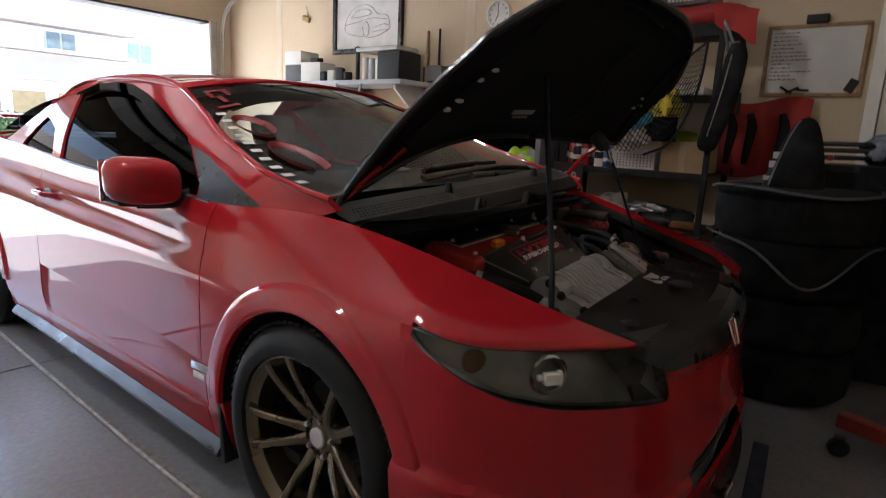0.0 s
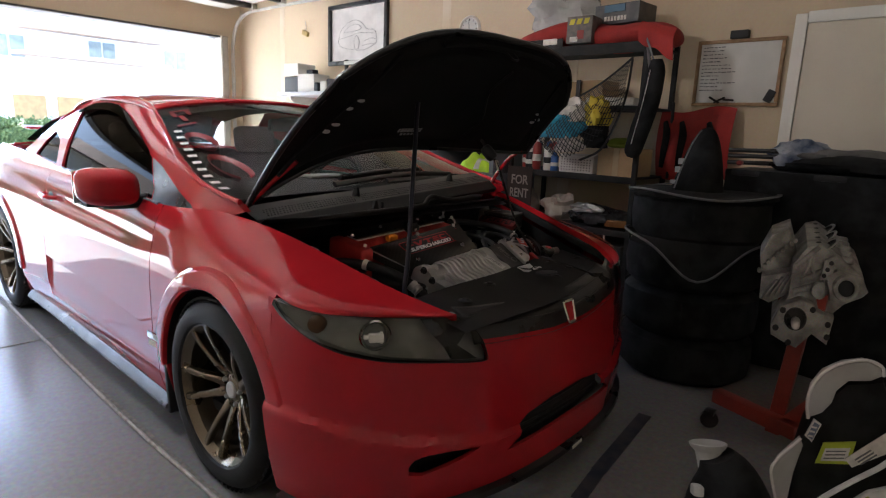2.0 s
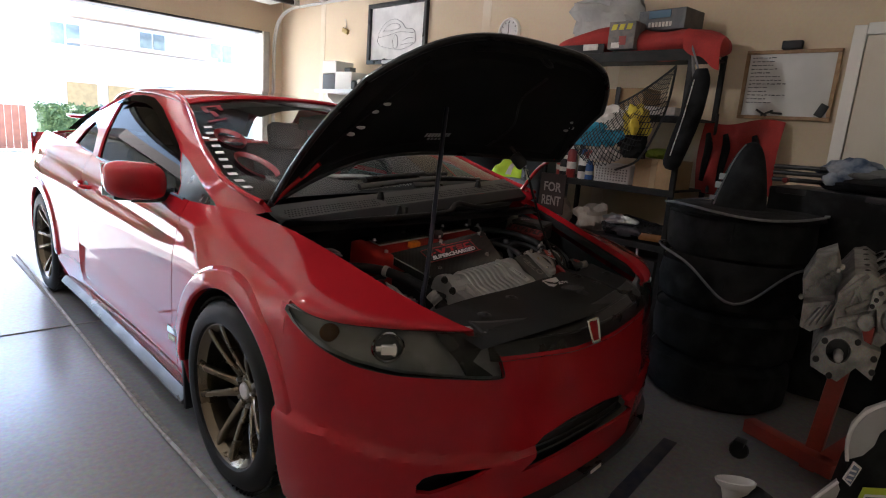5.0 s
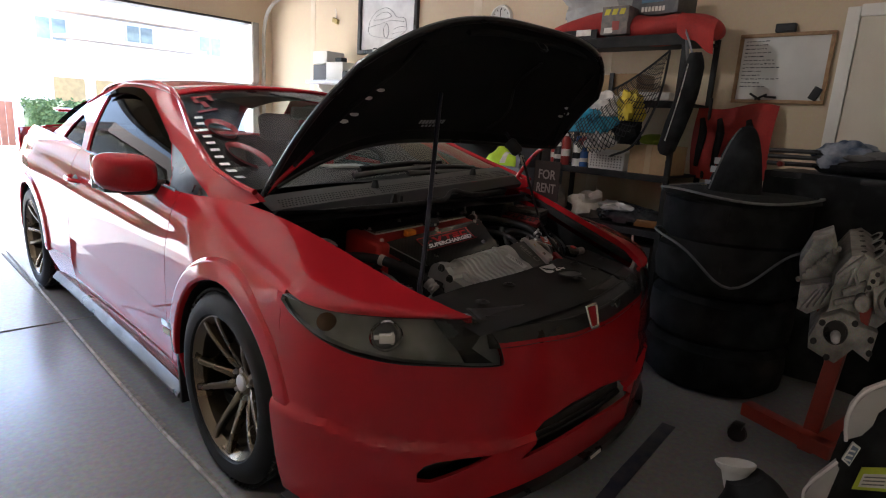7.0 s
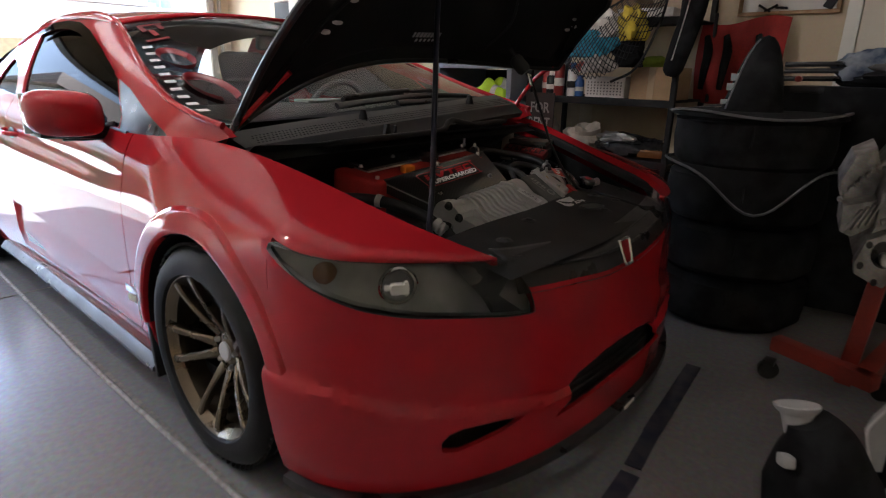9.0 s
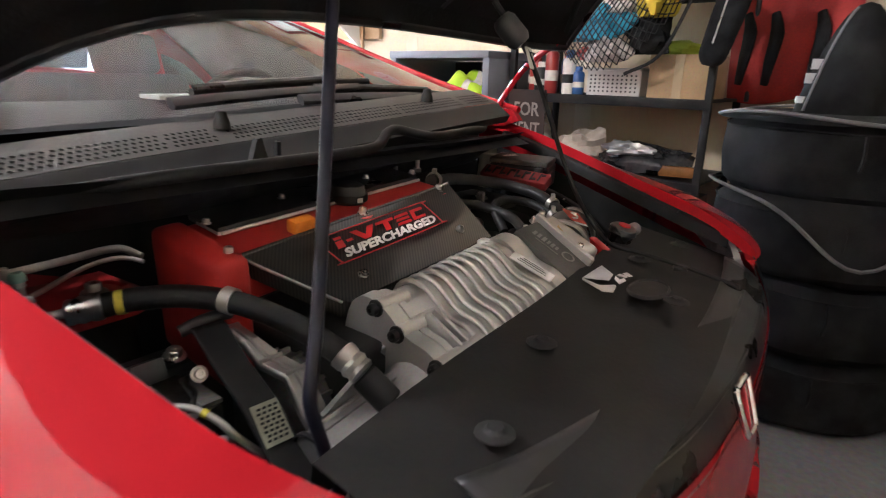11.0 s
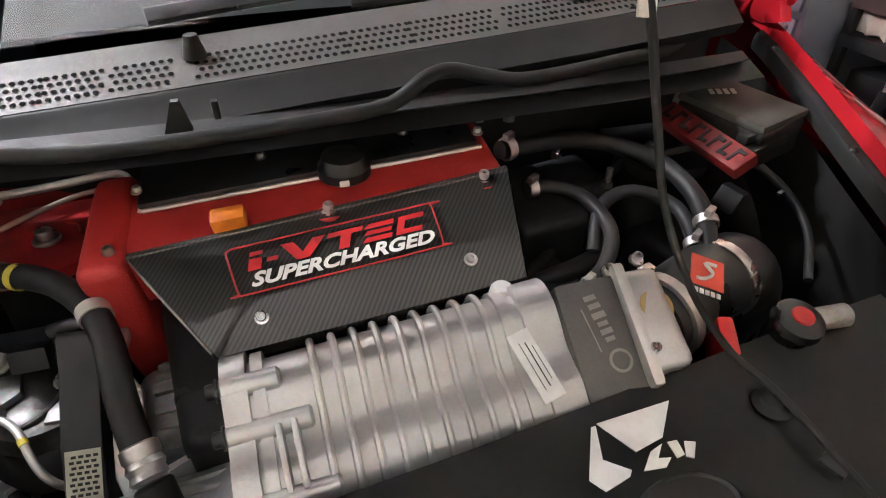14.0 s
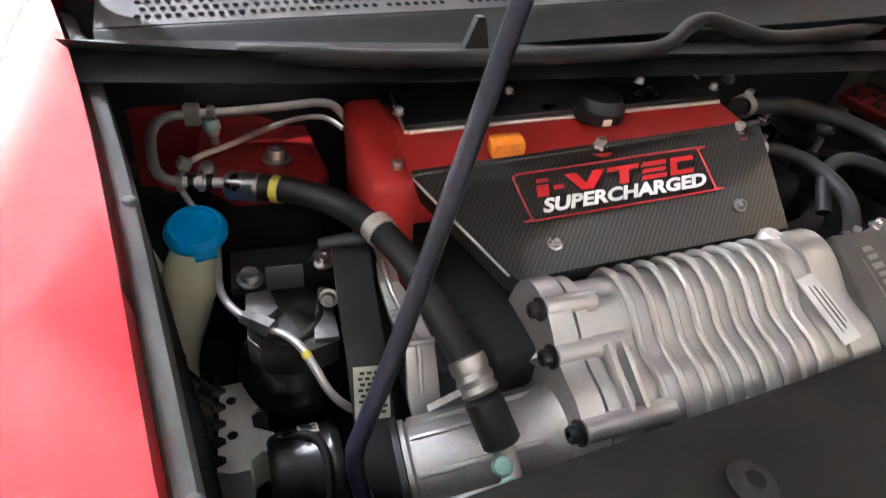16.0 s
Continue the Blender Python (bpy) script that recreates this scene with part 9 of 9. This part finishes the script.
solo("blue_jacket", lump((1.78, -1.06, 1.08), (0.09, 0.14, 0.13), 7.7, 0.5, 26), material("navy_cloth", (0.035, 0.06, 0.11), rough=0.85, second=(0.30, 0.32, 0.36), scale=9), "navy jacket with pale panels on the table", "jacket")
rackt = thing("tripod_case", (1.75, -0.86, 1.06), "black folded tripod lying on the table", "tripod")
for z in (1.085, 1.12, 1.15):
    part("tripod_leg", rod_bm((1.74, -0.72, z), (1.74, -1.02, z + 0.005), 0.012, 10), BLACK_SATIN, rackt)
part("tripod_knob", rod_bm((1.70, -0.80, 1.085), (1.66, -0.80, 1.085), 0.014, 10), M_RED, rackt, "red knob")

# ---- engine block on a red stand ----
stand = thing("engine_stand", (0.85, -1.25, 0), "red steel engine stand on castors", "engine stand")
STAND_RED = material("stand_red", (0.26, 0.03, 0.018), rough=0.45, second=(0.20, 0.024, 0.015), scale=8, grain=0.2)
part("upright", box_bm((0.86, -1.305, 0.30), (0.055, 0.055, 0.52), (4, 3, 0), 0.006), STAND_RED, stand)
part("base_leg", box_bm((0.825, -1.215, 0.105), (0.06, 0.36, 0.055), (0, 0, -20), 0.006), STAND_RED, stand)
part("base_leg", box_bm((1.05, -1.38, 0.105), (0.60, 0.06, 0.055), (0, 0, -8), 0.006), STAND_RED, stand)
part("head_plate", box_bm((0.86, -1.31, 0.56), (0.04, 0.16, 0.16), None, 0.006), STAND_RED, stand)
for x, y in ((0.775, -1.06), (0.88, -1.40), (1.30, -1.42)):
    c = part("castor", lathe_bm([(0, -0.016), (0.03, -0.016), (0.036, -0.010), (0.036, 0.010), (0.03, 0.016), (0, 0.016)], 20, Matrix.Translation((x, y, 0.036)) @ pose(0, 0, 0, 0, 90, 20)), BLACK, stand, "black castor")
    part("castor_fork", box_bm((x, y, 0.068), (0.05, 0.04, 0.02), None, 0.004), DARK_STEEL, c)
block = thing("engine_block", (0.80, -1.30, 0.7), "bare cast aluminium engine block mounted on a red stand", "engine block")
# axes face the camera, and a shear fits the block to its view
BL = axes((0.84, -1.333, 0.696), (0.668, -0.743, 0.039), (0.123, 0.162, 0.979))
VIEW_SHEAR = Matrix(((1, 0, -0.60, 0), (0, 1, -0.33, 0), (0, 0, 1, 0), (0, 0, 0, 1)))
CM = 0.0093


def bl(name, bm, mat, label="", sheared=True):
    bmesh.ops.transform(bm, matrix=BL @ VIEW_SHEAR if sheared else BL, verts=bm.verts[:])
    return part(name, bm, mat, block, label)


def slab_at(points, z, depth, bevel=0.006):
    return prism_bm([(x * CM, y * CM) for x, y in points], depth, Matrix.Translation((0, 0, z)), bevel)


def bore_at(x, y, z, prof, seg=20, tilt=(0, 0, 0)):
    return lathe_bm(prof, seg, Matrix.Translation((x * CM, y * CM, z)) @ pose(0, 0, 0, *tilt))


bl("block_body", slab_at([(-17, -17), (-10, -7), (-8, 6), (-2, 13), (3, 14), (12, 8), (21, 0), (22, -6), (13, -11), (8, -15), (1, -19), (-8, -25)], -0.32, 0.32, 0.012), ALU_DARK, "cast aluminium block with two cylinder banks")
bl("bank_cover", slab_at([(-21.5, 0), (-22, 7), (-17, 15.5), (-9, 18.5), (-6.5, 8), (-10, 0)], -0.20, 0.13, 0.02), ALU_DARK, "pale rounded side cover")
bl("bank_casting", slab_at([(-22, -9), (-21, 0), (-9, 2), (-9, -7), (-18, -11)], -0.16, 0.14, 0.008), ALU_DARK)
for n in range(4):
    bl("casting_rib", slab_at([(-21 + 2.6 * n, -8.5 + 0.7 * n), (-20 + 2.6 * n, -8.2 + 0.7 * n), (-14 + 2.2 * n, -1 + n), (-15 + 2.2 * n, -1 + n)], -0.02, 0.022, 0.003), ALU_DARK)
for n in range(9):
    bl("cover_bolt", bore_at(-22 + 1.9 * n + (n % 2) * 0.4, 1.0 + 1.95 * n - 0.05 * n * n, -0.065, [(0, 0.014), (0.007, 0.014), (0.009, 0.008), (0.010, 0)], 10), ALU_DARK)
# the open deck of the other bank, with its bores
deck_at = Matrix(((1, 0.35, 0, 0), (0, 0, 1, 0), (0, -1, 0, 0), (0, 0, 0, 1)))
for n in range(3):
    z = -0.055 - 0.095 * n
    bl("bore", lathe_bm([(0.030, 0.0), (0.042, 0.002), (0.042, 0.006), (0.030, 0.006)], 24, Matrix.Translation((7.8 * CM, 11.6 * CM, z)) @ pose(0, 0, 0, -90, 0, 0) @ pose(0, 0, 0, 0, -32, 0)), ALU_DARK, "cylinder liner ring")
    # black discs stand for the shade down the bores and holes
    bl("bore_hole", lathe_bm([(0.0, -0.004), (0.030, -0.004), (0.031, 0.0055)], 24, Matrix.Translation((7.8 * CM, 11.6 * CM, z)) @ pose(0, 0, 0, -90, 0, 0) @ pose(0, 0, 0, 0, -32, 0)), BLACK, "black disc for the shaded cylinder bore")
for n in range(5):
    z = -0.02 - 0.062 * n
    bl("stud_hole", lathe_bm([(0.0, 0.001), (0.009, 0.001), (0.011, 0.0)], 12, Matrix.Translation((2.6 * CM, 14.1 * CM, z)) @ pose(0, 0, 0, -90, 0, 0)), BLACK)
    bl("edge_boss", lathe_bm([(0, 0.02), (0.012, 0.02), (0.015, 0.012), (0.015, -0.03)], 12, Matrix.Translation((15 * CM, 6.5 * CM, z)) @ pose(0, 0, 0, 0, 60, 0)), ALU_DARK)
# valley with struts and a bolted pad
for a, b, r in (((-7, 5), (3, 13), 0.010), ((-3, 2), (1, 11), 0.008), ((1, 1), (-2, 9), 0.008), ((-5, -1), (4, 3), 0.012), ((4, -2), (8, 6), 0.010), ((-8, -5), (0, -3), 0.012)):
    bl("valley_strut", rod_bm(Vector((a[0] * CM, a[1] * CM, 0.006)), Vector((b[0] * CM, b[1] * CM, 0.002)), r, 10), ALU_DARK)
bl("bolt_pad", slab_at([(3, 0), (8, 1), (9.5, 10), (5, 8)], 0.0, 0.022, 0.003), ALU_DARK)
for x, y in ((4.6, 2), (6, 4.4), (7.6, 7)):
    bl("pad_hole", bore_at(x, y, 0.0225, [(0, 0.0005), (0.008, 0.0005), (0.009, 0)], 12), BLACK)
bl("water_port", bore_at(2.6, -4.5, 0.0, [(0.0, 0.02), (0.018, 0.022), (0.028, 0.02), (0.033, 0.012), (0.034, 0)], 20), ALU_DARK)
# round opening of the far bank
bl("end_flange", slab_at([(6, 2), (10, 4), (20, 1), (22.5, -5), (20, -7), (12, -10), (7, -8)], 0.0, 0.024, 0.006), ALU_DARK)
bl("port_ring", bore_at(13.5, -3, 0.024, [(0.030, 0.001), (0.034, 0.010), (0.046, 0.012), (0.052, 0.004), (0.053, 0)], 28), ALU_DARK)
bl("port_hole", bore_at(13.5, -3, 0.024, [(0, 0.0015), (0.030, 0.0015), (0.031, 0.004)], 24), BLACK, "black disc for the shaded round opening")
# front plate round the crank
bl("front_cover", slab_at([(-17, -17), (-13, -9.5), (-5, -7), (0.5, -9), (2, -12), (8.5, -14.5), (5.5, -25.5), (-0.5, -21), (-7, -26.5), (-12, -24), (-17, -21)], 0.0, 0.04, 0.008), ALU_DARK, "pale cast front plate")
bl("seal_bore", bore_at(-7, -14.5, 0.041, [(0.0, 0.0005), (0.034, 0.0005), (0.035, 0.006), (0.041, 0.006), (0.043, 0.0)], 28), BLACK_SATIN, "dark crank seal bore")
bl("crank_nose", bore_at(-7, -15.5, 0.041, [(0, 0.04), (0.010, 0.04), (0.016, 0.034), (0.018, 0.0)], 16), STEEL, "bright crank end")
for x, y in ((-15, -18), (-10, -24), (-12, -11), (0, -11), (6, -17), (5.5, -22)):
    bl("plate_hole", bore_at(x, y, 0.0405, [(0, 0.0005), (0.008, 0.0005), (0.010, 0.002), (0.012, 0)], 12), DARK_STEEL)

# ---- child seats at the near side of the floor ----
SEAT_GREY = material("seat_shell_grey", (0.42, 0.41, 0.40), rough=0.7, second=(0.36, 0.35, 0.34), scale=8, bump=0.2)
PIPING = material("white_piping", (0.70, 0.68, 0.66), rough=0.6, scale=20)
cs = thing("child_seat", (0.33, -1.474, 0), "black child car seat with pale grey side wings and warning labels", "child seat")
SEAT = axes((0.33, -1.474, 0.321), (0.668, -0.743, 0.039), (0.123, 0.162, 0.979)) @ Matrix(((1, 0, -0.5, 0), (0, 1, 0, 0), (0, 0, 1, 0), (0, 0, 0, 1)))
SM = 0.0076


def cs_part(name, points, z, depth, mat, label="", bevel=0.012):
    return part(name, prism_bm([(x * SM, y * SM) for x, y in points], depth, SEAT @ Matrix.Translation((0, 0, z)), bevel), mat, cs, label)


head = [(-1.8, 5), (-2, 11), (0, 18), (5, 24), (13, 27.5), (22, 28.5), (28, 26), (30, 22), (30, -20), (6, -24)]
cs_part("seat_shell", [(-2, 4), (6, 12), (14, 19), (30, 20), (34, 8), (34, -46), (-14, -46), (-8, -20), (-6, -8)], -0.10, 0.10, CLOTH_BLACK, "black padded shell", 0.03)
cs_part("head_wing", [(-1.8, 5), (-2, 11), (0, 18), (5, 24), (13, 27.5), (22, 28.5), (28, 26), (29, 22), (24, 20), (15, 20), (10, 16), (8, 11), (4, 7)], -0.05, 0.06, SEAT_GREY, "pale grey head wing", 0.014)
rim = [SEAT @ Vector((x * SM, y * SM, 0.008)) for x, y in ((-1.9, 5), (-2.2, 11), (-0.2, 18.2), (5, 24.3), (13, 27.8), (22, 28.8), (28.3, 26.2), (29.3, 22))]
part("head_piping", tube_bm(rim, 0.005, 8, 4), PIPING, cs, "white piping")
cs_part("side_wing", [(-17, -16), (-14, -11), (-5, -3), (-4, -6), (-8, -17), (-11, -30), (-15, -30)], -0.02, 0.04, SEAT_GREY, "pale grey side wing", 0.012)
rim = [SEAT @ Vector((x * SM, y * SM, 0.02)) for x, y in ((-15.2, -28), (-17.2, -16), (-14.3, -10.8), (-5, -2.6))]
part("side_piping", tube_bm(rim, 0.004, 8, 4), PIPING, cs, "white piping")
cs_part("badge_backing", [(-3.2, -2), (0.6, 4.8), (3.6, 2.6), (-0.4, -4.6)], 0.0, 0.012, PIPING, "small square badge with pale border", 0.002)
cs_part("badge", [(-2.4, -1.9), (0.7, 3.8), (2.8, 2.4), (-0.3, -3.6)], 0.011, 0.003, material("blue_grey_badge", (0.16, 0.20, 0.28), rough=0.5), "", 0.0005)
for y in (-1.6, 0.2, 1.9):
    cs_part("badge_bar", [(-1.4 + 0.45 * y, y - 0.4), (0.6 + 0.45 * y, y - 0.9), (0.8 + 0.45 * y, y - 0.2), (-1.2 + 0.45 * y, y + 0.3)], 0.0135, 0.0015, PIPING, "", 0)
YEL = material("yellow_label", (0.50, 0.58, 0.03), rough=0.5)
cs_part("warning_label", [(1, -13.5), (4.5, -5), (18, -4.6), (15, -14)], 0.0, 0.004, YEL, "yellow and white warning label", 0.001)
cs_part("label_panel", [(3.2, -12.4), (5.2, -7.4), (15.6, -7.2), (13.8, -12.6)], 0.0035, 0.002, PIPING, "", 0)
for n in range(3):
    cs_part("label_bar", [(4.4 + 0.5 * n, -11.6 + 1.4 * n), (4.6 + 0.5 * n, -11.1 + 1.4 * n), (13.0 + 0.4 * n, -11.1 + 1.4 * n), (12.8 + 0.4 * n, -11.6 + 1.4 * n)], 0.005, 0.0012, CLOTH_GREY, "", 0)
cs_part("paper_tag", [(13, -11.5), (30, -1), (34, -8), (16, -15)], 0.006, 0.004, LABEL, "white paper tag", 0.001)
for n in range(3):
    cs_part("tag_bar", [(17 + 1.2 * n, -11.6 - 0.9 * n), (17.4 + 1.2 * n, -12.2 - 0.9 * n), (24 + 1.2 * n, -8.2 - 0.9 * n), (23.6 + 1.2 * n, -7.6 - 0.9 * n)], 0.0095, 0.001, CLOTH_GREY, "", 0)
part("harness_edge", tube_bm([SEAT @ Vector((x * SM, y * SM, 0.02)) for x, y in ((-10, -38), (2, -28), (14, -21), (26, -15), (32, -11))], 0.008, 8, 5), PIPING, cs, "pale harness edge")
cs_part("tray", [(4, -40), (14, -29), (22, -24), (32, -22), (32, -40)], 0.01, 0.02, PIPING, "white plastic tray", 0.006)
cs_part("tray_label", [(17, -28), (22, -25.5), (26, -30), (21, -32)], 0.030, 0.002, YEL, "yellow label", 0)
cs2 = thing("infant_seat", (0.05, -1.32, 0), "small black infant seat with a pale rim", "child seat")
part("seat_body", tube_bm([(0.06, -1.36, 0.02), (0.04, -1.34, 0.12), (0.03, -1.32, 0.22), (0.02, -1.29, 0.285)], [0.14, 0.13, 0.09, 0.05], 20, 6), CLOTH_BLACK, cs2, "black padded body")
part("cup_rim", lathe_bm([(0.034, 0.0), (0.044, 0.012), (0.047, 0.022), (0.043, 0.024), (0.034, 0.012), (0.028, -0.05)], 28, Matrix.Translation((0.03, -1.262, 0.285)) @ pose(0, 0, 0, -14, 10, 0) @ Matrix.Diagonal((1.0, 1.15, 1, 1))), SEAT_GREY, cs2, "pale oval rim")
part("piping", tube_bm([(0.03, -1.30, 0.285), (0.06, -1.36, 0.26), (0.07, -1.41, 0.20), (0.06, -1.44, 0.12)], 0.005, 8, 6), SEAT_GREY, cs2, "pale piping")
part("buckle", box_bm((-0.06, -1.27, 0.20), (0.05, 0.03, 0.03), (0, 20, 30), 0.008), SEAT_GREY, cs2, "pale buckle")

# ---- outside ----
STUCCO = material("pale_stucco", (0.78, 0.74, 0.68), rough=0.9, second=(0.74, 0.70, 0.64), scale=1.5, grain=0.1)
TILE_ROOF = material("roof_tile", (0.48, 0.38, 0.31), rough=0.8, second=(0.42, 0.33, 0.27), scale=6)
house = thing("neighbour_house", (6, 24, 0), "pale two-storey stucco house across the drive", "house")
part("wall_block", box_bm((8.0, 25.0, 3.2), (13.0, 9.6, 6.6), None, 0.02), STUCCO, house, "pale stucco wall")
part("garage_wing", box_bm((4.6, 20.4, 1.05), (4.6, 3.0, 2.3), None, 0.02), STUCCO, house, "low stucco wing")
for x in (3.15, 4.25, 5.4):
    d = part("wing_door", box_bm((x, 18.88, 0.90), (0.80, 0.06, 1.70), None, 0.01), material("tan_door", (0.40, 0.26, 0.11), rough=0.6), house, "tan door")
for z in (2.15, 2.95, 3.7):
    part("eave", box_bm((5.1, 19.2, z), (4.2, 1.2, 0.12), (3, 0, 0), 0.02), TILE_ROOF, house, "tiled eave")
for x, z in ((3.05, 3.2), (5.6, 3.3), (8.0, 3.3)):
    w = part("window", box_bm((x, 20.17 if z < 3.25 else 20.17, z), (0.9, 0.06, 0.75), None, 0.01), WHITE, house, "white window frame")
    for dx in (-0.21, 0.21):
        part("pane", box_bm((x + dx, 20.13, z), (0.36, 0.02, 0.62), None, 0.003), material("window_blue", (0.30, 0.37, 0.40), rough=0.1), w, "blue window pane")
part("roof", prism_bm([(-5.4, 0), (5.4, 0), (0, 1.8)], 13.6, axes((1.2, 25.0, 6.5), (0, 1, 0), (0, 0, 1))), TILE_ROOF, house, "tiled roof")
hedge = thing("hedge", (2.0, 15.6, 0), "clipped green hedge beside the drive", "hedge")
LEAF = material("hedge_leaf", (0.09, 0.14, 0.045), rough=0.7, second=(0.06, 0.10, 0.03), scale=20)
rng = np.random.default_rng(3)
verts, faces = [], []
for k in range(5200):
    c = np.array([rng.uniform(1.4, 3.3), rng.uniform(15.2, 16.1), rng.uniform(0.0, 1.0)])
    f = rng.integers(0, 3)
    if f == 0:
        c[1] = 15.2 + rng.normal(0, 0.05)
    elif f == 1:
        c[2] = 1.0 + rng.normal(0, 0.05)
    a, b = rng.normal(size=3), rng.normal(size=3)
    a = a / np.linalg.norm(a) * 0.05
    b = b / np.linalg.norm(b) * 0.03
    n = len(verts)
    verts += [tuple(c - a), tuple(c + b), tuple(c + a), tuple(c - b)]
    faces.append((n, n + 1, n + 2, n + 3))
me = bpy.data.meshes.new("hedge_leaves")
me.from_pydata(verts, [], faces)
me.materials.append(LEAF)
lv = tagged(new("hedge_leaves", me), kind="stuff")
lv.parent = hedge
lv.matrix_parent_inverse = parent_world(hedge).inverted()
part("hedge_core", box_bm((2.35, 15.65, 0.42), (1.8, 0.8, 0.96), None, 0.05), LEAF, hedge)
fence = thing("fence", (0.5, 15.8, 0), "rusty red timber fence panel", "fence")
RUST = material("rust_timber", (0.34, 0.13, 0.08), rough=0.8, second=(0.28, 0.11, 0.07), scale=6)
for k in range(14):
    part("fence_board", box_bm((-0.75 + 0.145 * k, 15.8, 0.48), (0.138, 0.03, 1.05), None, 0.006), RUST, fence, "")

# other side of the drive: unseen house and hedge, added for the car's reflections
far = thing("neighbour_house", (-12, 26, 0), "unseen stucco house added for the car's reflections", "house")
part("wall_block", box_bm((-12.0, 28.0, 2.9), (14.0, 8.0, 6.0), None, 0.02), STUCCO, far, "pale stucco wall")
part("roof", prism_bm([(-4.6, 0), (4.6, 0), (0, 1.9)], 14.8, axes((-19.4, 28.0, 5.8), (0, 1, 0), (0, 0, 1))), TILE_ROOF, far, "tiled roof")
part("eave", box_bm((-12.0, 23.5, 2.95), (14.2, 1.2, 0.16), (6, 0, 0), 0.02), TILE_ROOF, far, "tiled eave")
for x in (-16.8, -13.6, -10.4, -7.2):
    w = part("window", box_bm((x, 23.97, 4.3), (1.3, 0.08, 1.1), None, 0.01), WHITE, far, "white window frame")
    for dx in (-0.3, 0.3):
        part("pane", box_bm((x + dx, 23.92, 4.3), (0.52, 0.02, 0.94), None, 0.003), material("window_blue", (0.30, 0.37, 0.40), rough=0.1), w, "blue window pane")
part("garage_leaf", box_bm((-9.4, 23.96, 1.05), (4.6, 0.08, 2.1), None, 0.01), material("tan_door", (0.40, 0.26, 0.11), rough=0.6), far, "tan garage door")
long_hedge = thing("hedge", (-9.0, 17.0, 0), "unseen long hedge added as a dark band for reflections", "hedge")
verts, faces = [], []
for k in range(14000):
    c = np.array([rng.uniform(-17.0, -2.2), rng.uniform(16.4, 17.6), rng.uniform(-0.05, 1.35)])
    f = rng.integers(0, 3)
    if f == 0:
        c[1] = 16.4 + rng.normal(0, 0.06)
    elif f == 1:
        c[2] = 1.35 + rng.normal(0, 0.08)
    a, b = rng.normal(size=3), rng.normal(size=3)
    a = a / np.linalg.norm(a) * 0.09
    b = b / np.linalg.norm(b) * 0.055
    n = len(verts)
    verts += [tuple(c - a), tuple(c + b), tuple(c + a), tuple(c - b)]
    faces.append((n, n + 1, n + 2, n + 3))
me = bpy.data.meshes.new("hedge_leaves")
me.from_pydata(verts, [], faces)
me.materials.append(LEAF)
lv = tagged(new("hedge_leaves", me), kind="stuff")
lv.parent = long_hedge
lv.matrix_parent_inverse = parent_world(long_hedge).inverted()
part("hedge_core", box_bm((-9.6, 17.0, 0.60), (14.6, 1.06, 1.34), None, 0.05), LEAF, long_hedge)
